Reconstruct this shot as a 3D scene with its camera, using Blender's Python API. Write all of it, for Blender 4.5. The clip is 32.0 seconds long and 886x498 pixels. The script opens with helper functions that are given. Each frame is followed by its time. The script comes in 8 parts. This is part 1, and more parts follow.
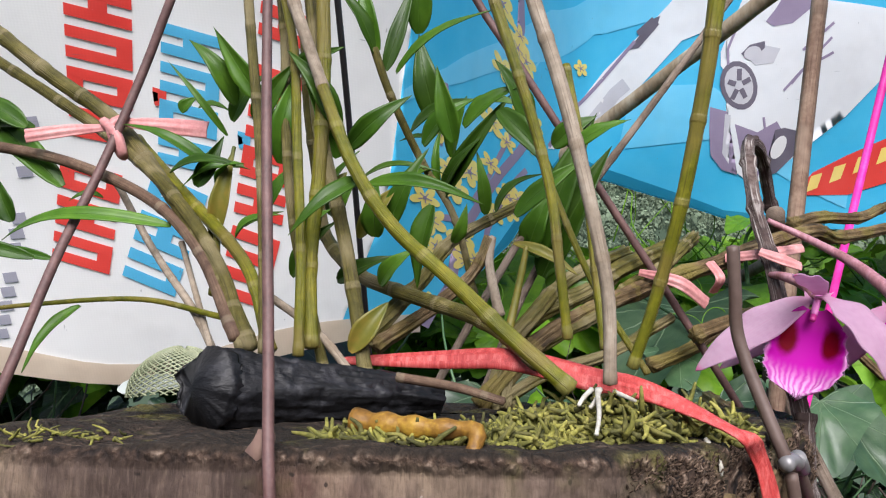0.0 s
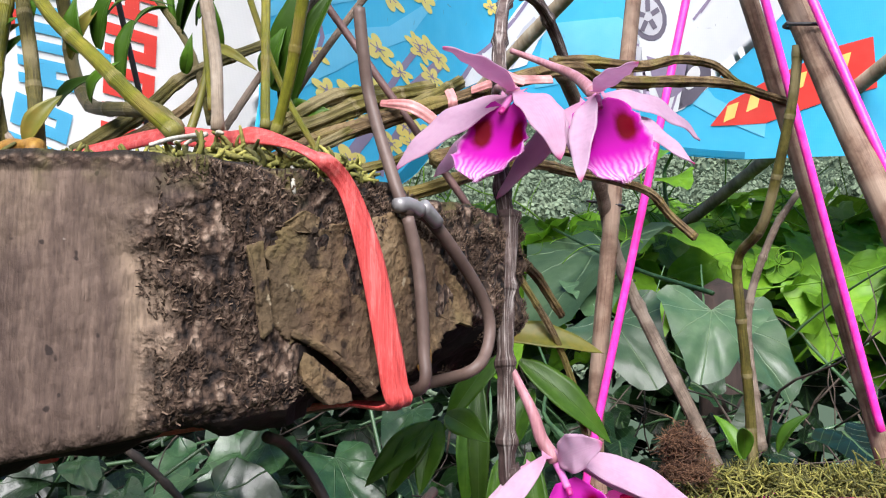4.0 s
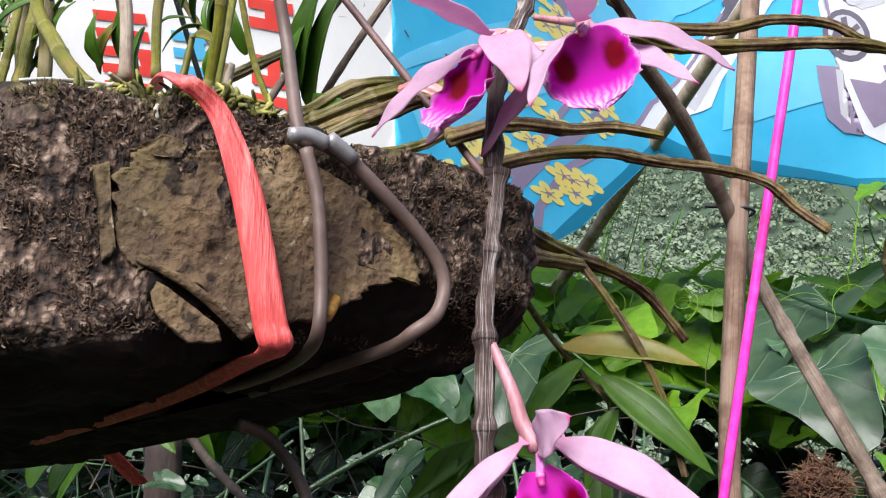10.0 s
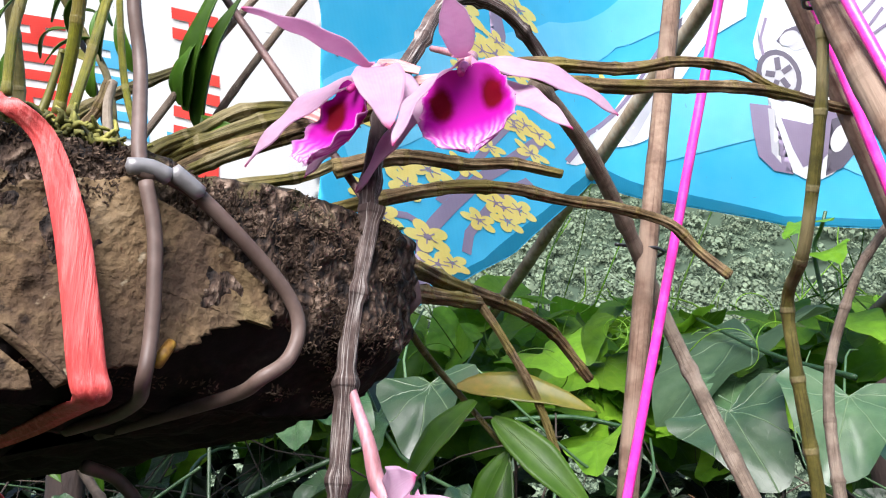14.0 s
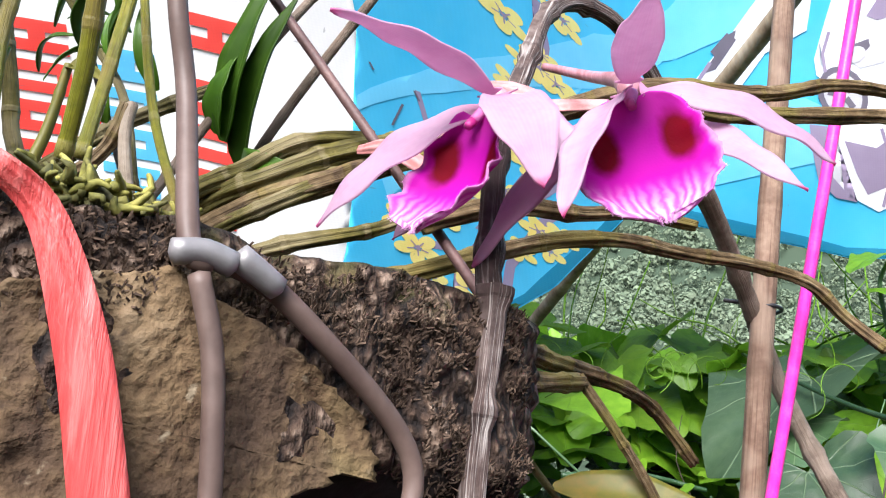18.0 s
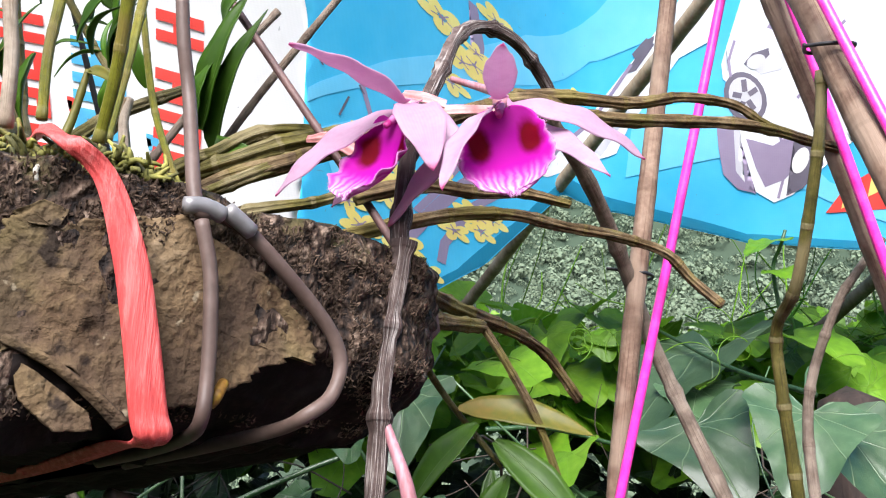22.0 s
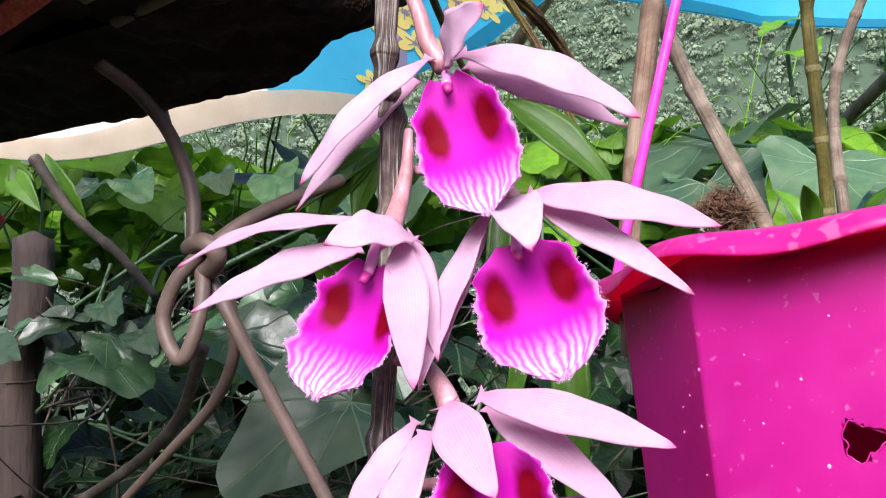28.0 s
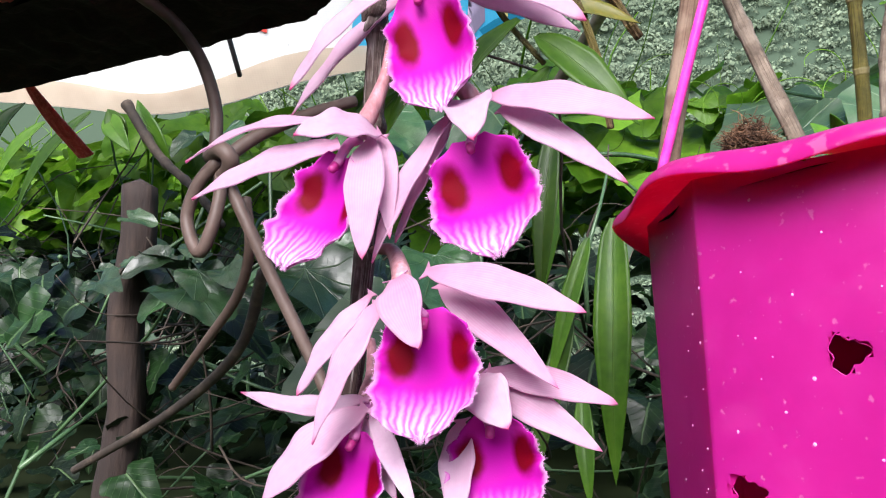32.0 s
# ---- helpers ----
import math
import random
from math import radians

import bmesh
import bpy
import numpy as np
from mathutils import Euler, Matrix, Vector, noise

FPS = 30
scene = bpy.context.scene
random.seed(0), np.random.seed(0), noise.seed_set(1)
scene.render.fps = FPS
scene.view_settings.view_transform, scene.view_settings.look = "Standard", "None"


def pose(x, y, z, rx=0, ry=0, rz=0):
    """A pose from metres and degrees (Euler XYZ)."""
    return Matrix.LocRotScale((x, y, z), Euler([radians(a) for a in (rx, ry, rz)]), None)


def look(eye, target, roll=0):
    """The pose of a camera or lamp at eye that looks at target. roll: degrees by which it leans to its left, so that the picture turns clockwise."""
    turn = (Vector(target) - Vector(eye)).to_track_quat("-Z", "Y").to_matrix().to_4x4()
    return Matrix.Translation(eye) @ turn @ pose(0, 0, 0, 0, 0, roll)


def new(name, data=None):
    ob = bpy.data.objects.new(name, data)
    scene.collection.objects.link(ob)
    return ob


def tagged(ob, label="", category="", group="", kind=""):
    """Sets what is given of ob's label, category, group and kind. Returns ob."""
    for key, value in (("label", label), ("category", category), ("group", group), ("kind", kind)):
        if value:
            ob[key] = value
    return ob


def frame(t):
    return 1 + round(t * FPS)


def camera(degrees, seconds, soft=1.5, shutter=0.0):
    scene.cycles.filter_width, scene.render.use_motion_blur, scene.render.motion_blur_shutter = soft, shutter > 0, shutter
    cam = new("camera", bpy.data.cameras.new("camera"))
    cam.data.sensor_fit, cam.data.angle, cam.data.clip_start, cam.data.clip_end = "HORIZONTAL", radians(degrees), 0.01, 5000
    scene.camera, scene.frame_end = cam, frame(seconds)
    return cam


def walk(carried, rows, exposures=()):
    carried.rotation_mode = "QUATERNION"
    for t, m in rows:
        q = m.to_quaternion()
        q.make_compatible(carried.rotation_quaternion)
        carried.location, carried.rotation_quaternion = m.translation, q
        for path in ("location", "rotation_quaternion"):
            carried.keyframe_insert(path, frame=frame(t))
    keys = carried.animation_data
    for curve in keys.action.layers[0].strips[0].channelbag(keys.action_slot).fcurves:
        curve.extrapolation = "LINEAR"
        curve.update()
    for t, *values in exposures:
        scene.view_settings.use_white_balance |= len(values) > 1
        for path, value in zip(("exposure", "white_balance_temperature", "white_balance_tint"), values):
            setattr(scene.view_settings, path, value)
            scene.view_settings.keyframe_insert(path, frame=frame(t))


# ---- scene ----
# ------------------------------------------------------------------ camera
cam = camera(57.0, 32.0, soft=1.15)
PATH = [
    (0, (0.012, -0.002, 1.107), (-0.084, 1.982, 1.34), 1.0),
    (0.5, (0.019, -0.003, 1.1), (-0.049, 1.982, 1.342), 0.7),
    (1, (-0.003, -0.01, 1.096), (-0.084, 1.974, 1.337), 0.6),
    (1.5, (-0.01, -0.006, 1.074), (-0.111, 1.98, 1.287), 1.5),
    (2, (0.031, 0.006, 1.057), (-0.063, 1.994, 1.259), 1.7),
    (2.5, (0.057, -0.001, 1.053), (-0.033, 1.985, 1.266), 1.1),
    (3, (0.049, -0.014, 1.046), (0.008, 1.974, 1.26), 0.1),
    (3.5, (0.073, -0.007, 1.053), (0.037, 1.982, 1.265), -0.5),
    (5.5, (0.144, 0.028, 1.042), (-0.474, 1.892, 1.423), -0.1),
    (6, (0.157, 0.03, 1.061), (-0.471, 1.893, 1.428), 0.1),
    (6.5, (0.161, 0.033, 1.056), (-0.477, 1.879, 1.488), -0.6),
    (7, (0.162, 0.04, 1.046), (-0.488, 1.882, 1.477), -0.3),
    (7.5, (0.164, 0.038, 1.044), (-0.506, 1.87, 1.486), -0.5),
    (8, (0.165, 0.038, 1.04), (-0.53, 1.859, 1.488), -0.5),
    (8.5, (0.162, 0.041, 1.033), (-0.544, 1.857, 1.485), -0.7),
    (9, (0.16, 0.047, 1.026), (-0.563, 1.853, 1.489), -0.3),
    (9.5, (0.162, 0.048, 1.02), (-0.573, 1.846, 1.497), -0.4),
    (10, (0.165, 0.05, 1.019), (-0.576, 1.839, 1.516), -0.5),
    (10.5, (0.168, 0.054, 1.021), (-0.575, 1.842, 1.523), -0.2),
    (11, (0.173, 0.059, 1.025), (-0.551, 1.856, 1.52), 0.1),
    (11.5, (0.183, 0.062, 1.027), (-0.496, 1.875, 1.527), 0.1),
    (12, (0.194, 0.061, 1.031), (-0.458, 1.887, 1.525), 0.7),
    (12.5, (0.202, 0.064, 1.028), (-0.421, 1.895, 1.538), 0.2),
    (13, (0.195, 0.068, 1.026), (-0.414, 1.904, 1.536), 0.2),
    (13.5, (0.183, 0.063, 1.026), (-0.437, 1.89, 1.551), 0.6),
    (14, (0.182, 0.064, 1.027), (-0.458, 1.882, 1.563), 0.8),
    (14.5, (0.182, 0.069, 1.02), (-0.47, 1.876, 1.579), 0.2),
    (16.5, (0.165, 0.073, 1.008), (-0.428, 1.886, 1.608), 0.8),
    (17, (0.158, 0.071, 1.016), (-0.488, 1.868, 1.612), 1.3),
    (17.5, (0.146, 0.088, 1.047), (-0.512, 1.884, 1.629), 1.0),
    (18, (0.14, 0.101, 1.056), (-0.489, 1.916, 1.613), 1.4),
    (18.5, (0.145, 0.101, 1.056), (-0.397, 1.949, 1.594), 1.0),
    (19, (0.145, 0.097, 1.055), (-0.376, 1.952, 1.589), 1.2),
    (19.5, (0.148, 0.093, 1.052), (-0.371, 1.95, 1.585), 1.0),
    (20, (0.15, 0.092, 1.052), (-0.369, 1.949, 1.583), 1.1),
    (20.5, (0.151, 0.09, 1.049), (-0.366, 1.947, 1.583), 1.1),
    (21, (0.154, 0.078, 1.046), (-0.366, 1.935, 1.578), 1.3),
    (21.5, (0.159, 0.062, 1.039), (-0.353, 1.921, 1.568), 1.4),
    (22, (0.164, 0.052, 1.035), (-0.35, 1.911, 1.563), 1.4),
    (22.5, (0.164, 0.05, 1.032), (-0.35, 1.909, 1.559), 1.2),
    (23, (0.162, 0.047, 1.03), (-0.353, 1.909, 1.549), 1.2),
    (23.5, (0.159, 0.049, 1.022), (-0.356, 1.916, 1.52), 1.3),
    (24, (0.155, 0.053, 1.013), (-0.362, 1.928, 1.478), 0.8),
    (24.5, (0.155, 0.058, 1.0), (-0.363, 1.945, 1.412), 0.4),
    (25, (0.16, 0.06, 0.993), (-0.364, 1.953, 1.366), 0.1),
    (25.5, (0.16, 0.067, 0.987), (-0.365, 1.967, 1.325), -0.3),
    (27.5, (0.153, 0.076, 0.972), (-0.369, 1.989, 1.228), -0.1),
    (28, (0.154, 0.079, 0.966), (-0.37, 1.994, 1.213), 0.2),
    (28.5, (0.152, 0.084, 0.961), (-0.371, 2.0, 1.194), 0.5),
    (29, (0.156, 0.087, 0.958), (-0.368, 2.003, 1.184), 0.9),
    (29.5, (0.16, 0.086, 0.956), (-0.376, 2.001, 1.171), 1.1),
    (30, (0.166, 0.085, 0.957), (-0.379, 1.997, 1.176), 1.3),
    (30.5, (0.17, 0.085, 0.958), (-0.392, 1.993, 1.175), 0.9),
    (31, (0.163, 0.071, 0.96), (-0.407, 1.978, 1.165), 0.4),
    (31.5, (0.179, 0.067, 0.954), (-0.427, 1.964, 1.133), 0.6),
    (32, (0.187, 0.076, 0.949), (-0.613, 1.9, 1.13), 2.1),
]
walk(cam, [(t, look(eye, target, roll)) for t, eye, target, roll in PATH],
     [(0, 0.92, 6200, 14), (1, 0.9, 6200, 14), (3, 1.3, 6200, 14), (6, 1.4, 6200, 14), (7, 1.3, 6200, 14), (13, 1.6, 6200, 14), (17, 1.75, 6200, 14), (19, 1.62, 6200, 14), (23, 1.65, 6200, 14), (25, 1.95, 6200, 14), (28, 1.7, 6200, 14), (32, 1.65, 6200, 14)])

# ------------------------------------------------------------------ light
world = bpy.data.worlds.new("overcast_sky")
scene.world = world
world.use_nodes = True
sky = world.node_tree.nodes.new("ShaderNodeTexSky")
sky.sky_type = "NISHITA"
sky.sun_disc = False
sky.sun_elevation, sky.sun_rotation = radians(42), radians(174)
sky.air_density, sky.dust_density = 1.0, 3.0
world.node_tree.links.new(sky.outputs[0], world.node_tree.nodes["Background"].inputs[0])
world.node_tree.nodes["Background"].inputs[1].default_value = 0.075
sun_data = bpy.data.lights.new("sun", "SUN")
sun_data.energy, sun_data.angle, sun_data.color = 3.3, radians(40), (1.0, 0.98, 0.95)
sun = new("sun", sun_data)
sun.matrix_world = look((0.5, -3.6, 4.1), (0.1, 0.3, 1.0))


# ------------------------------------------------------------------ materials
def ramp_material(name, colors, scale=40.0, rough=0.6, bump=0.3, stretch=(1, 1, 1), detail=6.0, fine=6.0, metal=0.0, spec=0.5,
                  island=0.0, dist=0.001, sub=0.0, trans=0.0, rand=0.0):
    """Colours mixed by noise at two scales, with a fine relief. island: how much each piece varies in brightness."""
    m = bpy.data.materials.new(name)
    m.use_nodes = True
    nt, n = m.node_tree, m.node_tree.nodes
    b = n["Principled BSDF"]
    co = n.new("ShaderNodeTexCoord")
    mp = n.new("ShaderNodeMapping")
    mp.inputs["Scale"].default_value = stretch
    nt.links.new(co.outputs["Object"], mp.inputs[0])
    n1 = n.new("ShaderNodeTexNoise")
    n1.inputs["Scale"].default_value, n1.inputs["Detail"].default_value = scale, detail
    n2 = n.new("ShaderNodeTexNoise")
    n2.inputs["Scale"].default_value, n2.inputs["Detail"].default_value = scale * fine, 4.0
    for q in (n1, n2):
        nt.links.new(mp.outputs[0], q.inputs["Vector"])
    mix = n.new("ShaderNodeMix")
    mix.inputs[0].default_value = 0.35
    nt.links.new(n1.outputs[0], mix.inputs[2])
    nt.links.new(n2.outputs[0], mix.inputs[3])
    r = n.new("ShaderNodeValToRGB")
    el = r.color_ramp.elements
    while len(el) < len(colors):
        el.new(0.5)
    for k, c in enumerate(colors):
        el[k].position = 0.3 + 0.4 * k / max(1, len(colors) - 1)
        el[k].color = (*c, 1)
    nt.links.new(mix.outputs[0], r.inputs[0])
    out = r.outputs[0]
    if island or rand:
        hsv = n.new("ShaderNodeHueSaturation")
        src = n.new("ShaderNodeNewGeometry").outputs["Random Per Island"] if island else n.new("ShaderNodeObjectInfo").outputs["Random"]
        mr = n.new("ShaderNodeMapRange")
        amount = island or rand
        mr.inputs[3].default_value, mr.inputs[4].default_value = 1 - amount, 1 + amount
        nt.links.new(src, mr.inputs[0])
        nt.links.new(mr.outputs[0], hsv.inputs["Value"])
        nt.links.new(out, hsv.inputs["Color"])
        out = hsv.outputs[0]
    nt.links.new(out, b.inputs["Base Color"])
    b.inputs["Roughness"].default_value, b.inputs["Metallic"].default_value = rough, metal
    b.inputs["Specular IOR Level"].default_value = spec
    if bump:
        bp = n.new("ShaderNodeBump")
        bp.inputs["Strength"].default_value, bp.inputs["Distance"].default_value = bump, dist
        nt.links.new(mix.outputs[0], bp.inputs["Height"])
        nt.links.new(bp.outputs[0], b.inputs["Normal"])
    if sub:
        b.inputs["Subsurface Weight"].default_value, b.inputs["Subsurface Radius"].default_value = sub, (0.004, 0.002, 0.003)
        b.inputs["Subsurface Scale"].default_value = 1.0
    if trans:
        t = n.new("ShaderNodeBsdfTranslucent")
        nt.links.new(out, t.inputs[0])
        ms = n.new("ShaderNodeMixShader")
        ms.inputs[0].default_value = trans
        nt.links.new(b.outputs[0], ms.inputs[1])
        nt.links.new(t.outputs[0], ms.inputs[2])
        nt.links.new(ms.outputs[0], n["Material Output"].inputs[0])
    return m


def cane_material(name, colors, ring, streak, rough=0.5, bump=0.4, sheath=None, ring_amount=0.4, streak_amount=0.75):
    """A jointed cane: lengthwise streaks, a ring at each joint and papery sheath patches."""
    m = ramp_material(name, colors, 90, rough, 0.0, spec=0.2)
    nt, n = m.node_tree, m.node_tree.nodes
    b = n["Principled BSDF"]
    col = b.inputs["Base Color"].links[0].from_socket
    uv = n.new("ShaderNodeUVMap")
    uv.uv_map = "uv"
    sep = n.new("ShaderNodeSeparateXYZ")
    nt.links.new(uv.outputs[0], sep.inputs[0])

    def op(kind, a, v):
        q = n.new("ShaderNodeMath")
        q.operation = kind
        nt.links.new(a, q.inputs[0])
        if isinstance(v, (int, float)):
            q.inputs[1].default_value = v
        else:
            nt.links.new(v, q.inputs[1])
        return q.outputs[0]

    def mixed(f, a, c):
        q = n.new("ShaderNodeMix")
        q.data_type = "RGBA"
        nt.links.new(f, q.inputs[0])
        nt.links.new(a, q.inputs[6])
        q.inputs[7].default_value = (*c, 1)
        return q.outputs[2]

    frac = op("ABSOLUTE", op("SUBTRACT", op("FRACT", op("ADD", sep.outputs[1], 0.5), 0), 0.5), 0)
    mp = n.new("ShaderNodeMapping")
    mp.inputs["Scale"].default_value = (22, 1.4, 1)
    nt.links.new(uv.outputs[0], mp.inputs[0])
    st = n.new("ShaderNodeTexNoise")
    st.inputs["Scale"].default_value, st.inputs["Detail"].default_value = 1.0, 5.0
    nt.links.new(mp.outputs[0], st.inputs["Vector"])
    sr = n.new("ShaderNodeMapRange")
    sr.interpolation_type = "SMOOTHSTEP"
    sr.inputs[1].default_value, sr.inputs[2].default_value = 0.5, 0.68
    nt.links.new(st.outputs[0], sr.inputs[0])
    col = mixed(op("MULTIPLY", sr.outputs[0], streak_amount), col, streak)
    rr = n.new("ShaderNodeMapRange")
    rr.inputs[1].default_value, rr.inputs[2].default_value, rr.inputs[3].default_value, rr.inputs[4].default_value = 0.03, 0.055, 1.0, 0.0
    nt.links.new(frac, rr.inputs[0])
    col = mixed(op("MULTIPLY", rr.outputs[0], ring_amount), col, ring)
    if sheath:
        co = n["Texture Coordinate"].outputs["Object"]
        pn = n.new("ShaderNodeTexNoise")
        pn.inputs["Scale"].default_value = 45
        nt.links.new(co, pn.inputs["Vector"])
        pr = n.new("ShaderNodeMapRange")
        pr.inputs[1].default_value, pr.inputs[2].default_value = 0.52, 0.6
        nt.links.new(pn.outputs[0], pr.inputs[0])
        col = mixed(op("MULTIPLY", pr.outputs[0], 0.7), col, sheath)
    nt.links.new(col, b.inputs["Base Color"])
    bp = n.new("ShaderNodeBump")
    bp.inputs["Strength"].default_value, bp.inputs["Distance"].default_value = bump, 0.0006
    nt.links.new(op("ADD", st.outputs[0], op("MULTIPLY", rr.outputs[0], 0.4)), bp.inputs["Height"])
    nt.links.new(bp.outputs[0], b.inputs["Normal"])
    return m


def petal_material():
    """Pale pink petal: deeper pink at its tip and root, faint lengthwise veins, by the petal's own u, v."""
    m = ramp_material("pink_petal", [(0.55, 0.37, 0.5), (0.63, 0.46, 0.58), (0.69, 0.54, 0.64)], 110, 0.5, 0.0, trans=0.58, spec=0.2)
    nt, n = m.node_tree, m.node_tree.nodes
    b = n["Principled BSDF"]
    col = b.inputs["Base Color"].links[0].from_socket
    uv = n.new("ShaderNodeUVMap")
    uv.uv_map = "uv"
    sep = n.new("ShaderNodeSeparateXYZ")
    nt.links.new(uv.outputs[0], sep.inputs[0])
    mp = n.new("ShaderNodeMapping")
    mp.inputs["Scale"].default_value = (16, 0.8, 1)
    nt.links.new(uv.outputs[0], mp.inputs[0])
    st = n.new("ShaderNodeTexNoise")
    st.inputs["Scale"].default_value, st.inputs["Detail"].default_value = 1.0, 3.0
    nt.links.new(mp.outputs[0], st.inputs["Vector"])
    for src, a, c, hi, colour in ((st.outputs[0], 0.52, 0.7, 0.25, (0.66, 0.38, 0.55)), (sep.outputs[1], 0.93, 1.0, 0.9, (0.66, 0.06, 0.28)), (sep.outputs[1], 0.22, 0.0, 0.6, (0.6, 0.24, 0.42))):
        q = n.new("ShaderNodeMapRange")
        q.interpolation_type = "SMOOTHSTEP"
        for k, x in enumerate((a, c, 0.0, hi)):
            q.inputs[k + 1].default_value = x
        nt.links.new(src, q.inputs[0])
        w = n.new("ShaderNodeMix")
        w.data_type = "RGBA"
        nt.links.new(q.outputs[0], w.inputs[0])
        nt.links.new(col, w.inputs[6])
        w.inputs[7].default_value = (*colour, 1)
        col = w.outputs[2]
    # some petals are pinker than others, along fine veins most of all
    info = n.new("ShaderNodeObjectInfo")
    vein = n.new("ShaderNodeTexWave")
    vein.bands_direction = "X"
    vein.inputs["Scale"].default_value, vein.inputs["Distortion"].default_value = 4.5, 1.2
    nt.links.new(uv.outputs[0], vein.inputs["Vector"])
    q = n.new("ShaderNodeMapRange")
    for k, x in enumerate((0.0, 1.0, 0.35, 0.6)):
        q.inputs[k + 1].default_value = x
    nt.links.new(vein.outputs["Fac"], q.inputs[0])
    pink = n.new("ShaderNodeMath")
    pink.operation = "MULTIPLY"
    nt.links.new(info.outputs["Random"], pink.inputs[0])
    nt.links.new(q.outputs[0], pink.inputs[1])
    w = n.new("ShaderNodeMix")
    w.data_type = "RGBA"
    nt.links.new(pink.outputs[0], w.inputs[0])
    nt.links.new(col, w.inputs[6])
    w.inputs[7].default_value = (0.62, 0.3, 0.47, 1)
    col = w.outputs[2]
    bp = n.new("ShaderNodeBump")
    bp.inputs["Strength"].default_value, bp.inputs["Distance"].default_value = 0.35, 0.0004
    nt.links.new(st.outputs[0], bp.inputs["Height"])
    nt.links.new(bp.outputs[0], b.inputs["Normal"])
    nt.links.new(col, b.inputs["Base Color"])
    for node in n:
        if node.type == "BSDF_TRANSLUCENT":
            nt.links.new(col, node.inputs[0])
    return m


M = {}
M["wood"] = ramp_material("weathered_wood", [(0.06, 0.035, 0.028), (0.15, 0.09, 0.07), (0.26, 0.17, 0.125)], 60, 0.85, 0.6, (1.2, 1.2, 0.35))


def slab_material():
    m = ramp_material("log_wood", [(0.03, 0.02, 0.016), (0.078, 0.053, 0.041), (0.155, 0.11, 0.083)], 60, 0.85, 0.0, (1.3, 1.3, 0.16), detail=9, spec=0.25)
    nt, n = m.node_tree, m.node_tree.nodes
    b = n["Principled BSDF"]
    wood = b.inputs["Base Color"].links[0].from_socket
    co = n["Texture Coordinate"].outputs["Object"]

    def noise_at(scale, detail, stretch=None):
        q = n.new("ShaderNodeTexNoise")
        q.inputs["Scale"].default_value, q.inputs["Detail"].default_value = scale, detail
        src = co
        if stretch:
            mp = n.new("ShaderNodeMapping")
            mp.inputs["Scale"].default_value = stretch
            nt.links.new(co, mp.inputs[0])
            src = mp.outputs[0]
        nt.links.new(src, q.inputs["Vector"])
        return q.outputs[0]

    def ranged(v, a, c, lo=0.0, hi=1.0):
        q = n.new("ShaderNodeMapRange")
        q.interpolation_type = "SMOOTHSTEP"
        for k, x in enumerate((a, c, lo, hi)):
            q.inputs[k + 1].default_value = x
        nt.links.new(v, q.inputs[0])
        return q.outputs[0]

    def op(kind, a, v):
        q = n.new("ShaderNodeMath")
        q.operation = kind
        for k, x in enumerate((a, v)):
            if isinstance(x, (int, float)):
                q.inputs[k].default_value = x
            else:
                nt.links.new(x, q.inputs[k])
        return q.outputs[0]

    def mixed(f, a, c):
        q = n.new("ShaderNodeMix")
        q.data_type = "RGBA"
        nt.links.new(f, q.inputs[0])
        nt.links.new(a, q.inputs[6])
        if isinstance(c, tuple):
            q.inputs[7].default_value = (*c, 1)
        else:
            nt.links.new(c, q.inputs[7])
        return q.outputs[2]

    grain = noise_at(420, 5, (1, 1, 0.09))
    fine = noise_at(1500, 3, (1, 1, 0.14))
    wood = mixed(op("MULTIPLY", ranged(grain, 0.48, 0.7), 0.3), wood, (0.03, 0.018, 0.014))
    wood = mixed(op("MULTIPLY", ranged(noise_at(32, 7, (1, 1, 0.45)), 0.46, 0.62), 0.85), wood, (0.34, 0.25, 0.17))
    wood = mixed(op("MULTIPLY", ranged(noise_at(48, 6, (1, 1, 0.14)), 0.54, 0.68), 0.65), wood, (0.035, 0.022, 0.018))
    stain = ranged(noise_at(24, 9, (1, 1, 0.6)), 0.5, 0.62)
    wood = mixed(op("MULTIPLY", stain, 0.6), wood, (0.034, 0.022, 0.017))
    wood = mixed(op("MULTIPLY", ranged(noise_at(26, 4), 0.57, 0.72), 0.3), wood, (0.11, 0.045, 0.03))
    wood = mixed(op("MULTIPLY", ranged(fine, 0.48, 0.74), 0.4), wood, (0.022, 0.015, 0.012))
    wood = mixed(op("MULTIPLY", ranged(fine, 0.48, 0.26), 0.22), wood, (0.2, 0.145, 0.11))
    wood = mixed(op("MULTIPLY", ranged(noise_at(260, 2), 0.67, 0.72), 0.85), wood, (0.012, 0.008, 0.007))
    wood = mixed(op("MULTIPLY", ranged(noise_at(240, 3), 0.73, 0.76), 0.6), wood, (0.32, 0.27, 0.23))
    r = n.new("ShaderNodeValToRGB")
    el = r.color_ramp.elements
    el.new(0.5)
    for k, (p, c) in enumerate(((0.36, (0.009, 0.006, 0.005)), (0.5, (0.06, 0.037, 0.025)), (0.62, (0.24, 0.175, 0.13)))):
        el[k].position, el[k].color = p, (*c, 1)
    fib = noise_at(300, 8, (1, 1, 0.8))
    vo = n.new("ShaderNodeTexVoronoi")
    vo.inputs["Scale"].default_value = 620
    mv = n.new("ShaderNodeMapping")
    mv.inputs["Scale"].default_value = (1, 1, 0.75)
    nt.links.new(co, mv.inputs[0])
    nt.links.new(mv.outputs[0], vo.inputs["Vector"])
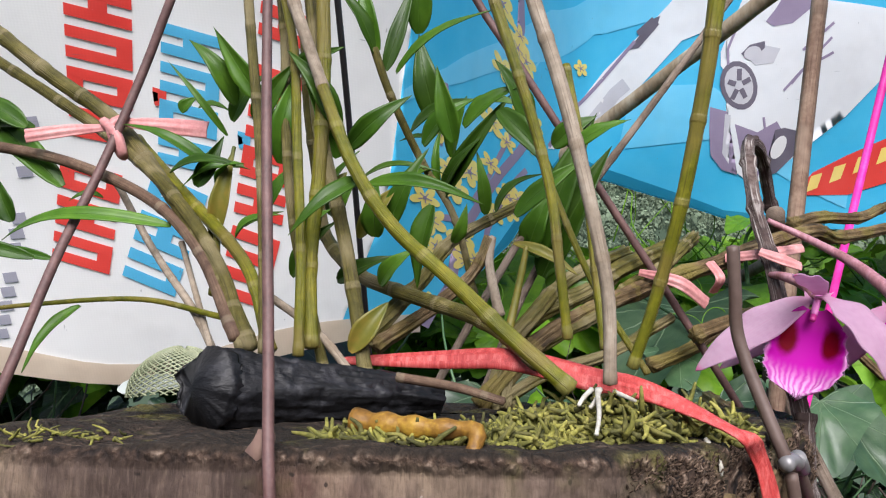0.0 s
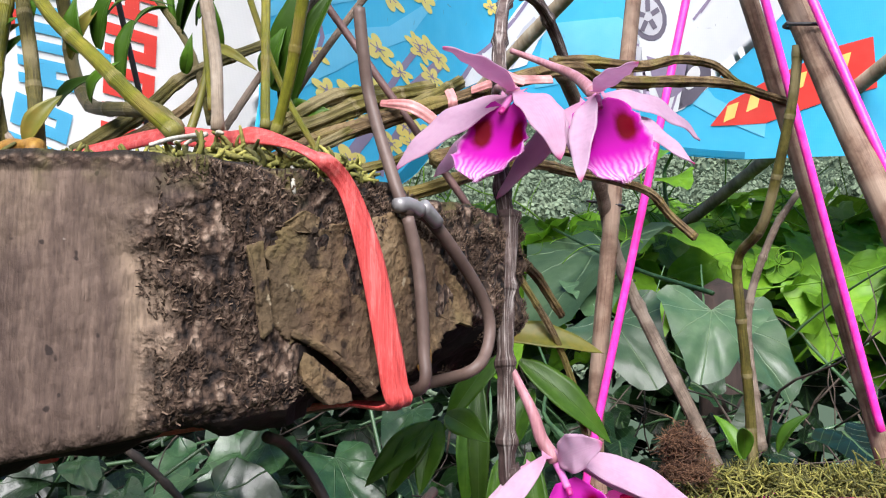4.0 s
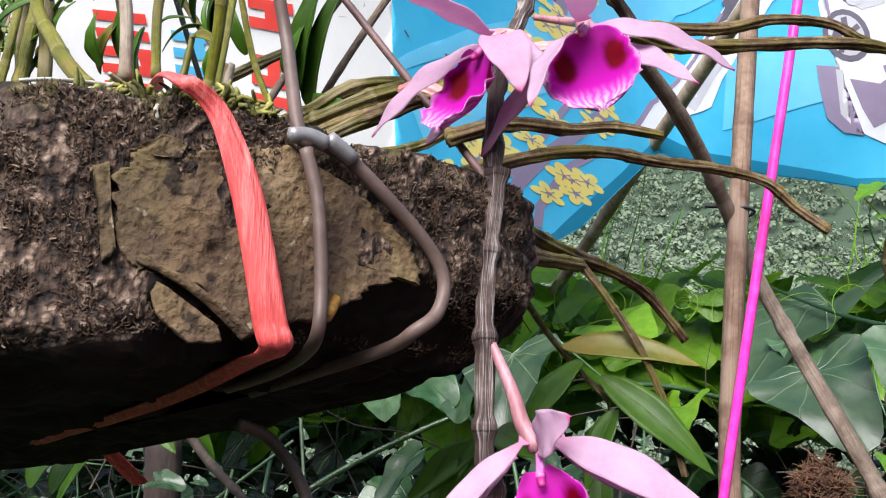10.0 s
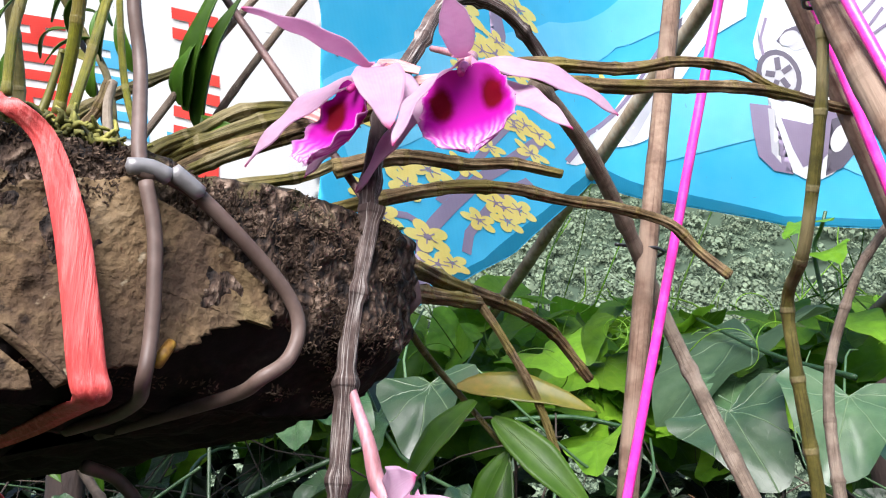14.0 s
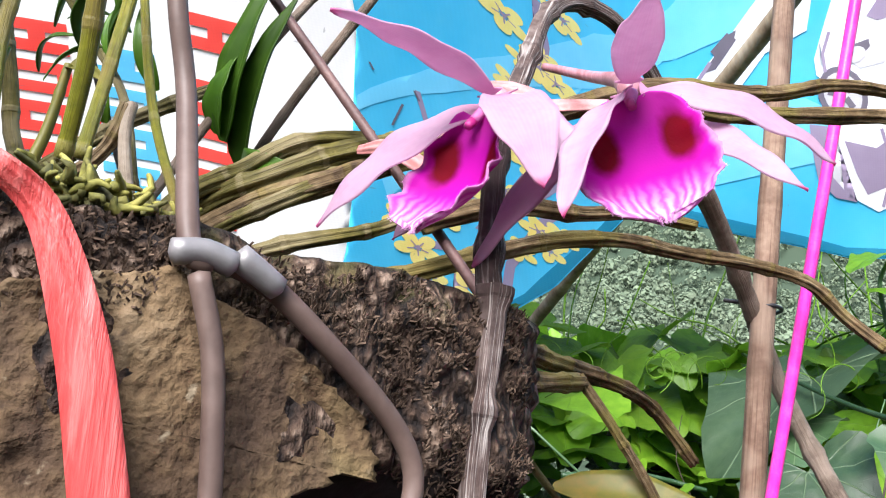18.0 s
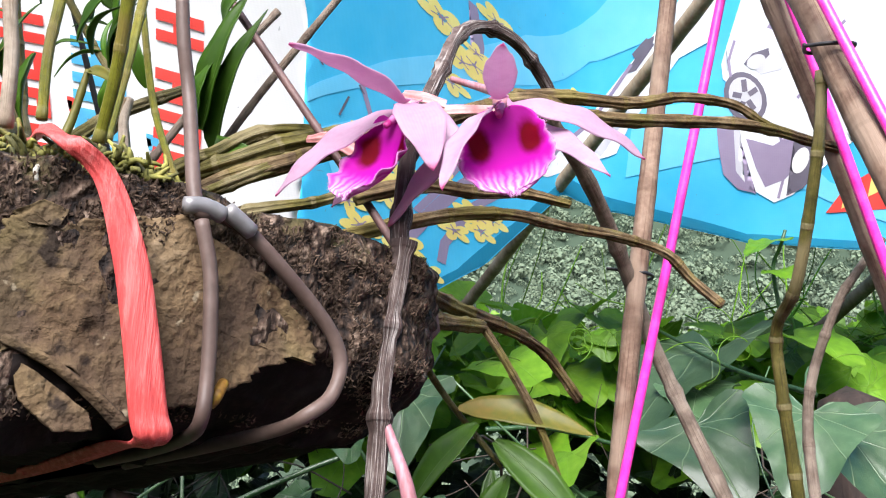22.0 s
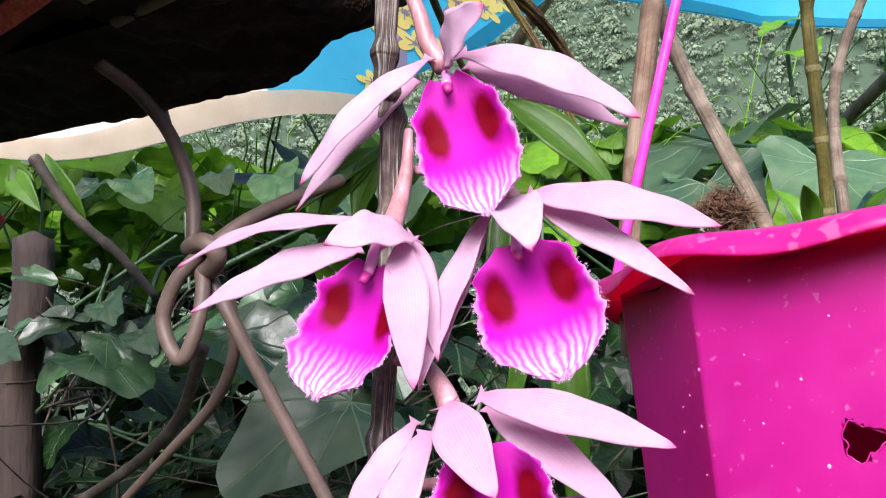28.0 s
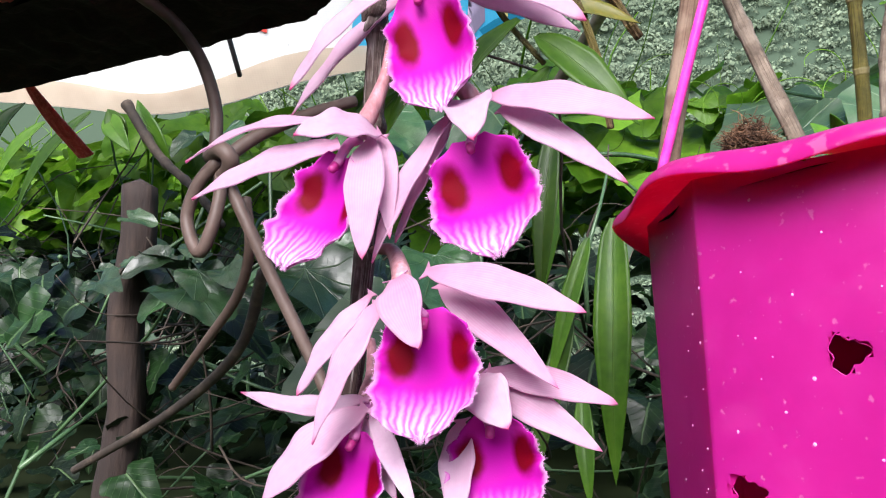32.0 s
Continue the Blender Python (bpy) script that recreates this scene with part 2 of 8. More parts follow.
    crumb = op("ADD", op("MULTIPLY", fib, 0.75), op("MULTIPLY", op("SUBTRACT", 0.9, vo.outputs["Distance"]), 0.22))
    nt.links.new(crumb, r.inputs[0])
    sep = n.new("ShaderNodeSeparateXYZ")
    nt.links.new(co, sep.inputs[0])
    edge = op("ADD", sep.outputs[0], op("MULTIPLY", op("SUBTRACT", noise_at(60, 5), 0.5), 0.035))
    plate = op("ADD", sep.outputs[2], op("MULTIPLY", op("SUBTRACT", noise_at(70, 4), 0.5), 0.02))
    bark = op("MULTIPLY", ranged(edge, 0.034, 0.042), ranged(plate, 1.026, 1.032, 0.55, 1.0))
    strip = ranged(op("ABSOLUTE", op("ADD", edge, 0.0205), 0), 0.0065, 0.004)
    bark = op("MAXIMUM", bark, op("MULTIPLY", strip, ranged(noise_at(45, 4), 0.42, 0.52)))
    back = ranged(sep.outputs[1], 0.24, 0.25)
    top = ranged(sep.outputs[2], 1.084, 1.0872, 0.0, 0.95)
    mask = op("MAXIMUM", op("MAXIMUM", bark, back), top)
    col = mixed(mask, wood, r.outputs[0])
    # the flat top is damp and nearly black
    col = mixed(op("MULTIPLY", ranged(sep.outputs[2], 1.0868, 1.088), ranged(noise_at(55, 5), 0.3, 0.55, 0.6, 0.92)), col, (0.018, 0.013, 0.009))
    green = op("MULTIPLY", ranged(noise_at(70, 4), 0.55, 0.7), ranged(sep.outputs[2], 1.078, 1.088, 0.0, 0.55))
    col = mixed(green, col, (0.13, 0.12, 0.03))
    nt.links.new(col, b.inputs["Base Color"])
    h = op("ADD", op("MULTIPLY", crumb, op("ADD", op("MULTIPLY", mask, 1.2), 0.3)), op("ADD", op("ADD", op("MULTIPLY", grain, 0.25), op("MULTIPLY", fine, 0.12)), op("MULTIPLY", noise_at(60, 6, (2, 2, 0.4)), 0.6)))
    bp = n.new("ShaderNodeBump")
    bp.inputs["Strength"].default_value, bp.inputs["Distance"].default_value = 1.0, 0.0035
    nt.links.new(h, bp.inputs["Height"])
    nt.links.new(bp.outputs[0], b.inputs["Normal"])
    return m


M["wall"] = ramp_material("light_block_planks", [(0.07, 0.055, 0.045), (0.12, 0.095, 0.075)], 6, 0.9, 0.3, (8, 1, 0.5))
M["slab"] = slab_material()
def add_spots(m, layers):
    """Blotches laid over a material: (scale, from, to, strength, colour)."""
    nt, n = m.node_tree, m.node_tree.nodes
    b = n["Principled BSDF"]
    col = b.inputs["Base Color"].links[0].from_socket
    co = n["Texture Coordinate"].outputs["Object"]
    for scale, lo, hi, amount, colour in layers:
        q = n.new("ShaderNodeTexNoise")
        q.inputs["Scale"].default_value, q.inputs["Detail"].default_value = scale, 6.0
        nt.links.new(co, q.inputs["Vector"])
        w = n.new("ShaderNodeMapRange")
        w.interpolation_type = "SMOOTHSTEP"
        for k, x in enumerate((lo, hi, 0.0, amount)):
            w.inputs[k + 1].default_value = x
        nt.links.new(q.outputs[0], w.inputs[0])
        x = n.new("ShaderNodeMix")
        x.data_type = "RGBA"
        nt.links.new(w.outputs[0], x.inputs[0])
        nt.links.new(col, x.inputs[6])
        x.inputs[7].default_value = (*colour, 1)
        col = x.outputs[2]
    nt.links.new(col, b.inputs["Base Color"])
    for node in n:
        if node.type == "BSDF_TRANSLUCENT":
            nt.links.new(col, node.inputs[0])
    return m


M["chip"] = ramp_material("bark_chip", [(0.022, 0.014, 0.01), (0.08, 0.054, 0.038), (0.2, 0.142, 0.102)], 260, 0.9, 0.6, island=0.5, spec=0.15)
M["flake"] = add_spots(ramp_material("tan_bark", [(0.026, 0.015, 0.008), (0.08, 0.05, 0.027), (0.14, 0.094, 0.05), (0.215, 0.155, 0.092)], 60, 0.9, 1.0, dist=0.003, detail=12, fine=9.0, spec=0.2), [(30, 0.5, 0.66, 0.6, (0.1, 0.082, 0.03)), (42, 0.54, 0.66, 0.7, (0.05, 0.032, 0.022)), (120, 0.61, 0.67, 0.9, (0.014, 0.009, 0.007)), (210, 0.66, 0.71, 0.6, (0.3, 0.25, 0.17))])
# Near-black bark: the shade under the slab is put into its colour.
M["dark"] = ramp_material("underside_shade_bark", [(0.004, 0.003, 0.003), (0.009, 0.006, 0.005), (0.026, 0.016, 0.012)], 90, 0.9, 0.9, spec=0.2)
M["charcoal"] = ramp_material("charcoal", [(0.003, 0.003, 0.004), (0.008, 0.008, 0.009), (0.03, 0.03, 0.035)], 260, 0.5, 0.7, (0.35, 1, 1), dist=0.0008, spec=0.3)
M["raffia"] = ramp_material("red_raffia", [(0.36, 0.03, 0.03), (0.58, 0.075, 0.07), (0.78, 0.22, 0.2)], 700, 0.4, 0.6, (1, 1, 0.03), trans=0.2)
M["pink_raffia"] = ramp_material("pink_raffia", [(0.38, 0.13, 0.13), (0.5, 0.22, 0.21), (0.6, 0.33, 0.31)], 120, 0.5, 0.5)
M["wire"] = ramp_material("plastic_wire", [(0.055, 0.034, 0.028), (0.092, 0.062, 0.051), (0.135, 0.094, 0.079)], 60, 0.5, 0.3, spec=0.3)
M["rod"] = ramp_material("rusty_rod", [(0.05, 0.025, 0.022), (0.1, 0.05, 0.045), (0.15, 0.08, 0.07)], 150, 0.6, 0.4)
M["black_wire"] = ramp_material("dark_wire", [(0.01, 0.01, 0.012), (0.025, 0.022, 0.024)], 100, 0.5, 0.2)
M["tin"] = ramp_material("grey_clip", [(0.14, 0.135, 0.135), (0.25, 0.24, 0.24)], 80, 0.4, 0.2, metal=0.2)
M["cane"] = cane_material("green_cane", [(0.055, 0.065, 0.005), (0.125, 0.125, 0.009), (0.23, 0.2, 0.018)], (0.26, 0.22, 0.1), (0.05, 0.04, 0.008), 0.38, 0.6, (0.13, 0.1, 0.025), ring_amount=0.3)
M["cane_ol"] = cane_material("olive_cane", [(0.035, 0.033, 0.008), (0.09, 0.078, 0.018), (0.17, 0.14, 0.045)], (0.24, 0.2, 0.11), (0.025, 0.018, 0.008), 0.5, 0.8, (0.2, 0.165, 0.085))
M["cane_grey"] = cane_material("grey_cane", [(0.13, 0.1, 0.07), (0.27, 0.22, 0.165), (0.4, 0.34, 0.27)], (0.2, 0.15, 0.1), (0.12, 0.085, 0.06), 0.65, 0.5)
M["cane_dry"] = cane_material("dry_cane", [(0.04, 0.023, 0.01), (0.12, 0.08, 0.037), (0.28, 0.21, 0.12)], (0.14, 0.11, 0.025), (0.014, 0.009, 0.005), 0.65, 1.0, (0.14, 0.115, 0.025), streak_amount=0.95)
M["cane_brown"] = cane_material("brown_cane", [(0.05, 0.028, 0.02), (0.12, 0.075, 0.05), (0.2, 0.14, 0.09)], (0.22, 0.18, 0.12), (0.04, 0.022, 0.015), 0.55, 0.5)
M["stem"] = cane_material("flower_stem", [(0.022, 0.014, 0.013), (0.07, 0.047, 0.041), (0.17, 0.135, 0.12)], (0.05, 0.032, 0.028), (0.45, 0.41, 0.38), 0.75, 1.0, (0.025, 0.013, 0.013), streak_amount=0.8)
M["bamboo"] = cane_material("dry_bamboo", [(0.11, 0.065, 0.045), (0.2, 0.13, 0.09), (0.3, 0.215, 0.155)], (0.1, 0.06, 0.04), (0.09, 0.05, 0.034), 0.6, 0.8, (0.26, 0.19, 0.14))
M["stick"] = cane_material("grey_stick", [(0.075, 0.055, 0.042), (0.16, 0.122, 0.092), (0.28, 0.225, 0.175)], (0.1, 0.07, 0.05), (0.07, 0.048, 0.034), 0.7, 0.8, (0.24, 0.19, 0.15))
M["timber"] = ramp_material("split_timber", [(0.1, 0.065, 0.04), (0.28, 0.205, 0.13), (0.48, 0.4, 0.3)], 45, 0.8, 0.4, (1, 1, 0.25))
M["string"] = ramp_material("pink_string", [(0.75, 0.02, 0.3), (0.9, 0.04, 0.4), (0.95, 0.1, 0.48)], 200, 0.35, 0.2)
M["leaf"] = ramp_material("orchid_leaf", [(0.028, 0.085, 0.006), (0.055, 0.135, 0.01), (0.09, 0.19, 0.016)], 40, 0.4, 0.2, trans=0.35, rand=0.45, spec=0.35)
M["leaf_old"] = ramp_material("old_leaf", [(0.08, 0.1, 0.012), (0.16, 0.15, 0.018), (0.27, 0.18, 0.03)], 60, 0.5, 0.3, trans=0.25)
M["vine"] = ramp_material("vine_leaf", [(0.07, 0.165, 0.009), (0.125, 0.27, 0.014), (0.2, 0.35, 0.026)], 25, 0.42, 0.3, trans=0.45, island=0.55, spec=0.35)
M["vine_big"] = ramp_material("large_vine_leaf", [(0.024, 0.06, 0.025), (0.05, 0.1, 0.042), (0.09, 0.15, 0.07)], 25, 0.36, 0.5, trans=0.25, rand=0.5, spec=0.55)
# Darker copy of the leaf green, its low values standing in for shade.
M["shade_leaf"] = ramp_material("shade_dark_leaf", [(0.002, 0.008, 0.002), (0.005, 0.017, 0.004), (0.014, 0.04, 0.009)], 20, 0.4, 0.3, trans=0.08, island=0.7, spec=0.28)
M["dead_cane"] = ramp_material("dead_yellow_cane", [(0.06, 0.025, 0.008), (0.2, 0.1, 0.015), (0.4, 0.25, 0.03)], 140, 0.5, 0.6, spec=0.3)
M["post"] = ramp_material("old_post", [(0.008, 0.004, 0.003), (0.019, 0.01, 0.007), (0.042, 0.024, 0.016)], 50, 0.85, 0.8, (1, 1, 0.2), dist=0.003)
M["mottled"] = ramp_material("mottled_leaf", [(0.007, 0.024, 0.007), (0.017, 0.05, 0.014), (0.045, 0.088, 0.038)], 130, 0.32, 0.5, trans=0.12, rand=0.6, spec=0.55)
M["twig"] = ramp_material("dead_twig", [(0.015, 0.01, 0.007), (0.04, 0.028, 0.02), (0.11, 0.082, 0.058)], 60, 0.8, 0.3)
M["moss"] = ramp_material("moss", [(0.04, 0.042, 0.007), (0.12, 0.115, 0.018), (0.28, 0.25, 0.06)], 200, 0.8, 0.5, island=0.6)
M["root"] = ramp_material("white_root", [(0.2, 0.18, 0.13), (0.42, 0.4, 0.34), (0.58, 0.56, 0.5)], 150, 0.7, 0.3)
M["fern"] = ramp_material("brown_fibre", [(0.03, 0.014, 0.008), (0.09, 0.042, 0.02), (0.17, 0.09, 0.045)], 100, 0.9, 0.3, island=0.5)
for key, amount in (("pot", 0.46), ("pot_rim", 0.5)):
    M[key] = ramp_material("magenta_plastic", [(0.38, 0.008, 0.21), (0.43, 0.011, 0.24), (0.48, 0.018, 0.27)], 30, 0.33, 0.05, trans=amount, spec=0.4)
    for node in M[key].node_tree.nodes:
        if node.type == "BSDF_TRANSLUCENT":
            # light that has gone through the plastic turns red
            M[key].node_tree.links.remove(node.inputs[0].links[0])
            node.inputs[0].default_value = (0.78, 0.01, 0.12 if key == "pot_rim" else 0.25, 1)
    wet = [(260, 0.57, 0.64, 0.32, (0.72, 0.3, 0.55)), (90, 0.5, 0.7, 0.35, (0.62, 0.12, 0.4))] if key == "pot_rim" else [(420, 0.66, 0.69, 0.35, (0.68, 0.25, 0.5)), (70, 0.5, 0.75, 0.25, (0.55, 0.05, 0.33))]
    through_colour = [node for node in M[key].node_tree.nodes if node.type == "BSDF_TRANSLUCENT"][0].inputs[0]
    add_spots(M[key], wet)
    M[key].node_tree.links.remove(through_colour.links[0])
M["drop"] = ramp_material("pale_speck", [(0.62, 0.1, 0.42), (0.68, 0.3, 0.54)], 900, 0.3, 0.0)
M["soil"] = ramp_material("dark_soil", [(0.006, 0.005, 0.004), (0.014, 0.011, 0.009), (0.03, 0.023, 0.017)], 12, 0.95, 0.8, dist=0.01, spec=0.1)
M["ground"] = ramp_material("valley_ground", [(0.01, 0.014, 0.007), (0.022, 0.03, 0.014), (0.04, 0.054, 0.024)], 0.6, 1.0, 0.3, spec=0.0)
nt = M["ground"].node_tree
sep = nt.nodes.new("ShaderNodeSeparateXYZ")
nt.links.new(nt.nodes["Texture Coordinate"].outputs["Object"], sep.inputs[0])
far = nt.nodes.new("ShaderNodeMapRange")
far.inputs[1].default_value, far.inputs[2].default_value = 6.0, 25.0
nt.links.new(sep.outputs[1], far.inputs[0])
# bare soil near by, grass on the slope
cover = nt.nodes.new("ShaderNodeMix")
cover.data_type = "RGBA"
cover.inputs[7].default_value = (0.046, 0.067, 0.046, 1)
nt.links.new(far.outputs[0], cover.inputs[0])
nt.links.new(nt.nodes["Principled BSDF"].inputs["Base Color"].links[0].from_socket, cover.inputs[6])
nt.links.new(cover.outputs[2], nt.nodes["Principled BSDF"].inputs["Base Color"])
# Pale greyed greens: distance haze is mixed into the scrub's base colours.
M["hill"] = ramp_material("hill_scrub", [(0.085, 0.125, 0.08), (0.145, 0.195, 0.125), (0.2, 0.25, 0.165)], 0.7, 0.9, 0.0, island=0.3, trans=0.25)
M["net"] = ramp_material("pale_net", [(0.16, 0.18, 0.1), (0.3, 0.32, 0.2)], 80, 0.5, 0.1)
M["plastic"] = ramp_material("cloudy_plastic", [(0.5, 0.55, 0.52), (0.62, 0.66, 0.63)], 60, 0.35, 0.1, trans=0.4)
M["petal"] = petal_material()
M["pedicel"] = ramp_material("pink_brown_stalk", [(0.16, 0.06, 0.06), (0.3, 0.13, 0.15), (0.44, 0.24, 0.28)], 260, 0.5, 0.3, (1, 1, 0.15))
M["white_col"] = ramp_material("flower_column", [(0.4, 0.08, 0.27), (0.55, 0.2, 0.42)], 150, 0.5, 0.2)
M["throat"] = ramp_material("dark_throat", [(0.25, 0.01, 0.1), (0.4, 0.02, 0.2)], 200, 0.5, 0.2)


def cloth_material(name, c1, c2):
    """Woven plastic cloth: a fine weave of two threads, faint creases, rubbed spots and hairline cracks in the print."""
    m = ramp_material(name, [c1, c2], 9, 0.55, 0.0, trans=0.3, spec=0.15)
    nt, n = m.node_tree, m.node_tree.nodes
    co = n["Texture Coordinate"].outputs["Object"]
    b = n["Principled BSDF"]
    col = b.inputs["Base Color"].links[0].from_socket
    weave = []
    for axis, scale in (("Z", 260), ("X", 190)):
        w = n.new("ShaderNodeTexWave")
        w.wave_type, w.bands_direction = "BANDS", axis
        w.inputs["Scale"].default_value, w.inputs["Distortion"].default_value, w.inputs["Detail Scale"].default_value = scale, 2.5, 3.0
        nt.links.new(co, w.inputs["Vector"])
        weave.append(w.outputs["Fac"])
    add = n.new("ShaderNodeMath")
    add.operation = "ADD"
    for k in (0, 1):
        nt.links.new(weave[k], add.inputs[k])
    q = n.new("ShaderNodeMapRange")
    for k, x in enumerate((0.0, 2.0, 0.0, 0.1)):
        q.inputs[k + 1].default_value = x
    nt.links.new(add.outputs[0], q.inputs[0])
    cracks = []
    for stretch in ((1, 1, 0.1), (0.12, 0.12, 1)):
        mp = n.new("ShaderNodeMapping")
        mp.inputs["Scale"].default_value = stretch
        nt.links.new(co, mp.inputs[0])
        t = n.new("ShaderNodeTexNoise")
        t.inputs["Scale"].default_value, t.inputs["Detail"].default_value = 320, 2.0
        nt.links.new(mp.outputs[0], t.inputs["Vector"])
        r = n.new("ShaderNodeMapRange")
        r.inputs[1].default_value, r.inputs[2].default_value, r.inputs[4].default_value = 0.75, 0.78, 0.4
        nt.links.new(t.outputs[0], r.inputs[0])
        cracks.append(r.outputs[0])
    stain = n.new("ShaderNodeTexNoise")
    stain.inputs["Scale"].default_value, stain.inputs["Detail"].default_value = 28, 6.0
    nt.links.new(co, stain.inputs["Vector"])
    g = n.new("ShaderNodeMapRange")
    g.inputs[1].default_value, g.inputs[2].default_value, g.inputs[4].default_value = 0.55, 0.72, 0.2
    nt.links.new(stain.outputs[0], g.inputs[0])
    for f, c in ((q.outputs[0], tuple(0.72 * x for x in c1)), (cracks[0], (0.12, 0.12, 0.13)), (cracks[1], (0.12, 0.12, 0.13)), (g.outputs[0], tuple(0.6 * x + 0.06 for x in c1))):
        x = n.new("ShaderNodeMix")
        x.data_type = "RGBA"
        nt.links.new(f, x.inputs[0])
        nt.links.new(col, x.inputs[6])
        x.inputs[7].default_value = (*c, 1)
        col = x.outputs[2]
    nt.links.new(col, b.inputs["Base Color"])
    for node in n:
        if node.type == "BSDF_TRANSLUCENT":
            nt.links.new(col, node.inputs[0])
    bp = n.new("ShaderNodeBump")
    bp.inputs["Strength"].default_value, bp.inputs["Distance"].default_value = 0.1, 0.0003
    nt.links.new(add.outputs[0], bp.inputs["Height"])
    nt.links.new(bp.outputs[0], b.inputs["Normal"])
    return m


M["ban_white"] = cloth_material("banner_white", (0.88, 0.87, 0.85), (0.95, 0.945, 0.93))
M["ban_blue"] = cloth_material("banner_blue", (0.045, 0.43, 0.72), (0.1, 0.53, 0.8))
M["ban_pale"] = cloth_material("banner_pale_blue", (0.13, 0.55, 0.8), (0.22, 0.64, 0.85))
M["ban_hem"] = cloth_material("banner_hem", (0.012, 0.19, 0.32), (0.028, 0.26, 0.41))
M["ban_beige"] = cloth_material("banner_beige_hem", (0.48, 0.38, 0.29), (0.7, 0.6, 0.48))
M["ink_red"] = cloth_material("ink_red", (0.68, 0.05, 0.04), (0.82, 0.1, 0.08))
M["ink_blue"] = cloth_material("ink_blue", (0.08, 0.42, 0.68), (0.13, 0.5, 0.75))
M["ink_grey"] = cloth_material("ink_grey", (0.3, 0.3, 0.36), (0.4, 0.4, 0.46))
M["ink_yellow"] = cloth_material("ink_yellow", (0.78, 0.62, 0.14), (0.88, 0.76, 0.3))
M["ink_white"] = cloth_material("ink_white", (0.72, 0.72, 0.73), (0.84, 0.84, 0.85))
M["ink_dark"] = cloth_material("ink_dark", (0.1, 0.09, 0.12), (0.2, 0.18, 0.23))
M["ink_mauve"] = cloth_material("ink_mauve", (0.25, 0.2, 0.3), (0.36, 0.3, 0.42))
M["ink_shade"] = cloth_material("ink_shade", (0.5, 0.5, 0.55), (0.62, 0.62, 0.66))


def lip_material():
    """Magenta lip with two maroon eyes, a paler rim and streaks, laid out by the lip's own u, v."""
    m = bpy.data.materials.new("magenta_lip")
    m.use_nodes = True
    nt, n = m.node_tree, m.node_tree.nodes
    uv = n.new("ShaderNodeUVMap")
    uv.uv_map = "uv"
    sep = n.new("ShaderNodeSeparateXYZ")
    nt.links.new(uv.outputs[0], sep.inputs[0])

    def math_node(op, a, b):
        q = n.new("ShaderNodeMath")
        q.operation = op
        for k, v in enumerate((a, b)):
            if isinstance(v, (int, float)):
                q.inputs[k].default_value = v
            else:
                nt.links.new(v, q.inputs[k])
        return q.outputs[0]

    def step(v, a, b):
        q = n.new("ShaderNodeMapRange")
        q.interpolation_type = "SMOOTHSTEP"
        q.inputs[1].default_value, q.inputs[2].default_value = a, b
        nt.links.new(v, q.inputs[0])
        return q.outputs[0]

    def blend(f, a, b):
        q = n.new("ShaderNodeMix")
        q.data_type = "RGBA"
        nt.links.new(f, q.inputs[0])
        for k, v in ((6, a), (7, b)):
            if isinstance(v, tuple):
                q.inputs[k].default_value = (*v, 1)
            else:
                nt.links.new(v, q.inputs[k])
        return q.outputs[2]

    u, v = sep.outputs[0], sep.outputs[1]
    au = math_node("ABSOLUTE", math_node("SUBTRACT", u, 0.5), 0)
    dx = math_node("DIVIDE", math_node("SUBTRACT", au, 0.29), 0.135)
    dy = math_node("DIVIDE", math_node("SUBTRACT", v, 0.33), 0.19)
    d = math_node("SQRT", math_node("ADD", math_node("MULTIPLY", dx, dx), math_node("MULTIPLY", dy, dy)), 0)
    noise_node = n.new("ShaderNodeTexNoise")
    noise_node.inputs["Scale"].default_value = 9
    nt.links.new(uv.outputs[0], noise_node.inputs["Vector"])
    d = math_node("ADD", d, math_node("MULTIPLY", math_node("SUBTRACT", noise_node.outputs[0], 0.5), 0.35))
    wave = n.new("ShaderNodeTexWave")
    wave.bands_direction = "X"
    wave.inputs["Scale"].default_value, wave.inputs["Distortion"].default_value, wave.inputs["Detail"].default_value = 4.0, 7.0, 4.0
    nt.links.new(uv.outputs[0], wave.inputs["Vector"])
    tip = math_node("MULTIPLY", step(v, 0.56, 0.96), math_node("ADD", math_node("MULTIPLY", wave.outputs["Fac"], 0.62), 0.2))
    rim = math_node("MULTIPLY", step(au, 0.44, 0.5), 0.45)
    base = blend(math_node("MAXIMUM", tip, rim), (0.43, 0.006, 0.32), (0.74, 0.5, 0.7))
    base = blend(math_node("MULTIPLY", step(math_node("SUBTRACT", 0.26, v), 0.0, 0.2), 0.5), base, (0.6, 0.05, 0.42))
    col = blend(step(d, 1.3, 0.6), base, (0.14, 0.0, 0.008))
    b = n["Principled BSDF"]
    nt.links.new(col, b.inputs["Base Color"])
    b.inputs["Roughness"].default_value = 0.6
    b.inputs["Specular IOR Level"].default_value = 0.08
    fuzz = n.new("ShaderNodeTexNoise")
    fuzz.inputs["Scale"].default_value = 60
    nt.links.new(uv.outputs[0], fuzz.inputs["Vector"])
    bp = n.new("ShaderNodeBump")
    bp.inputs["Strength"].default_value, bp.inputs["Distance"].default_value = 0.12, 0.0004
    nt.links.new(fuzz.outputs[0], bp.inputs["Height"])
    nt.links.new(bp.outputs[0], b.inputs["Normal"])
    t = n.new("ShaderNodeBsdfTranslucent")
    nt.links.new(col, t.inputs[0])
    ms = n.new("ShaderNodeMixShader")
    ms.inputs[0].default_value = 0.3
    nt.links.new(b.outputs[0], ms.inputs[1])
    nt.links.new(t.outputs[0], ms.inputs[2])
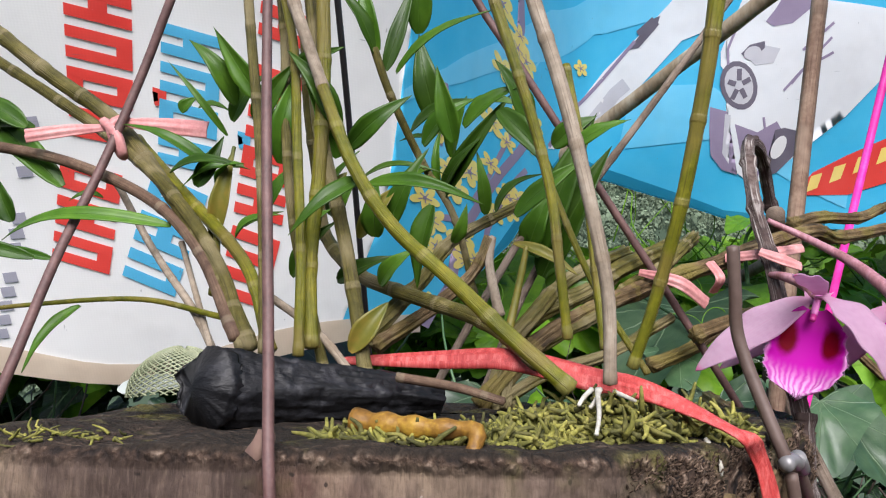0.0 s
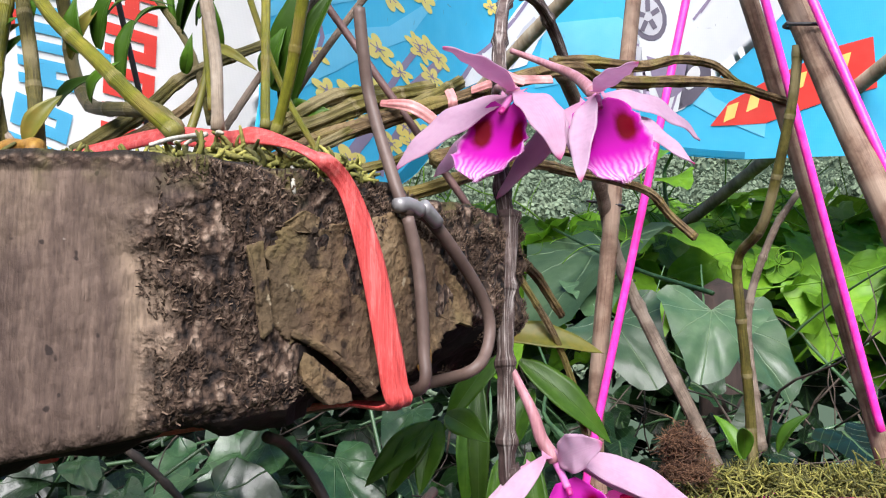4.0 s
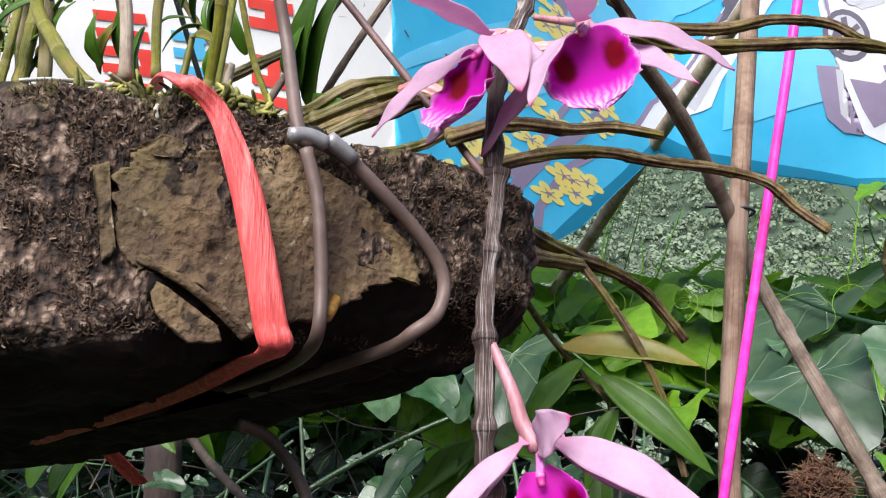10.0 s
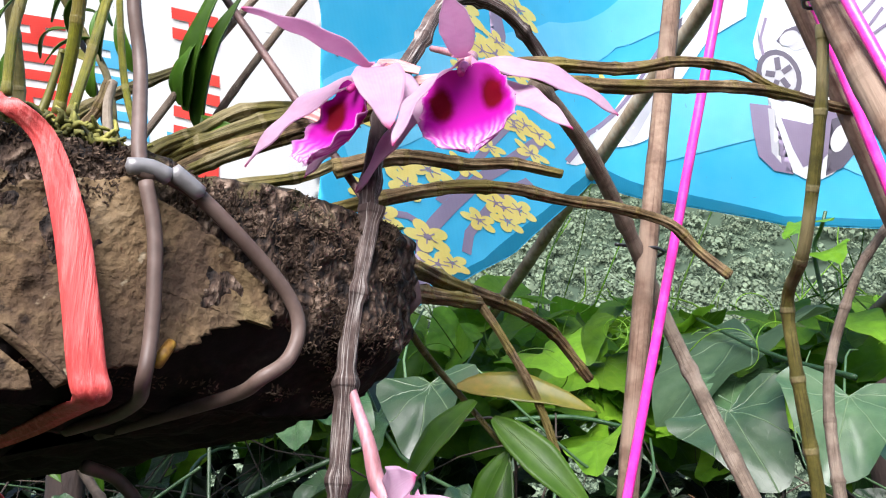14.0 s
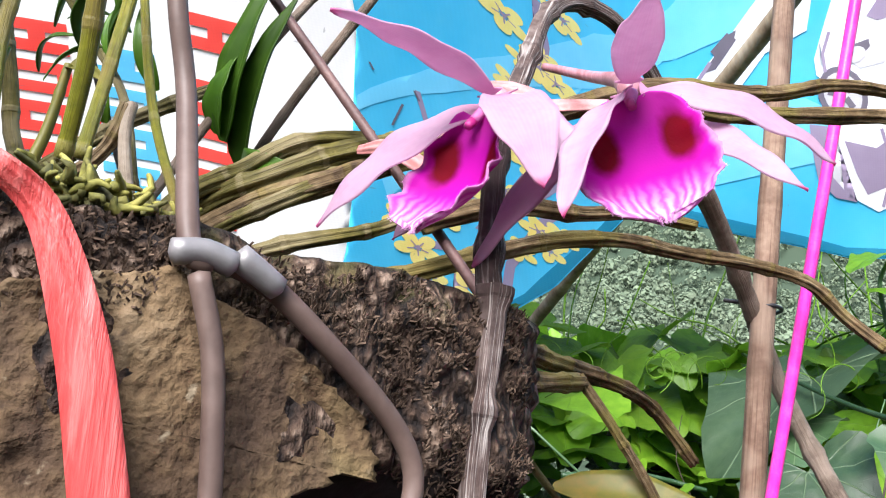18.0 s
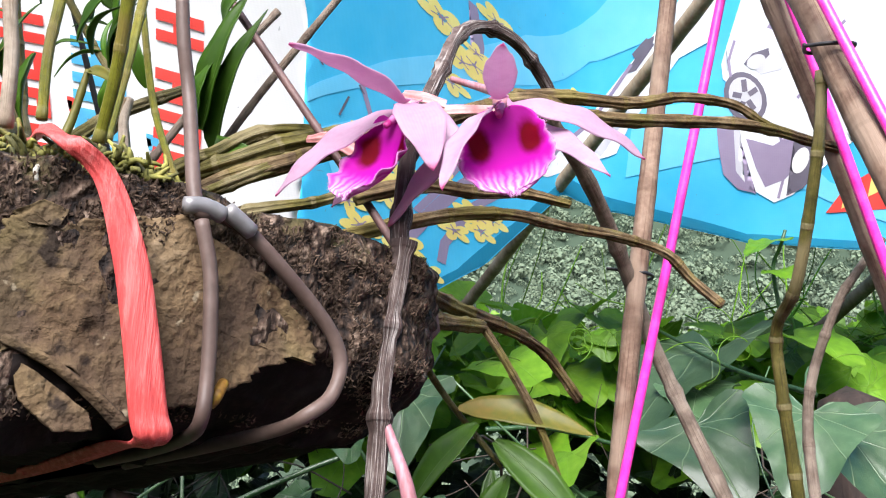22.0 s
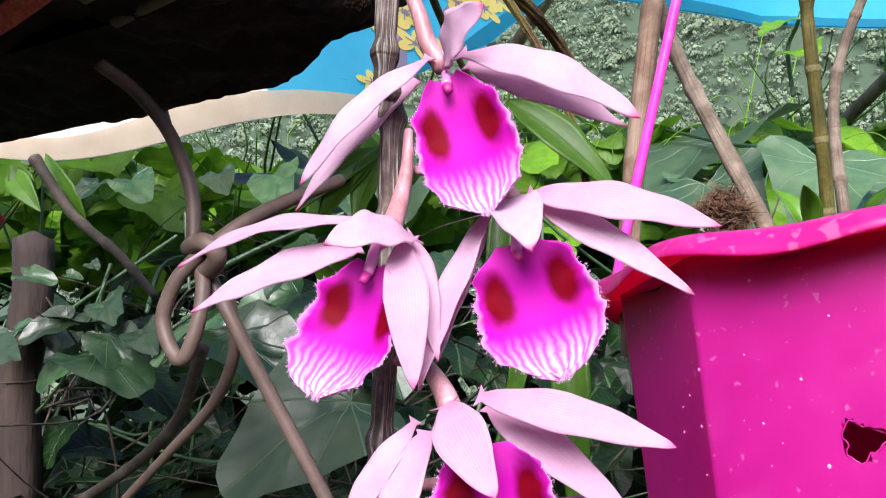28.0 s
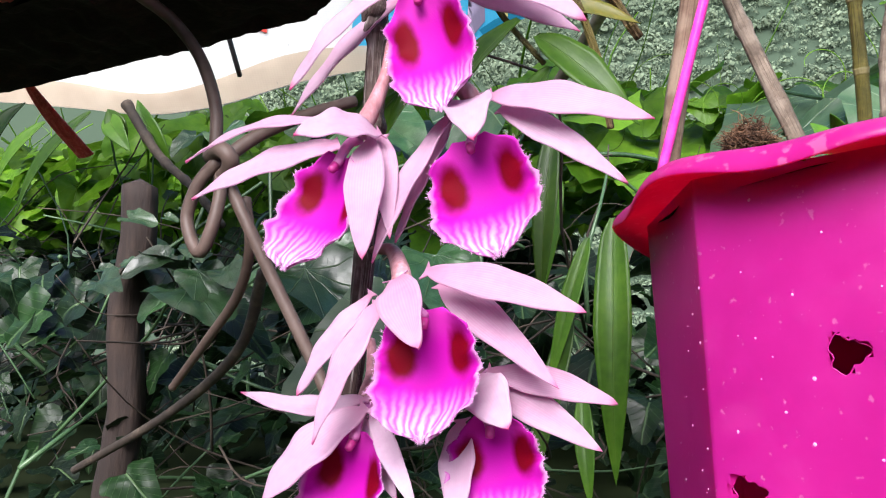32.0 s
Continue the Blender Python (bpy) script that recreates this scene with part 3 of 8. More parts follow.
    nt.links.new(ms.outputs[0], n["Material Output"].inputs[0])
    return m


M["lip"] = lip_material()


def add_veins(m, colour, side=9.0, amount=0.5, tilt=0.9):
    """Midrib and side veins, by the leaf's own u, v."""
    nt, n = m.node_tree, m.node_tree.nodes
    b = n["Principled BSDF"]
    col = b.inputs["Base Color"].links[0].from_socket
    uv = n.new("ShaderNodeUVMap")
    uv.uv_map = "uv"
    sep = n.new("ShaderNodeSeparateXYZ")
    nt.links.new(uv.outputs[0], sep.inputs[0])

    def op(kind, a, v):
        q = n.new("ShaderNodeMath")
        q.operation = kind
        nt.links.new(a, q.inputs[0])
        if isinstance(v, (int, float)):
            q.inputs[1].default_value = v
        else:
            nt.links.new(v, q.inputs[1])
        return q.outputs[0]

    def ranged(v, a, c, lo, hi):
        q = n.new("ShaderNodeMapRange")
        for k, x in enumerate((a, c, lo, hi)):
            q.inputs[k + 1].default_value = x
        nt.links.new(v, q.inputs[0])
        return q.outputs[0]

    au = op("ABSOLUTE", op("SUBTRACT", sep.outputs[0], 0.5), 0)
    mid = ranged(au, 0.012, 0.03, 1.0, 0.0)
    f = op("ABSOLUTE", op("SUBTRACT", op("FRACT", op("MULTIPLY", op("SUBTRACT", sep.outputs[1], op("MULTIPLY", au, tilt)), side), 0), 0.5), 0)
    lat = ranged(f, 0.015, 0.045, 0.6, 0.0)
    v = op("MAXIMUM", mid, lat) if side else mid
    q = n.new("ShaderNodeMix")
    q.data_type = "RGBA"
    nt.links.new(op("MULTIPLY", v, amount), q.inputs[0])
    nt.links.new(col, q.inputs[6])
    q.inputs[7].default_value = (*colour, 1)
    nt.links.new(q.outputs[2], b.inputs["Base Color"])
    for node in n:
        if node.type == "BSDF_TRANSLUCENT":
            nt.links.new(q.outputs[2], node.inputs[0])
    bp = n.new("ShaderNodeBump")
    bp.invert = True
    bp.inputs["Strength"].default_value, bp.inputs["Distance"].default_value = 0.5, 0.0015
    nt.links.new(v, bp.inputs["Height"])
    nt.links.new(bp.outputs[0], b.inputs["Normal"])
    return m


def add_palmate(m, colour, amount):
    """Veins that fan out from the leaf's stalk, with a fine net between them, by the leaf's own u, v."""
    nt, n = m.node_tree, m.node_tree.nodes
    b = n["Principled BSDF"]
    col = b.inputs["Base Color"].links[0].from_socket
    uv = n.new("ShaderNodeUVMap")
    uv.uv_map = "uv"
    sep = n.new("ShaderNodeSeparateXYZ")
    nt.links.new(uv.outputs[0], sep.inputs[0])

    def op(kind, a, v):
        q = n.new("ShaderNodeMath")
        q.operation = kind
        for k, x in enumerate((a, v)):
            if isinstance(x, (int, float)):
                q.inputs[k].default_value = x
            else:
                nt.links.new(x, q.inputs[k])
        return q.outputs[0]

    x, y = op("SUBTRACT", sep.outputs[0], 0.5), op("SUBTRACT", sep.outputs[1], 0.08)
    ang = op("ARCTAN2", x, y)
    rad = op("SQRT", op("ADD", op("MULTIPLY", x, x), op("MULTIPLY", y, y)), 0)
    ray = op("MULTIPLY", op("ABSOLUTE", op("SUBTRACT", op("FRACT", op("ADD", op("MULTIPLY", ang, 1.75), 0.5), 0), 0.5), 0), rad)
    net = n.new("ShaderNodeTexVoronoi")
    net.feature = "DISTANCE_TO_EDGE"
    net.inputs["Scale"].default_value = 17
    nt.links.new(uv.outputs[0], net.inputs["Vector"])
    masks = []
    for src, c, hi in ((ray, 0.014, 1.0), (net.outputs["Distance"], 0.03, 0.05)):
        q = n.new("ShaderNodeMapRange")
        for k, v in enumerate((0.0, c, hi, 0.0)):
            q.inputs[k + 1].default_value = v
        nt.links.new(src, q.inputs[0])
        masks.append(q.outputs[0])
    v = op("MAXIMUM", masks[0], masks[1])
    q = n.new("ShaderNodeMix")
    q.data_type = "RGBA"
    nt.links.new(op("MULTIPLY", v, amount), q.inputs[0])
    nt.links.new(col, q.inputs[6])
    q.inputs[7].default_value = (*colour, 1)
    nt.links.new(q.outputs[2], b.inputs["Base Color"])
    for node in n:
        if node.type == "BSDF_TRANSLUCENT":
            nt.links.new(q.outputs[2], node.inputs[0])
    bp = n.new("ShaderNodeBump")
    bp.invert = True
    bp.inputs["Strength"].default_value, bp.inputs["Distance"].default_value = 0.45, 0.002
    nt.links.new(v, bp.inputs["Height"])
    nt.links.new(bp.outputs[0], b.inputs["Normal"])
    return m


add_palmate(M["vine"], (0.14, 0.28, 0.04), 0.4)
add_palmate(M["vine_big"], (0.22, 0.3, 0.17), 0.65)
add_palmate(M["mottled"], (0.1, 0.16, 0.08), 0.35)
add_veins(M["shade_leaf"], (0.12, 0.2, 0.08), 6.0, 0.4)
add_veins(M["leaf"], (0.12, 0.22, 0.04), 0.0, 0.3)


# ------------------------------------------------------------------ mesh tools
def mesh_object(name, verts, faces, material, parent=None, label="", smooth=True, uvs=None):
    me = bpy.data.meshes.new(name)
    me.from_pydata([tuple(v) for v in verts], [], faces)
    mats = material if isinstance(material, list) else [material]
    for q in mats:
        me.materials.append(q)
    if smooth:
        me.polygons.foreach_set("use_smooth", [True] * len(me.polygons))
    if uvs is not None:
        layer = me.uv_layers.new(name="uv")
        idx = np.zeros(len(me.loops), dtype=np.int32)
        me.loops.foreach_get("vertex_index", idx)
        layer.data.foreach_set("uv", np.array(uvs, dtype=np.float32)[idx].ravel())
    me.update()
    ob = new(name, me)
    if parent is not None:
        ob.parent = parent
    if label:
        tagged(ob, label)
    return ob


def part(name, bm, material, parent, label=""):
    me = bpy.data.meshes.new(name)
    bm.to_mesh(me)
    bm.free()
    me.materials.append(material)
    me.polygons.foreach_set("use_smooth", [True] * len(me.polygons))
    ob = new(name, me)
    ob.parent = parent
    if label:
        tagged(ob, label)
    return ob


def thing(name, label, category, group="", kind=""):
    return tagged(new(name), label, category, group, kind)


def spline(points, steps=8):
    """A smooth line through the points (Catmull-Rom)."""
    p = [Vector(q) for q in points]
    if len(p) == 2:
        return [p[0].lerp(p[1], k / steps) for k in range(steps + 1)]
    p = [p[0] * 2 - p[1]] + p + [p[-1] * 2 - p[-2]]
    out = []
    for i in range(1, len(p) - 2):
        a, b, c, d = p[i - 1:i + 3]
        for k in range(steps):
            t = k / steps
            out.append(0.5 * ((2 * b) + (c - a) * t + (2 * a - 5 * b + 4 * c - d) * t * t + (3 * b - a - 3 * c + d) * t ** 3))
    out.append(p[-2])
    return out


def resample(line, step):
    out, left = [line[0]], step
    for a, b in zip(line, line[1:]):
        seg = (b - a).length
        at = left
        while at <= seg and seg > 0:
            out.append(a.lerp(b, at / seg))
            at += step
        left = at - seg
    if (out[-1] - line[-1]).length > step * 0.3:
        out.append(line[-1])
    return out


def frames_along(line):
    """Tangent and two side axes at each point, without twist."""
    tang = []
    for i in range(len(line)):
        t = line[min(i + 1, len(line) - 1)] - line[max(i - 1, 0)]
        tang.append(t.normalized() if t.length > 1e-9 else Vector((0, 0, 1)))
    side = tang[0].orthogonal().normalized()
    out = []
    for t in tang:
        side = (side - t * side.dot(t))
        side = side.normalized() if side.length > 1e-6 else t.orthogonal().normalized()
        out.append((t, side, t.cross(side)))
    return out


def tube_data(points, r0, r1, sides=10, step=None, nodes=0.0, swell=0.12, ridges=0, ridge=0.0, wobble=0.0, seed=0, flat=1.0, bulge=0.0):
    """Vertices and faces of a tapered cane: nodes every so many metres swell, ridges run along it, wobble bends it."""
    rng = random.Random(seed)
    line = spline(points)
    total = sum((b - a).length for a, b in zip(line, line[1:]))
    step = step or max(total / 60, min(r0, r1) * 0.8, 0.0012)
    line = resample(line, step)
    fr = frames_along(line)
    verts, faces, at = [], [], 0.0
    tube_data.uv = []
    off = [rng.uniform(0, 6.28) for _ in range(4)]
    for i, (p, (t, s, u)) in enumerate(zip(line, fr)):
        k = i / max(1, len(line) - 1)
        r = r0 + (r1 - r0) * k + bulge * r0 * math.sin(math.pi * k)
        if nodes:
            d = abs((at / nodes + 0.5) % 1.0 - 0.5) * nodes
            r *= 1 + swell * math.exp(-(d / (0.9 * r0)) ** 2) - 0.25 * swell * math.exp(-((d - 1.4 * r0) / (0.6 * r0)) ** 2)
        q = p + wobble * (s * math.sin(at * 55 + off[0]) + u * math.sin(at * 47 + off[1])) if wobble else p
        for j in range(sides):
            a = 2 * math.pi * j / sides
            rr = r * (1 + ridge * math.sin(ridges * a + 1.2 * math.sin(at * 40 + off[2]))) if ridges else r
            if ridge and ridges:
                rr *= 1 + 0.5 * ridge * math.sin(at * 210 + 3 * a + off[3])
            verts.append(q + s * math.cos(a) * rr + u * math.sin(a) * rr * flat)
            tube_data.uv.append((0.5 + 0.5 * math.cos(a), at / (nodes or 0.02)))
        if i:
            for j in range(sides):
                a, b = (i - 1) * sides + j, (i - 1) * sides + (j + 1) % sides
                faces.append((a, b, b + sides, a + sides))
            at += (p - line[i - 1]).length
    n = len(line) - 1
    verts += [line[0] - fr[0][0] * r0 * 0.35, line[-1] + fr[-1][0] * r1 * 0.5]
    tube_data.uv += [(0.5, 0.0), (0.5, at / (nodes or 0.02))]
    for j in range(sides):
        faces.append((len(verts) - 2, (j + 1) % sides, j))
        faces.append((len(verts) - 1, n * sides + j, n * sides + (j + 1) % sides))
    return verts, faces


def tube(name, points, r0, r1, material, parent=None, label="", **kw):
    v, f = tube_data(points, r0, r1, **kw)
    return mesh_object(name, v, f, material, parent, label, uvs=tube_data.uv)


def blade_data(base, tip, width, normal, bend=0.0, fold=0.15, nu=7, nv=14, shape=0.45, thick=0.0003, ripple=0.0, seed=0, twist=0.0, blunt=0.6, point=0.75, root=0.1):
    """A leaf or petal as a thin solid: lanceolate, bent along its length, folded at the midrib. shape: where it is widest."""
    rng = random.Random(seed)
    base, tip, normal = Vector(base), Vector(tip), Vector(normal)
    along = tip - base
    length = along.length
    t = along.normalized()
    nrm = (normal - t * normal.dot(t)).normalized()
    side = t.cross(nrm)
    ph = rng.uniform(0, 6.28)
    top, uvs = [], []
    for i in range(nv + 1):
        k = i / nv
        e = 1.0 / shape - 1.0 if shape < 0.5 else 1.0
        x = k ** (math.log(0.5) / math.log(shape))
        w = width * 0.5 * max(0.0, math.sin(math.pi * min(1, max(0, x)))) ** blunt
        if k > shape:
            # drawn out to a point
            q = (k - shape) / (1 - shape)
            w = width * 0.5 * ((1 - q) ** point * 0.65 + 0.35 * math.cos(math.pi * 0.5 * q) ** 1.0) if q < 1 else 0.0
        if i == 0:
            w = max(w, width * root)
        c = base + along * k + nrm * (bend * length * math.sin(math.pi * k))
        tw = twist * k
        s2 = side * math.cos(tw) + nrm * math.sin(tw)
        n2 = nrm * math.cos(tw) - side * math.sin(tw)
        for j in range(nu + 1):
            a = j / nu * 2 - 1
            lift = fold * w * (abs(a) ** 1.5) + ripple * width * math.sin(k * 19 + ph + (2.2 if a > 0 else 0)) * a * a
            top.append(c + s2 * (a * w) + n2 * lift)
            uvs.append((j / nu, k))
    m = nu + 1
    # underside
    verts = [p + nrm * thick * 0.5 for p in top] + [p - nrm * thick * 0.5 for p in top]
    off = len(top)
    faces = []
    for i in range(nv):
        for j in range(nu):
            a = i * m + j
            faces.append((a, a + 1, a + m + 1, a + m))
            faces.append((off + a, off + a + m, off + a + m + 1, off + a + 1))
        a, b = i * m, i * m + nu
        faces.append((a, a + m, off + a + m, off + a))
        faces.append((b + m, b, off + b, off + b + m))
    return verts, faces, uvs + uvs


def blade(name, base, tip, width, normal, material, parent=None, label="", **kw):
    v, f, uv = blade_data(base, tip, width, normal, **kw)
    return mesh_object(name, v, f, material, parent, label, uvs=uv)


def merge(pieces):
    verts, faces = [], []
    for v, f in pieces:
        o = len(verts)
        verts += v
        faces += [tuple(i + o for i in q) for q in f]
    return verts, faces


# ------------------------------------------------------------------ ground, hillside
def lerp_table(x, xs, ys):
    return float(np.interp(x, xs, ys))


def terrain(name, x0, x1, y0, y1, nx, ny, height, material, label, category):
    verts, faces = [], []
    for j in range(ny + 1):
        for i in range(nx + 1):
            x = x0 + (x1 - x0) * i / nx
            y = y0 + (y1 - y0) * (j / ny) ** 3
            verts.append((x, y, height(x, y)))
    for j in range(ny):
        for i in range(nx):
            a = j * (nx + 1) + i
            faces.append((a, a + 1, a + nx + 2, a + nx + 1))
    return tagged(mesh_object(name, verts, faces, material), label, category, kind="structure")


def ground_height(x, y):
    # a terrace behind the slab, a drop beyond it, then the wooded hillside
    k = min(1.0, max(0.0, (y - 0.12) / 0.16))
    step = 0.8 * k * k * (3 - 2 * k)
    drop = -(12.8 * min(1.0, max(0.0, (y - 1.9) / 14.0)))
    d = max(0.0, y - 26.0)
    rise = 0.66 * d + 0.35 * max(0.0, d - 45)
    bumps = noise.noise((x * 0.03, y * 0.03, 0)) * min(9.0, d * 0.12) + noise.noise((x * 0.1, y * 0.1, 4)) * min(3.0, d * 0.05)
    return step + drop + rise + bumps + 0.012 * noise.noise((x * 9, y * 9, 2))


terrain("ground", -260, 260, -4, 420, 120, 260, ground_height, M["ground"], "garden ground that runs on to a wooded hillside", "ground")


def hillside_scrub(count, leaves):
    """Shrubs as puffs of many small leaf sprays, denser towards the top of each."""
    rng = np.random.default_rng(5)
    y = np.where(rng.random(count) < 0.9, 41 + 70 * rng.random(count) ** 1.1, 100 + 150 * rng.random(count))
    x = rng.uniform(-0.75, 0.85, count) * (y + 8)
    size = (0.22 + 0.5 * rng.random(count) ** 3) * (1.0 + y * 0.018)
    z = np.array([ground_height(a, b) for a, b in zip(x, y)])
    ctr = np.repeat(np.stack([x, y, z + size * 0.35], 1), leaves, 0)
    s = np.repeat(size, leaves)[:, None]
    d = rng.normal(size=(count * leaves, 3))
    d /= np.linalg.norm(d, axis=1)[:, None]
    d[:, 2] = np.abs(d[:, 2]) * 1.1 - 0.25
    p = ctr + d * s * rng.uniform(0.55, 1.0, (count * leaves, 1))
    n = d + rng.normal(scale=0.22, size=d.shape)
    n /= np.linalg.norm(n, axis=1)[:, None]
    u = np.cross(n, rng.normal(size=d.shape))
    u /= np.linalg.norm(u, axis=1)[:, None]
    v = np.cross(n, u)
    r = s * rng.uniform(0.1, 0.2, (count * leaves, 1))
    verts = np.stack([p + u * r, p + v * r * 0.7, p - u * r, p - v * r * 0.7], 1).reshape(-1, 3)
    faces = np.arange(len(verts)).reshape(-1, 4)
    me = bpy.data.meshes.new("hillside_scrub")
    me.from_pydata(verts.tolist(), [], faces.tolist())
    me.materials.append(M["hill"])
    return tagged(new("hillside_scrub", me), "dense green scrub and low trees covering a hillside", "scrub", kind="stuff")


hillside_scrub(13000, 70)


def plain_wall(name, x0, x1, y0, y1, z0, z1):
    bm = bmesh.new()
    bmesh.ops.create_cube(bm, size=1.0, matrix=Matrix.LocRotScale(((x0 + x1) / 2, (y0 + y1) / 2, (z0 + z1) / 2), None, (x1 - x0, y1 - y0, z1 - z0)))
    me = bpy.data.meshes.new(name)
    bm.to_mesh(me)
    bm.free()
    me.materials.append(M["wall"])
    return tagged(new(name, me), "plain dark wall added behind the camera to block low light", "wall", kind="structure")


# Unseen wall, added to hold back low sky light from behind the camera.
plain_wall("wall_south", -6.0, 6.0, -2.7, -2.5, -0.3, 1.5)

# ------------------------------------------------------------------ wooden slab
SLAB_PLAN = [(-0.080, 0.235), (-0.088, 0.2), (-0.088, 0.165), (-0.08, 0.147), (-0.05, 0.1425), (-0.01, 0.142), (0.02, 0.1425), (0.042, 0.149),
             (0.060, 0.164), (0.078, 0.187), (0.091, 0.21), (0.1, 0.226), (0.106, 0.245), (0.098, 0.268), (0.06, 0.275), (0.0, 0.268), (-0.06, 0.258)]


def slab_bottom(x, y):
    return 1.0295 + 0.165 * (x + 0.005) - 0.02 * max(0, x - 0.075) * 8 - 0.0025 * min(1.0, max(0.0, (y - 0.2) / 0.065))


def slab_plan_line(n):
    pts = [Vector((x, y, 0)) for x, y in SLAB_PLAN]
    line = spline(pts + [pts[0]], 10)
    total = sum((b - a).length for a, b in zip(line, line[1:]))
    return resample(line, total / n)[:n]


def wooden_slab():
    slab = thing("wooden_slab", "weathered brown slab of a log with peeling bark, hung by wires", "wood slab")
    n, rows, rings = 420, 76, 16
    line = slab_plan_line(n)
    n = len(line)
    ctr = Vector((0.01, 0.2, 0))
    verts, faces, mats, undercut_shade = [], [], [], []

    def rough(p, out, amount):
        g = noise.noise(p * 55) * 0.6 + noise.noise(p * 140) * 0.5 + noise.noise(p * 330) * 0.35
        return p + out * (amount * (g - 0.5 * abs(noise.noise(p * 95)) * 2))

    for k in range(rows + 1):
        v = k / rows
        for i, c in enumerate(line):
            t = (line[(i + 1) % n] - line[i - 1]).normalized()
            out = Vector((t.y, -t.x, 0))
            zb, zt = slab_bottom(c.x, c.y), 1.0885 + 0.0012 * noise.noise(Vector((c.x * 40, c.y * 40, 0))) - 0.0022 * max(0.0, noise.noise(Vector((c.x * 130, c.y * 130, 3)))) ** 1.5
            p = Vector((c.x, c.y, zb + (zt - zb) * v))
            bark = min(1.0, max(0.0, (c.x - 0.032 + 0.01 * noise.noise(p * 60)) / 0.01)) if c.y < 0.27 else 1.0
            if 0.046 < c.x < 0.092 and 0.15 < v < 0.9 and c.y < 0.23:
                bark *= 0.25
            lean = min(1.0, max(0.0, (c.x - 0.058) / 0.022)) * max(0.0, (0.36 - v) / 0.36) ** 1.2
            p = p - out * 0.019 * lean
            edge = min(v, 1 - v) * (zt - zb)
            p = p - out * 0.0022 * math.exp(-edge / 0.0018)
            strip = max(0.0, 1 - abs(c.x + 0.0205 + 0.004 * noise.noise(p * 70)) / 0.006) if noise.noise(p * 45) > -0.1 else 0.0
            p = rough(p, out, 0.0007 + 0.0026 * max(bark, strip))
            p += out * (0.0016 * bark * abs(noise.noise(Vector((p.x * 210, p.y * 210, p.z * 120)))) + 0.0014 * strip)
            if bark < 0.5:
                p += out * 0.0006 * noise.noise(Vector((p.x * 260, p.y * 260, p.z * 22)))
            verts.append(p)
            # Undercut foot of the end: its shade is painted with the near-black bark.
            undercut_shade.append(lean > max(0.02, 0.05 + 0.08 * noise.noise(p * 110)))
    for k in range(rows):
        for i in range(n):
            a, b = k * n + i, k * n + (i + 1) % n
            faces.append((a, b, b + n, a + n))
            mats.append(int(undercut_shade[a]))
    for lid, start in ((0, 0), (1, rows * n)):
        ring = [start + i for i in range(n)]
        for r in range(1, rings + 1):
            k = r / rings
            nxt = []
            for i in range(n):
                p = verts[start + i].copy()
                q = p.lerp(Vector((ctr.x + (p.x - ctr.x) * 0.6, ctr.y + 0.02, p.z)), k)
                q.z += (0.0012 * noise.noise(q * 70) + 0.001 * noise.noise(q * 200)) * min(1, r) * (1 if lid else 3)
                if not lid:
                    q.z = slab_bottom(q.x, q.y) + 0.004 * noise.noise(q * 50) + 0.002 * noise.noise(q * 160)
                nxt.append(len(verts))
                verts.append(q)
            for i in range(n):
                a, b, c, d = ring[i], ring[(i + 1) % n], nxt[(i + 1) % n], nxt[i]
                faces.append((a, b, c, d) if lid else (d, c, b, a))
                # The bottom lid takes the near-black bark too, as painted shade.
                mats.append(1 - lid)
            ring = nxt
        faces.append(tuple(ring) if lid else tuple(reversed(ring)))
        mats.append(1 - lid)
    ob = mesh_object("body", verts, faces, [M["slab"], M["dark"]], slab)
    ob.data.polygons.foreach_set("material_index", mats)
    # loose fibres and crumbs of bark on the rough end and on the strip by the wire
    rng = random.Random(15)
    pieces = []
    while len(pieces) < 6500:
        i = rng.randrange(n)
        k = rng.randrange(2, rows - 1)
        p = verts[k * n + i]
        if p.y > 0.245 or p.y > 0.2 and p.x < 0.0:
            continue
        rough_end = p.x > 0.037 + 0.006 * noise.noise(p * 90)
        strip = abs(p.x + 0.0205) < 0.005 and noise.noise(p * 45) > -0.15
        if not (rough_end or strip) or 0.053 < p.x < 0.092 and 1.046 < p.z < 1.075 or noise.noise(p * 120) < -0.22:
            continue
        t = (line[(i + 1) % n] - line[i - 1]).normalized()
        out = Vector((t.y, -t.x, 0))
        a = rng.gauss(0, 0.9)
        d = (Vector((0, 0, 1)) * math.cos(a) + t * math.sin(a) + out * rng.uniform(-0.1, 0.6)).normalized()
        s = d.cross(out).normalized()
        L, w = rng.uniform(0.0004, 0.0012), rng.uniform(0.00018, 0.0004)
        o = p + out * rng.uniform(-0.0002, 0.0004)
        q = [o - s * w * 0.5, o + s * w * 0.5, o + d * L + s * w * 0.3 + out * 0.0003, o + d * L - s * w * 0.35 + out * 0.0003]
        pieces.append((q + [x + out * w * 0.6 for x in q], [(4, 5, 6, 7), (0, 1, 5, 4), (1, 2, 6, 5), (2, 3, 7, 6), (3, 0, 4, 7)]))
    v, f = merge(pieces)
    tagged(mesh_object("bark_crumbs", v, f, M["chip"], slab, smooth=False), "crumbling fibres of dark bark", kind="stuff")
    return slab


slab = wooden_slab()

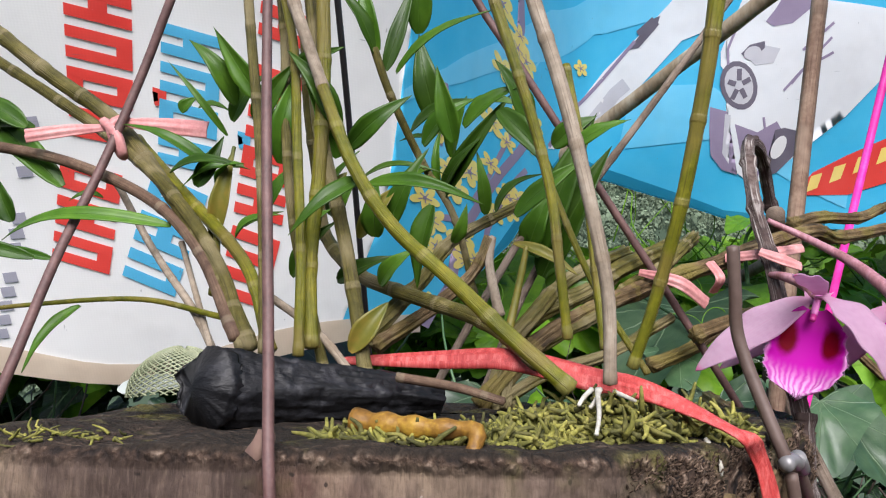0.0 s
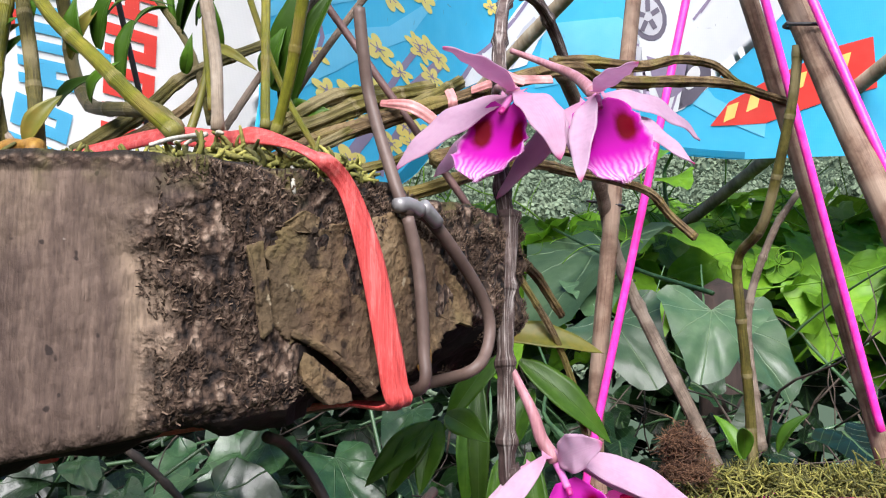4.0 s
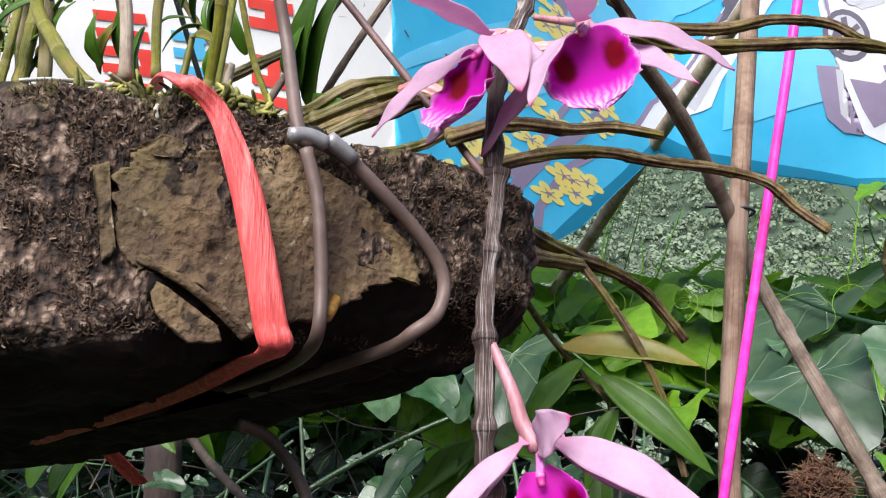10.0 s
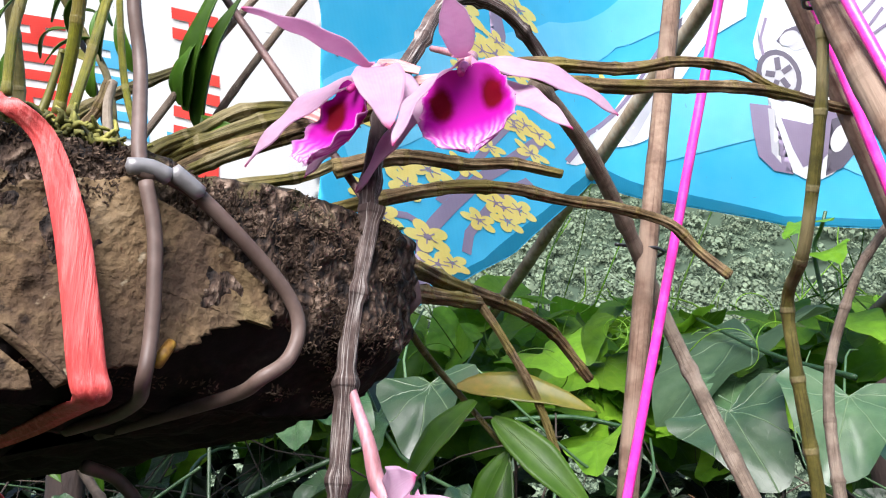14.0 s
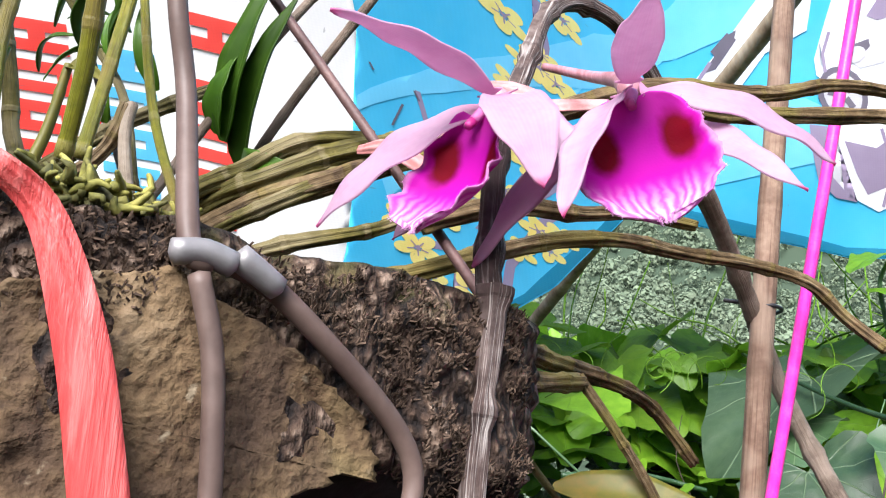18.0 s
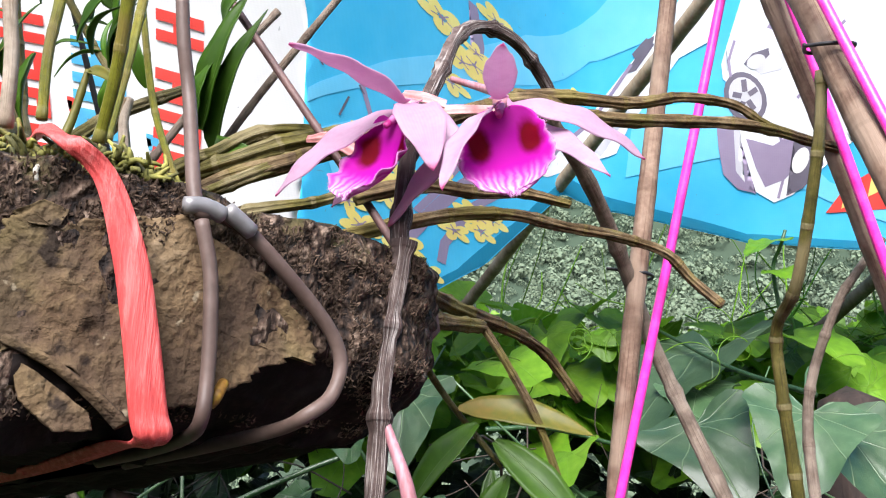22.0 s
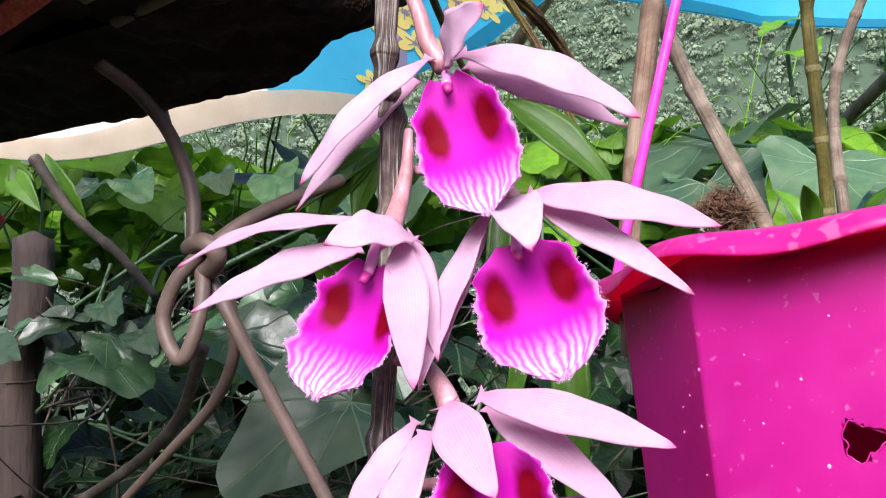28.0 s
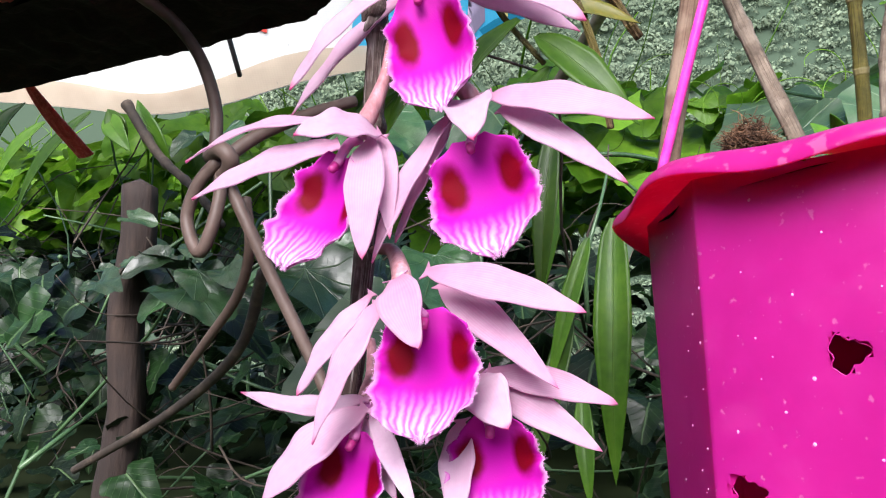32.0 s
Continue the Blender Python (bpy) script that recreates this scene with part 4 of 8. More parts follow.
# ------------------------------------------------------------------ banner
BAN_X = [-0.9, -0.25, -0.1, -0.03, 0.03, 0.09, 0.15, 0.24, 0.6, 1.2]
BAN_Y = [0.36, 0.39, 0.42, 0.45, 0.60, 0.77, 0.77, 0.745, 0.78, 0.8]
BAN_LEAN = [0.5, 0.5, 0.6, 0.7, 0.5, 0.4, 0.4, 0.4, 0.3, 0.3]
BOTTOM_W = [(-0.3511, 1.0949), (-0.2859, 1.0882), (-0.1832, 1.0751)] + [(-0.1355, 1.0922), (-0.0699, 1.1104)]
BOTTOM_B = [(-0.0323, 1.1177), (0.0089, 1.1585), (0.0343, 1.1875), (0.0593, 1.2323), (0.0838, 1.2721), (0.1297, 1.2624), (0.2341, 1.2281), (0.3224, 1.2204)]


def ban_y(x, z):
    y = sum(lerp_table(x + d, BAN_X, BAN_Y) for d in (-0.03, -0.015, 0, 0.015, 0.03)) / 5
    return y + lerp_table(x, BAN_X, BAN_LEAN) * min(max(1.25 - z, -0.35), 0.2)


def on_banner(x, z, off=0.0):
    wave = 0.003 * math.sin(x * 31 + z * 9) + 0.0025 * math.sin(z * 25 - x * 14)
    return Vector((x, ban_y(x, z) + wave - 0.6 * off, z))


def cloth(name, material, parent, us, z_low, z_high, edge_l=None, edge_r=None, rows=30, off=0.0, label=""):
    """A sheet of the banner; edge_l, edge_r: its slanting side edges as x at a height."""
    verts, faces, n = [], [], len(us)
    for side in (0,):
        for k in range(rows + 1):
            v = (k / rows) ** 1.3
            for u in us:
                top = z_high(u) if callable(z_high) else z_high
                z = z_low(u) + (top - z_low(u)) * v
                x = u
                if edge_l:
                    x = max(x, edge_l(z)) if u > us[0] else edge_l(z)
                if edge_r:
                    x = min(x, edge_r(z)) if u < us[-1] else edge_r(z)
                verts.append(on_banner(x, z, off - 0.0008 * side))
    for k in range(rows):
        for i in range(n - 1):
            a = k * n + i
            faces.append((a, a + 1, a + n + 1, a + n))
    return mesh_object(name, verts, faces, material, parent, label)


BORDER = [(-0.0777, 1.1168)] + [(-0.0521, 1.1768), (-0.0448, 1.2021), (-0.0349, 1.2603), (-0.0293, 1.2876)]


def border_x(z):
    q = sorted(BORDER, key=lambda p: p[1])
    return lerp_table(z, [p[1] for p in q], [p[0] for p in q])


banner = thing("banner", "white and blue printed banner with lettering and a car", "banner")


def low_white(x):
    pts = BOTTOM_W + BOTTOM_B[:1]
    return sum(lerp_table(x + d, [p[0] for p in pts], [p[1] for p in pts]) for d in np.linspace(-0.045, 0.045, 9)) / 9


def low_blue(x):
    return lerp_table(x, [p[0] for p in BOTTOM_B], [p[1] for p in BOTTOM_B])


cloth("white_sheet", M["ban_white"], banner, list(np.linspace(-0.75, 0.06, 150)), low_white, 1.95, edge_r=border_x, rows=90)
cloth("blue_sheet", M["ban_blue"], banner, list(np.linspace(-0.06, 0.95, 200)), low_blue, 1.95, edge_l=border_x, rows=90, label="blue printed cloth")
cloth("hem", M["ban_beige"], banner, list(np.linspace(-0.7, -0.03, 50)), low_white, lambda x: low_white(x) + 0.014 + 0.002 * math.sin(x * 40), rows=6, off=0.0025, label="grimy beige bottom hem")


def decal(name, pts, material, off=0.0015, label=""):
    """A flat printed shape on the banner, from its outline in x and z, filled as a fan of rings."""
    ctr = Vector((sum(p[0] for p in pts) / len(pts), sum(p[1] for p in pts) / len(pts)))
    bm = bmesh.new()
    vs = [bm.verts.new((p[0], 0, p[1])) for p in pts]
    bm.faces.new(vs)
    bmesh.ops.triangulate(bm, faces=bm.faces[:])
    for _ in range(4):
        long = [e for e in bm.edges if e.calc_length() > 0.008]
        if long:
            bmesh.ops.subdivide_edges(bm, edges=long, cuts=1)
            bmesh.ops.triangulate(bm, faces=bm.faces[:])
    for v in bm.verts:
        v.co = on_banner(v.co.x, v.co.z, off)
    bmesh.ops.recalc_face_normals(bm, faces=bm.faces[:])
    return part(name, bm, material, banner, label)


def ellipse(cx, cz, rx, rz, turn=0.0, n=18):
    return [(cx + rx * math.cos(a) * math.cos(turn) - rz * math.sin(a) * math.sin(turn), cz + rx * math.cos(a) * math.sin(turn) + rz * math.sin(a) * math.cos(turn)) for a in [2 * math.pi * k / n for k in range(n)]]


def stroke(pts, width):
    """Outline of a line of the given width."""
    left, right = [], []
    for i, p in enumerate(pts):
        a, b = Vector(pts[max(i - 1, 0)]), Vector(pts[min(i + 1, len(pts) - 1)])
        t = (b - a).normalized()
        n = Vector((-t.y, t.x)) * width * 0.5
        left.append(tuple(Vector(p) + n))
        right.append(tuple(Vector(p) - n))
    return left + right[::-1]


def name_blocks(count, first, last, height, material):
    """A painted trade name, drawn as plain slotted blocks down the line first-last."""
    a, b = Vector(first), Vector(last)
    step = (b - a) / max(1, count - 1) if count > 1 else Vector((-0.0045, -0.019))
    down = step.normalized()
    right = Vector((-down.y, down.x))
    w = step.length * 0.78
    for k in range(count):
        c = a + step * k
        bars = [(-0.5, -0.14, -0.5, 0.5), (0.14, 0.5, -0.5, 0.5)]
        bars += [[(-0.14, 0.14, 0.26, 0.5), (-0.14, 0.14, -0.5, -0.26)], [(-0.14, 0.14, -0.14, 0.14)], [(-0.14, 0.14, 0.26, 0.5)]][(k + count) % 3]
        bm = bmesh.new()
        for u0, u1, v0, v1 in bars:
            for j in range(4):
                z0, z1 = v0 + (v1 - v0) * j / 4, v0 + (v1 - v0) * (j + 1) / 4
                q = [c + down * (u * w) + right * (v * height) for u, v in ((u0, z0), (u1, z0), (u1, z1), (u0, z1))]
                bm.faces.new([bm.verts.new(on_banner(p.x, p.y, 0.0016)) for p in q])
        bmesh.ops.remove_doubles(bm, verts=bm.verts[:], dist=0.00001)
        bmesh.ops.recalc_face_normals(bm, faces=bm.faces[:])
        part("print_block", bm, material, banner)


for word, size, ink in (((4, (-0.185, 1.275), (-0.193, 1.22)), 0.031, "ink_red"), ((3, (-0.203, 1.193), (-0.2135, 1.155)), 0.031, "ink_red"), ((4, (-0.143, 1.262), (-0.152, 1.209)), 0.029, "ink_blue"),
                        ((3, (-0.16, 1.186), (-0.177, 1.1456)), 0.029, "ink_blue"), ((1, (-0.0945, 1.2745), (-0.0945, 1.2745)), 0.026, "ink_red"), ((4, (-0.1015, 1.246), (-0.116, 1.1855)), 0.026, "ink_red"),
                        ((2, (-0.122, 1.161), (-0.129, 1.139)), 0.026, "ink_red")):
    name_blocks(*word, size, M[ink])
for p, m in zip([(-0.1620, 1.2360), (-0.1215, 1.2180)], (M["ink_red"], M["ink_blue"])):
    decal("accent", stroke([(p[0] - 0.003, p[1] + 0.004), (p[0] + 0.003, p[1] + 0.003), (p[0] + 0.002, p[1] - 0.002), (p[0] - 0.003, p[1] - 0.003)], 0.002), m)
# small grey print that cannot be shown: plain bars
G0, G1 = [(-0.2282, 1.2201), (-0.2667, 1.1089)]
for k in range(15):
    if k in (4, 5, 9):
        continue
    q = Vector(G0).lerp(Vector(G1), k / 14)
    decal("print_bar", [(q.x - 0.004, q.y + 0.0022), (q.x + 0.004, q.y + 0.0032), (q.x + 0.0045, q.y - 0.0022), (q.x - 0.0035, q.y - 0.0032)], M["ink_grey"])
decal("blue_rule", stroke([(-0.2435, 1.2560), (-0.2527, 1.2375)], 0.0025), M["ink_blue"])

# pale sweeps of colour across the blue sheet
decal("pale_band", [(-0.0342, 1.2546), (-0.0116, 1.2759), (0.0225, 1.3182), (0.0659, 1.3820), (0.1323, 1.4375), (0.1930, 1.4399), (0.1828, 1.4024), (0.1111, 1.3873), (0.0464, 1.3265), (-0.0010, 1.2746), (-0.0359, 1.2468)], M["ban_pale"], 0.0011)
decal("pale_band", [(0.1373, 1.2907), (0.2263, 1.2959), (0.3001, 1.2590), (0.3480, 1.2390), (0.3487, 1.2514), (0.3010, 1.2737), (0.2776, 1.2985), (0.2123, 1.3417), (0.1472, 1.3441)], M["ban_pale"], 0.0011)
decal("pale_band", [(-0.0324, 1.2351), (-0.0104, 1.2503), (0.0247, 1.2842), (0.0586, 1.3404), (0.0350, 1.2847), (-0.0036, 1.2352), (-0.0295, 1.2090)], M["ban_pale"], 0.0011)
decal("deep_band", [(0.0521, 1.2295), (0.0704, 1.2618), (0.0882, 1.2872), (0.1449, 1.2679), (0.2346, 1.2350), (0.3310, 1.2266), (0.3307, 1.2207), (0.2342, 1.2290), (0.1298, 1.2633), (0.0839, 1.2731), (0.0594, 1.2332), (0.0343, 1.1884), (0.0090, 1.1593), (-0.0069, 1.1423), (-0.0088, 1.1451), (0.0207, 1.1781)], M["ban_hem"], 0.0013, "darker folded hem")
for q in ([(-0.0227, 1.2455), (-0.0174, 1.2578)], [(-0.0236, 1.2399), (-0.0226, 1.2342)], [(-0.0272, 1.2721), (-0.0261, 1.2691)], [(-0.0124, 1.2672), (-0.0111, 1.2631)]):
    decal("scuff", stroke(q, 0.0008), M["ink_dark"], 0.0017)

# yellow blossom on mauve branches
for q, w in (([(-0.0272, 1.1192), (-0.0187, 1.1350), (-0.0079, 1.1523), (-0.0046, 1.1792), (0.0092, 1.2050), (0.0234, 1.2312), (0.0400, 1.2576), (0.0566, 1.2876)], 0.0055), ([(-0.0036, 1.1881), (-0.0094, 1.1911), (-0.0252, 1.1884)], 0.004), ([(0.0134, 1.1786), (0.0160, 1.1925), (0.0327, 1.2280), (0.0469, 1.2481)], 0.004), ([(0.0372, 1.3180), (0.0406, 1.3457), (0.0387, 1.3701)], 0.004), ([(-0.0150, 1.2319), (-0.0093, 1.2510), (-0.0113, 1.2680)], 0.002), ([(0.0049, 1.2061), (0.0159, 1.2265), (0.0337, 1.2682), (0.0424, 1.2874)], 0.003)):
    decal("branch", stroke(q, w), M["ink_mauve"], 0.0014)
FLOWERS = [(-0.0208, 1.1866), (-0.0183, 1.1720), (-0.0022, 1.1813), (0.0065, 1.1691), (0.0212, 1.2036), (0.0335, 1.2197), (0.0030, 1.2236), (0.0174, 1.2362), (0.0342, 1.2109), (0.0402, 1.2227), (0.0494, 1.2701), (0.0542, 1.2879), (0.0425, 1.2829), (0.0294, 1.2579), (-0.0231, 1.1363), (0.0004, 1.1659), (0.0315, 1.3234), (0.0254, 1.3040), (-0.0098, 1.2204), (-0.0246, 1.1993)] + [(0.0443, 1.3252), (0.0386, 1.3372), (0.0241, 1.3424), (0.0503, 1.3719), (-0.0070, 1.2100), (0.0298, 1.2204)] + [(0.0370, 1.3272), (0.0179, 1.2635), (-0.0141, 1.2393), (0.0418, 1.2863), (0.0476, 1.2889), (0.0990, 1.3565)]
for k, (x, z) in enumerate(FLOWERS):
    rng = random.Random(k)
    r, a0 = rng.uniform(0.0075, 0.0105), rng.uniform(0, 6)
    squash = rng.choice((1.0, 0.9, 0.75))
    bm = bmesh.new()
    for p in range(5):
        a = a0 + p * 2 * math.pi / 5
        cx, cz = x + math.cos(a) * r * 0.56, z + math.sin(a) * r * 0.56 * squash
        vs = [bm.verts.new(on_banner(u, w, 0.0018 + 0.0001 * p)) for u, w in ellipse(cx, cz, r * 0.42, r * 0.33 * squash, a, 14)]
        bm.faces.new(vs)
    bmesh.ops.recalc_face_normals(bm, faces=bm.faces[:])
    b = part("blossom", bm, M["ink_yellow"], banner)
    for p in range(5):
        a = a0 + 0.1 + p * 2 * math.pi / 5
        decal("blossom_stamen", stroke([(x + math.cos(a) * r * 0.06, z + math.sin(a) * r * 0.06), (x + math.cos(a) * r * 0.45, z + math.sin(a) * r * 0.45 * squash)], 0.0006), M["ink_mauve"], 0.0026)
    decal("blossom_eye", ellipse(x, z, r * 0.12, r * 0.12, 0, 8), M["ink_mauve"], 0.0027)

# white vehicle on the left, white car on the right
decal("vehicle", [(0.0677, 1.2769), (0.0771, 1.2995), (0.1211, 1.3581), (0.1630, 1.3980), (0.1934, 1.4295), (0.2233, 1.4203), (0.2166, 1.3890), (0.1870, 1.3793), (0.1417, 1.3306), (0.1303, 1.3113), (0.1027, 1.3051), (0.0741, 1.2796)], M["ink_white"])
decal("vehicle_window", [(0.1479, 1.3895), (0.1609, 1.4003), (0.1674, 1.3941), (0.1543, 1.3801)], M["ink_dark"], 0.002)
decal("vehicle_window", [(0.1417, 1.3746), (0.1610, 1.3985), (0.1677, 1.4010), (0.1650, 1.3913), (0.1507, 1.3757)], M["ink_dark"], 0.002)
decal("vehicle_line", stroke([(0.0687, 1.2791), (0.0844, 1.3106), (0.1259, 1.3575), (0.1472, 1.3816)], 0.003), M["ink_mauve"], 0.0021)
decal("vehicle_line", stroke([(0.1119, 1.3133), (0.1318, 1.3385), (0.1417, 1.3464)], 0.012), M["ink_shade"], 0.0021)
decal("car_body", [(0.2377, 1.4158), (0.2246, 1.3805), (0.2202, 1.3678), (0.2210, 1.3562), (0.2286, 1.3480), (0.2292, 1.3098), (0.2304, 1.2848), (0.2411, 1.2684), (0.2575, 1.2583), (0.2722, 1.2642), (0.2935, 1.2825), (0.3363, 1.3166), (0.3703, 1.3546), (0.3730, 1.4026)], M["ink_white"], 0.0016, "printed white car")
decal("car_shadow", [(0.2142, 1.3226), (0.2298, 1.3182), (0.2287, 1.2852), (0.2435, 1.2657), (0.2293, 1.2696), (0.2181, 1.2821), (0.2152, 1.3021)], M["ink_mauve"], 0.002)
decal("car_shadow", [(0.2276, 1.3166), (0.2326, 1.3154), (0.2315, 1.2880), (0.2348, 1.2746), (0.2281, 1.2836)], M["ink_shade"], 0.0022)
W0 = [(0.2377, 1.3399)][0]
decal("car_wheel", ellipse(W0[0], W0[1], 0.0155, 0.021, 0.45), M["ink_dark"], 0.002)
decal("car_rim", ellipse(W0[0], W0[1], 0.0118, 0.0165, 0.45), M["ink_shade"], 0.0024)
for k in range(5):
    a = 0.4 + k * 2 * math.pi / 5
    decal("spoke_gap", stroke([(W0[0] + 0.003 * math.cos(a), W0[1] + 0.004 * math.sin(a)), (W0[0] + 0.01 * math.cos(a), W0[1] + 0.0135 * math.sin(a))], 0.0042), M["ink_dark"], 0.0028)
decal("car_lamp", [(0.2375, 1.3657), (0.2443, 1.3729), (0.2571, 1.3759), (0.2576, 1.3706), (0.2509, 1.3641), (0.2422, 1.3616)], M["ink_dark"], 0.0021)
decal("car_lamp_glass", ellipse(*[(0.2472, 1.3661)][0], 0.0075, 0.0055, 0.3), M["ink_shade"], 0.0026)
decal("car_grille", [(0.2740, 1.3040), (0.2825, 1.3063), (0.2948, 1.3041), (0.2970, 1.2864), (0.2801, 1.2687), (0.2671, 1.2632), (0.2732, 1.2789)], M["ink_dark"], 0.0021)
decal("car_fog_lamp", ellipse(*[(0.2790, 1.2898)][0], 0.006, 0.0105, -0.45), M["ink_white"], 0.0026)
decal("car_windscreen", [(0.2564, 1.3916), (0.2641, 1.4017), (0.2727, 1.4167), (0.3165, 1.4221), (0.2961, 1.4039), (0.2797, 1.3904), (0.2635, 1.3877)], M["ink_mauve"], 0.0021)
decal("car_bonnet_shade", [(0.2423, 1.3637), (0.2549, 1.3729), (0.2709, 1.3701), (0.2664, 1.3586), (0.2501, 1.3562)], M["ink_shade"], 0.002)
for q in ([(0.2839, 1.3420), (0.2985, 1.3609), (0.3150, 1.3796)], [(0.2777, 1.3364), (0.2923, 1.3534), (0.3178, 1.3678)], [(0.2621, 1.3142), (0.2688, 1.2885), (0.2607, 1.2615)], [(0.2313, 1.3848), (0.2259, 1.3697), (0.2271, 1.3568)], [(0.2909, 1.3691), (0.3154, 1.3912)]):
    decal("car_line", stroke(q, 0.0022), M["ink_mauve"], 0.0023)
decal("car_side", [(0.2441, 1.2845), (0.2369, 1.3081), (0.2579, 1.3015), (0.2749, 1.3114), (0.2871, 1.2953), (0.2659, 1.2755), (0.2507, 1.2703)], M["ink_mauve"], 0.0019)
decal("red_panel", [(0.2977, 1.2497), (0.3138, 1.2696), (0.3435, 1.2850), (0.4133, 1.3160), (0.4441, 1.3243), (0.4505, 1.2808), (0.3990, 1.2671), (0.3479, 1.2509)], M["ink_red"], 0.0017, "red printed panel")
for k in range(6):
    a, b = Vector([(0.3158, 1.2526)][0]), Vector([(0.4166, 1.2935)][0])
    q = a.lerp(b, k / 5)
    decal("gold_bar", [(q.x - 0.006, q.y), (q.x + 0.004, q.y + 0.004), (q.x + 0.007, q.y + 0.017), (q.x - 0.003, q.y + 0.014)], M["ink_yellow"], 0.0022)


# ------------------------------------------------------------------ poles, sticks and strings
def pole(name, points, r0, r1, material, label, category="pole", **kw):
    ob = tube(name, points, r0, r1, material, **kw)
    groups = {"pink_string": "pink strings", "bamboo_pole": "bamboo poles", "wire_hanger": "wire hangers", "grey_stick": "grey sticks"}
    return tagged(ob, label, category, groups.get(name, ""))


pole("bamboo_pole", [(0.1945, 0.391, 1.4), (0.172, 0.394, 1.239), (0.155, 0.392, 1.12), (0.1425, 0.39, 1.022), (0.1415, 0.384, 0.985), (0.142, 0.38, 0.965)], 0.0037, 0.0042, M["bamboo"], "upright dry bamboo pole tied to a slanting stick", nodes=0.06, swell=0.07)
pole("slanting_cane", [(0.126, 0.318, 1.160), (0.138, 0.35, 1.145), (0.149, 0.385, 1.12), (0.16, 0.409, 1.087), (0.19, 0.396, 1.012), (0.215, 0.385, 0.945)], 0.0030, 0.0033, M["stick"], "slanting grey jointed cane tied to a bamboo pole", "cane", nodes=0.035, swell=0.22)
pole("timber_brace", [(0.3101, 0.4199, 1.4106), (0.205, 0.5594, 1.3492), (0.0962, 0.7036, 1.286), (-0.1196, 0.9881, 1.1595), (-0.2293, 1.1332, 1.0953)], 0.0058, 0.0066, M["timber"], "split timber brace slanting behind the canes", "brace", sides=9, ridges=3, ridge=0.06)
pole("pink_string", [(0.225, 0.358, 1.36), (0.188, 0.369, 1.205), (0.143, 0.382, 1.02), (0.1345, 0.384, 0.981)], 0.0019, 0.0019, M["string"], "taut bright pink plastic string", "string", sides=8)
pole("bamboo_pole", [(0.19, 0.352, 1.32), (0.222, 0.316, 1.166), (0.238, 0.295, 1.089), (0.275, 0.25, 0.92)], 0.005, 0.0053, M["bamboo"], "slanting dry bamboo pole wound with pink string", nodes=0.06, swell=0.08)
pole("pink_string", [(0.185, 0.322, 1.31), (0.225, 0.304, 1.159), (0.241, 0.296, 1.098), (0.275, 0.28, 0.97)], 0.0018, 0.0018, M["string"], "taut bright pink plastic string beside a bamboo pole", "string", sides=8)
pole("pink_string", [(0.19, 0.343, 1.325), (0.22, 0.361, 1.208), (0.244, 0.377, 1.115), (0.271, 0.395, 1.01)], 0.002, 0.002, M["string"], "bright pink plastic string behind a bamboo pole", "string", sides=8)
pole("bamboo_pole", [(0.18, 0.35, 1.32), (0.232, 0.38, 1.16), (0.285, 0.41, 0.96)], 0.004, 0.0042, M["bamboo"], "thin bamboo pole beside a pink string", nodes=0.05, swell=0.08)
pole("grey_stick", [(0.11, 0.277, 1.246), (0.074, 0.272, 1.196), (0.032, 0.267, 1.136), (0.012, 0.264, 1.09)], 0.0012, 0.0013, M["stick"], "thin straight grey stick", "stick", nodes=0.03, swell=0.15)
pole("grey_stick", [(0.048, 0.264, 1.178), (0.035, 0.26, 1.159), (0.012, 0.253, 1.12), (-0.005, 0.248, 1.088)], 0.0012, 0.0013, M["stick"], "thin grey stick with a cut end", "stick", nodes=0.03, swell=0.15)
pole("far_stick", [(0.45, 0.70, 1.297), (0.371, 0.901, 1.231), (0.326, 1.012, 1.194), (0.27, 1.15, 1.148)], 0.007, 0.007, M["timber"], "pale dry stick leaning in the vines", "stick")
pole("wire_hanger", [(-0.058, 0.225, 1.33), (0.004, 0.248, 1.226), (0.025, 0.253, 1.194), (0.096, 0.27, 1.088), (0.1, 0.268, 1.07)], 0.0013, 0.0013, M["rod"], "rust-brown metal wire hanger holding the slab", "wire hanger", sides=8)
pole("wire_hanger", [(-0.045, 0.2, 1.33), (-0.036, 0.168, 1.19), (-0.0265, 0.1455, 1.105), (-0.0238, 0.1385, 1.085), (-0.021, 0.137, 1.06), (-0.0178, 0.137, 1.04), (-0.0142, 0.1385, 1.029), (-0.0115, 0.1425, 1.0262), (-0.008, 0.152, 1.031)], 0.0011, 0.0011, M["rod"], "rust-brown metal wire hanger in front of the slab", "wire hanger", sides=8)
pole("wire_hanger", [(-0.0691, 0.2250, 1.2422), (-0.0821, 0.2280, 1.2081), (-0.0902, 0.2300, 1.1861), (-0.0985, 0.2260, 1.1575), (-0.1035, 0.2140, 1.1297), (-0.1056, 0.2000, 1.1010), (-0.1133, 0.1950, 1.0705), (-0.1100, 0.1900, 1.0543), (-0.1003, 0.1830, 1.0341)], 0.0014, 0.0014, M["rod"], "bent rust-brown metal wire hanger at the slab's end", "wire hanger", sides=8)
pole("black_wire", [(-0.041, 0.2, 1.3), (-0.036, 0.253, 1.215), (-0.032, 0.316, 1.109), (-0.03, 0.35, 1.05)], 0.0011, 0.0011, M["black_wire"], "thin black hanging wire", "wire", sides=8)
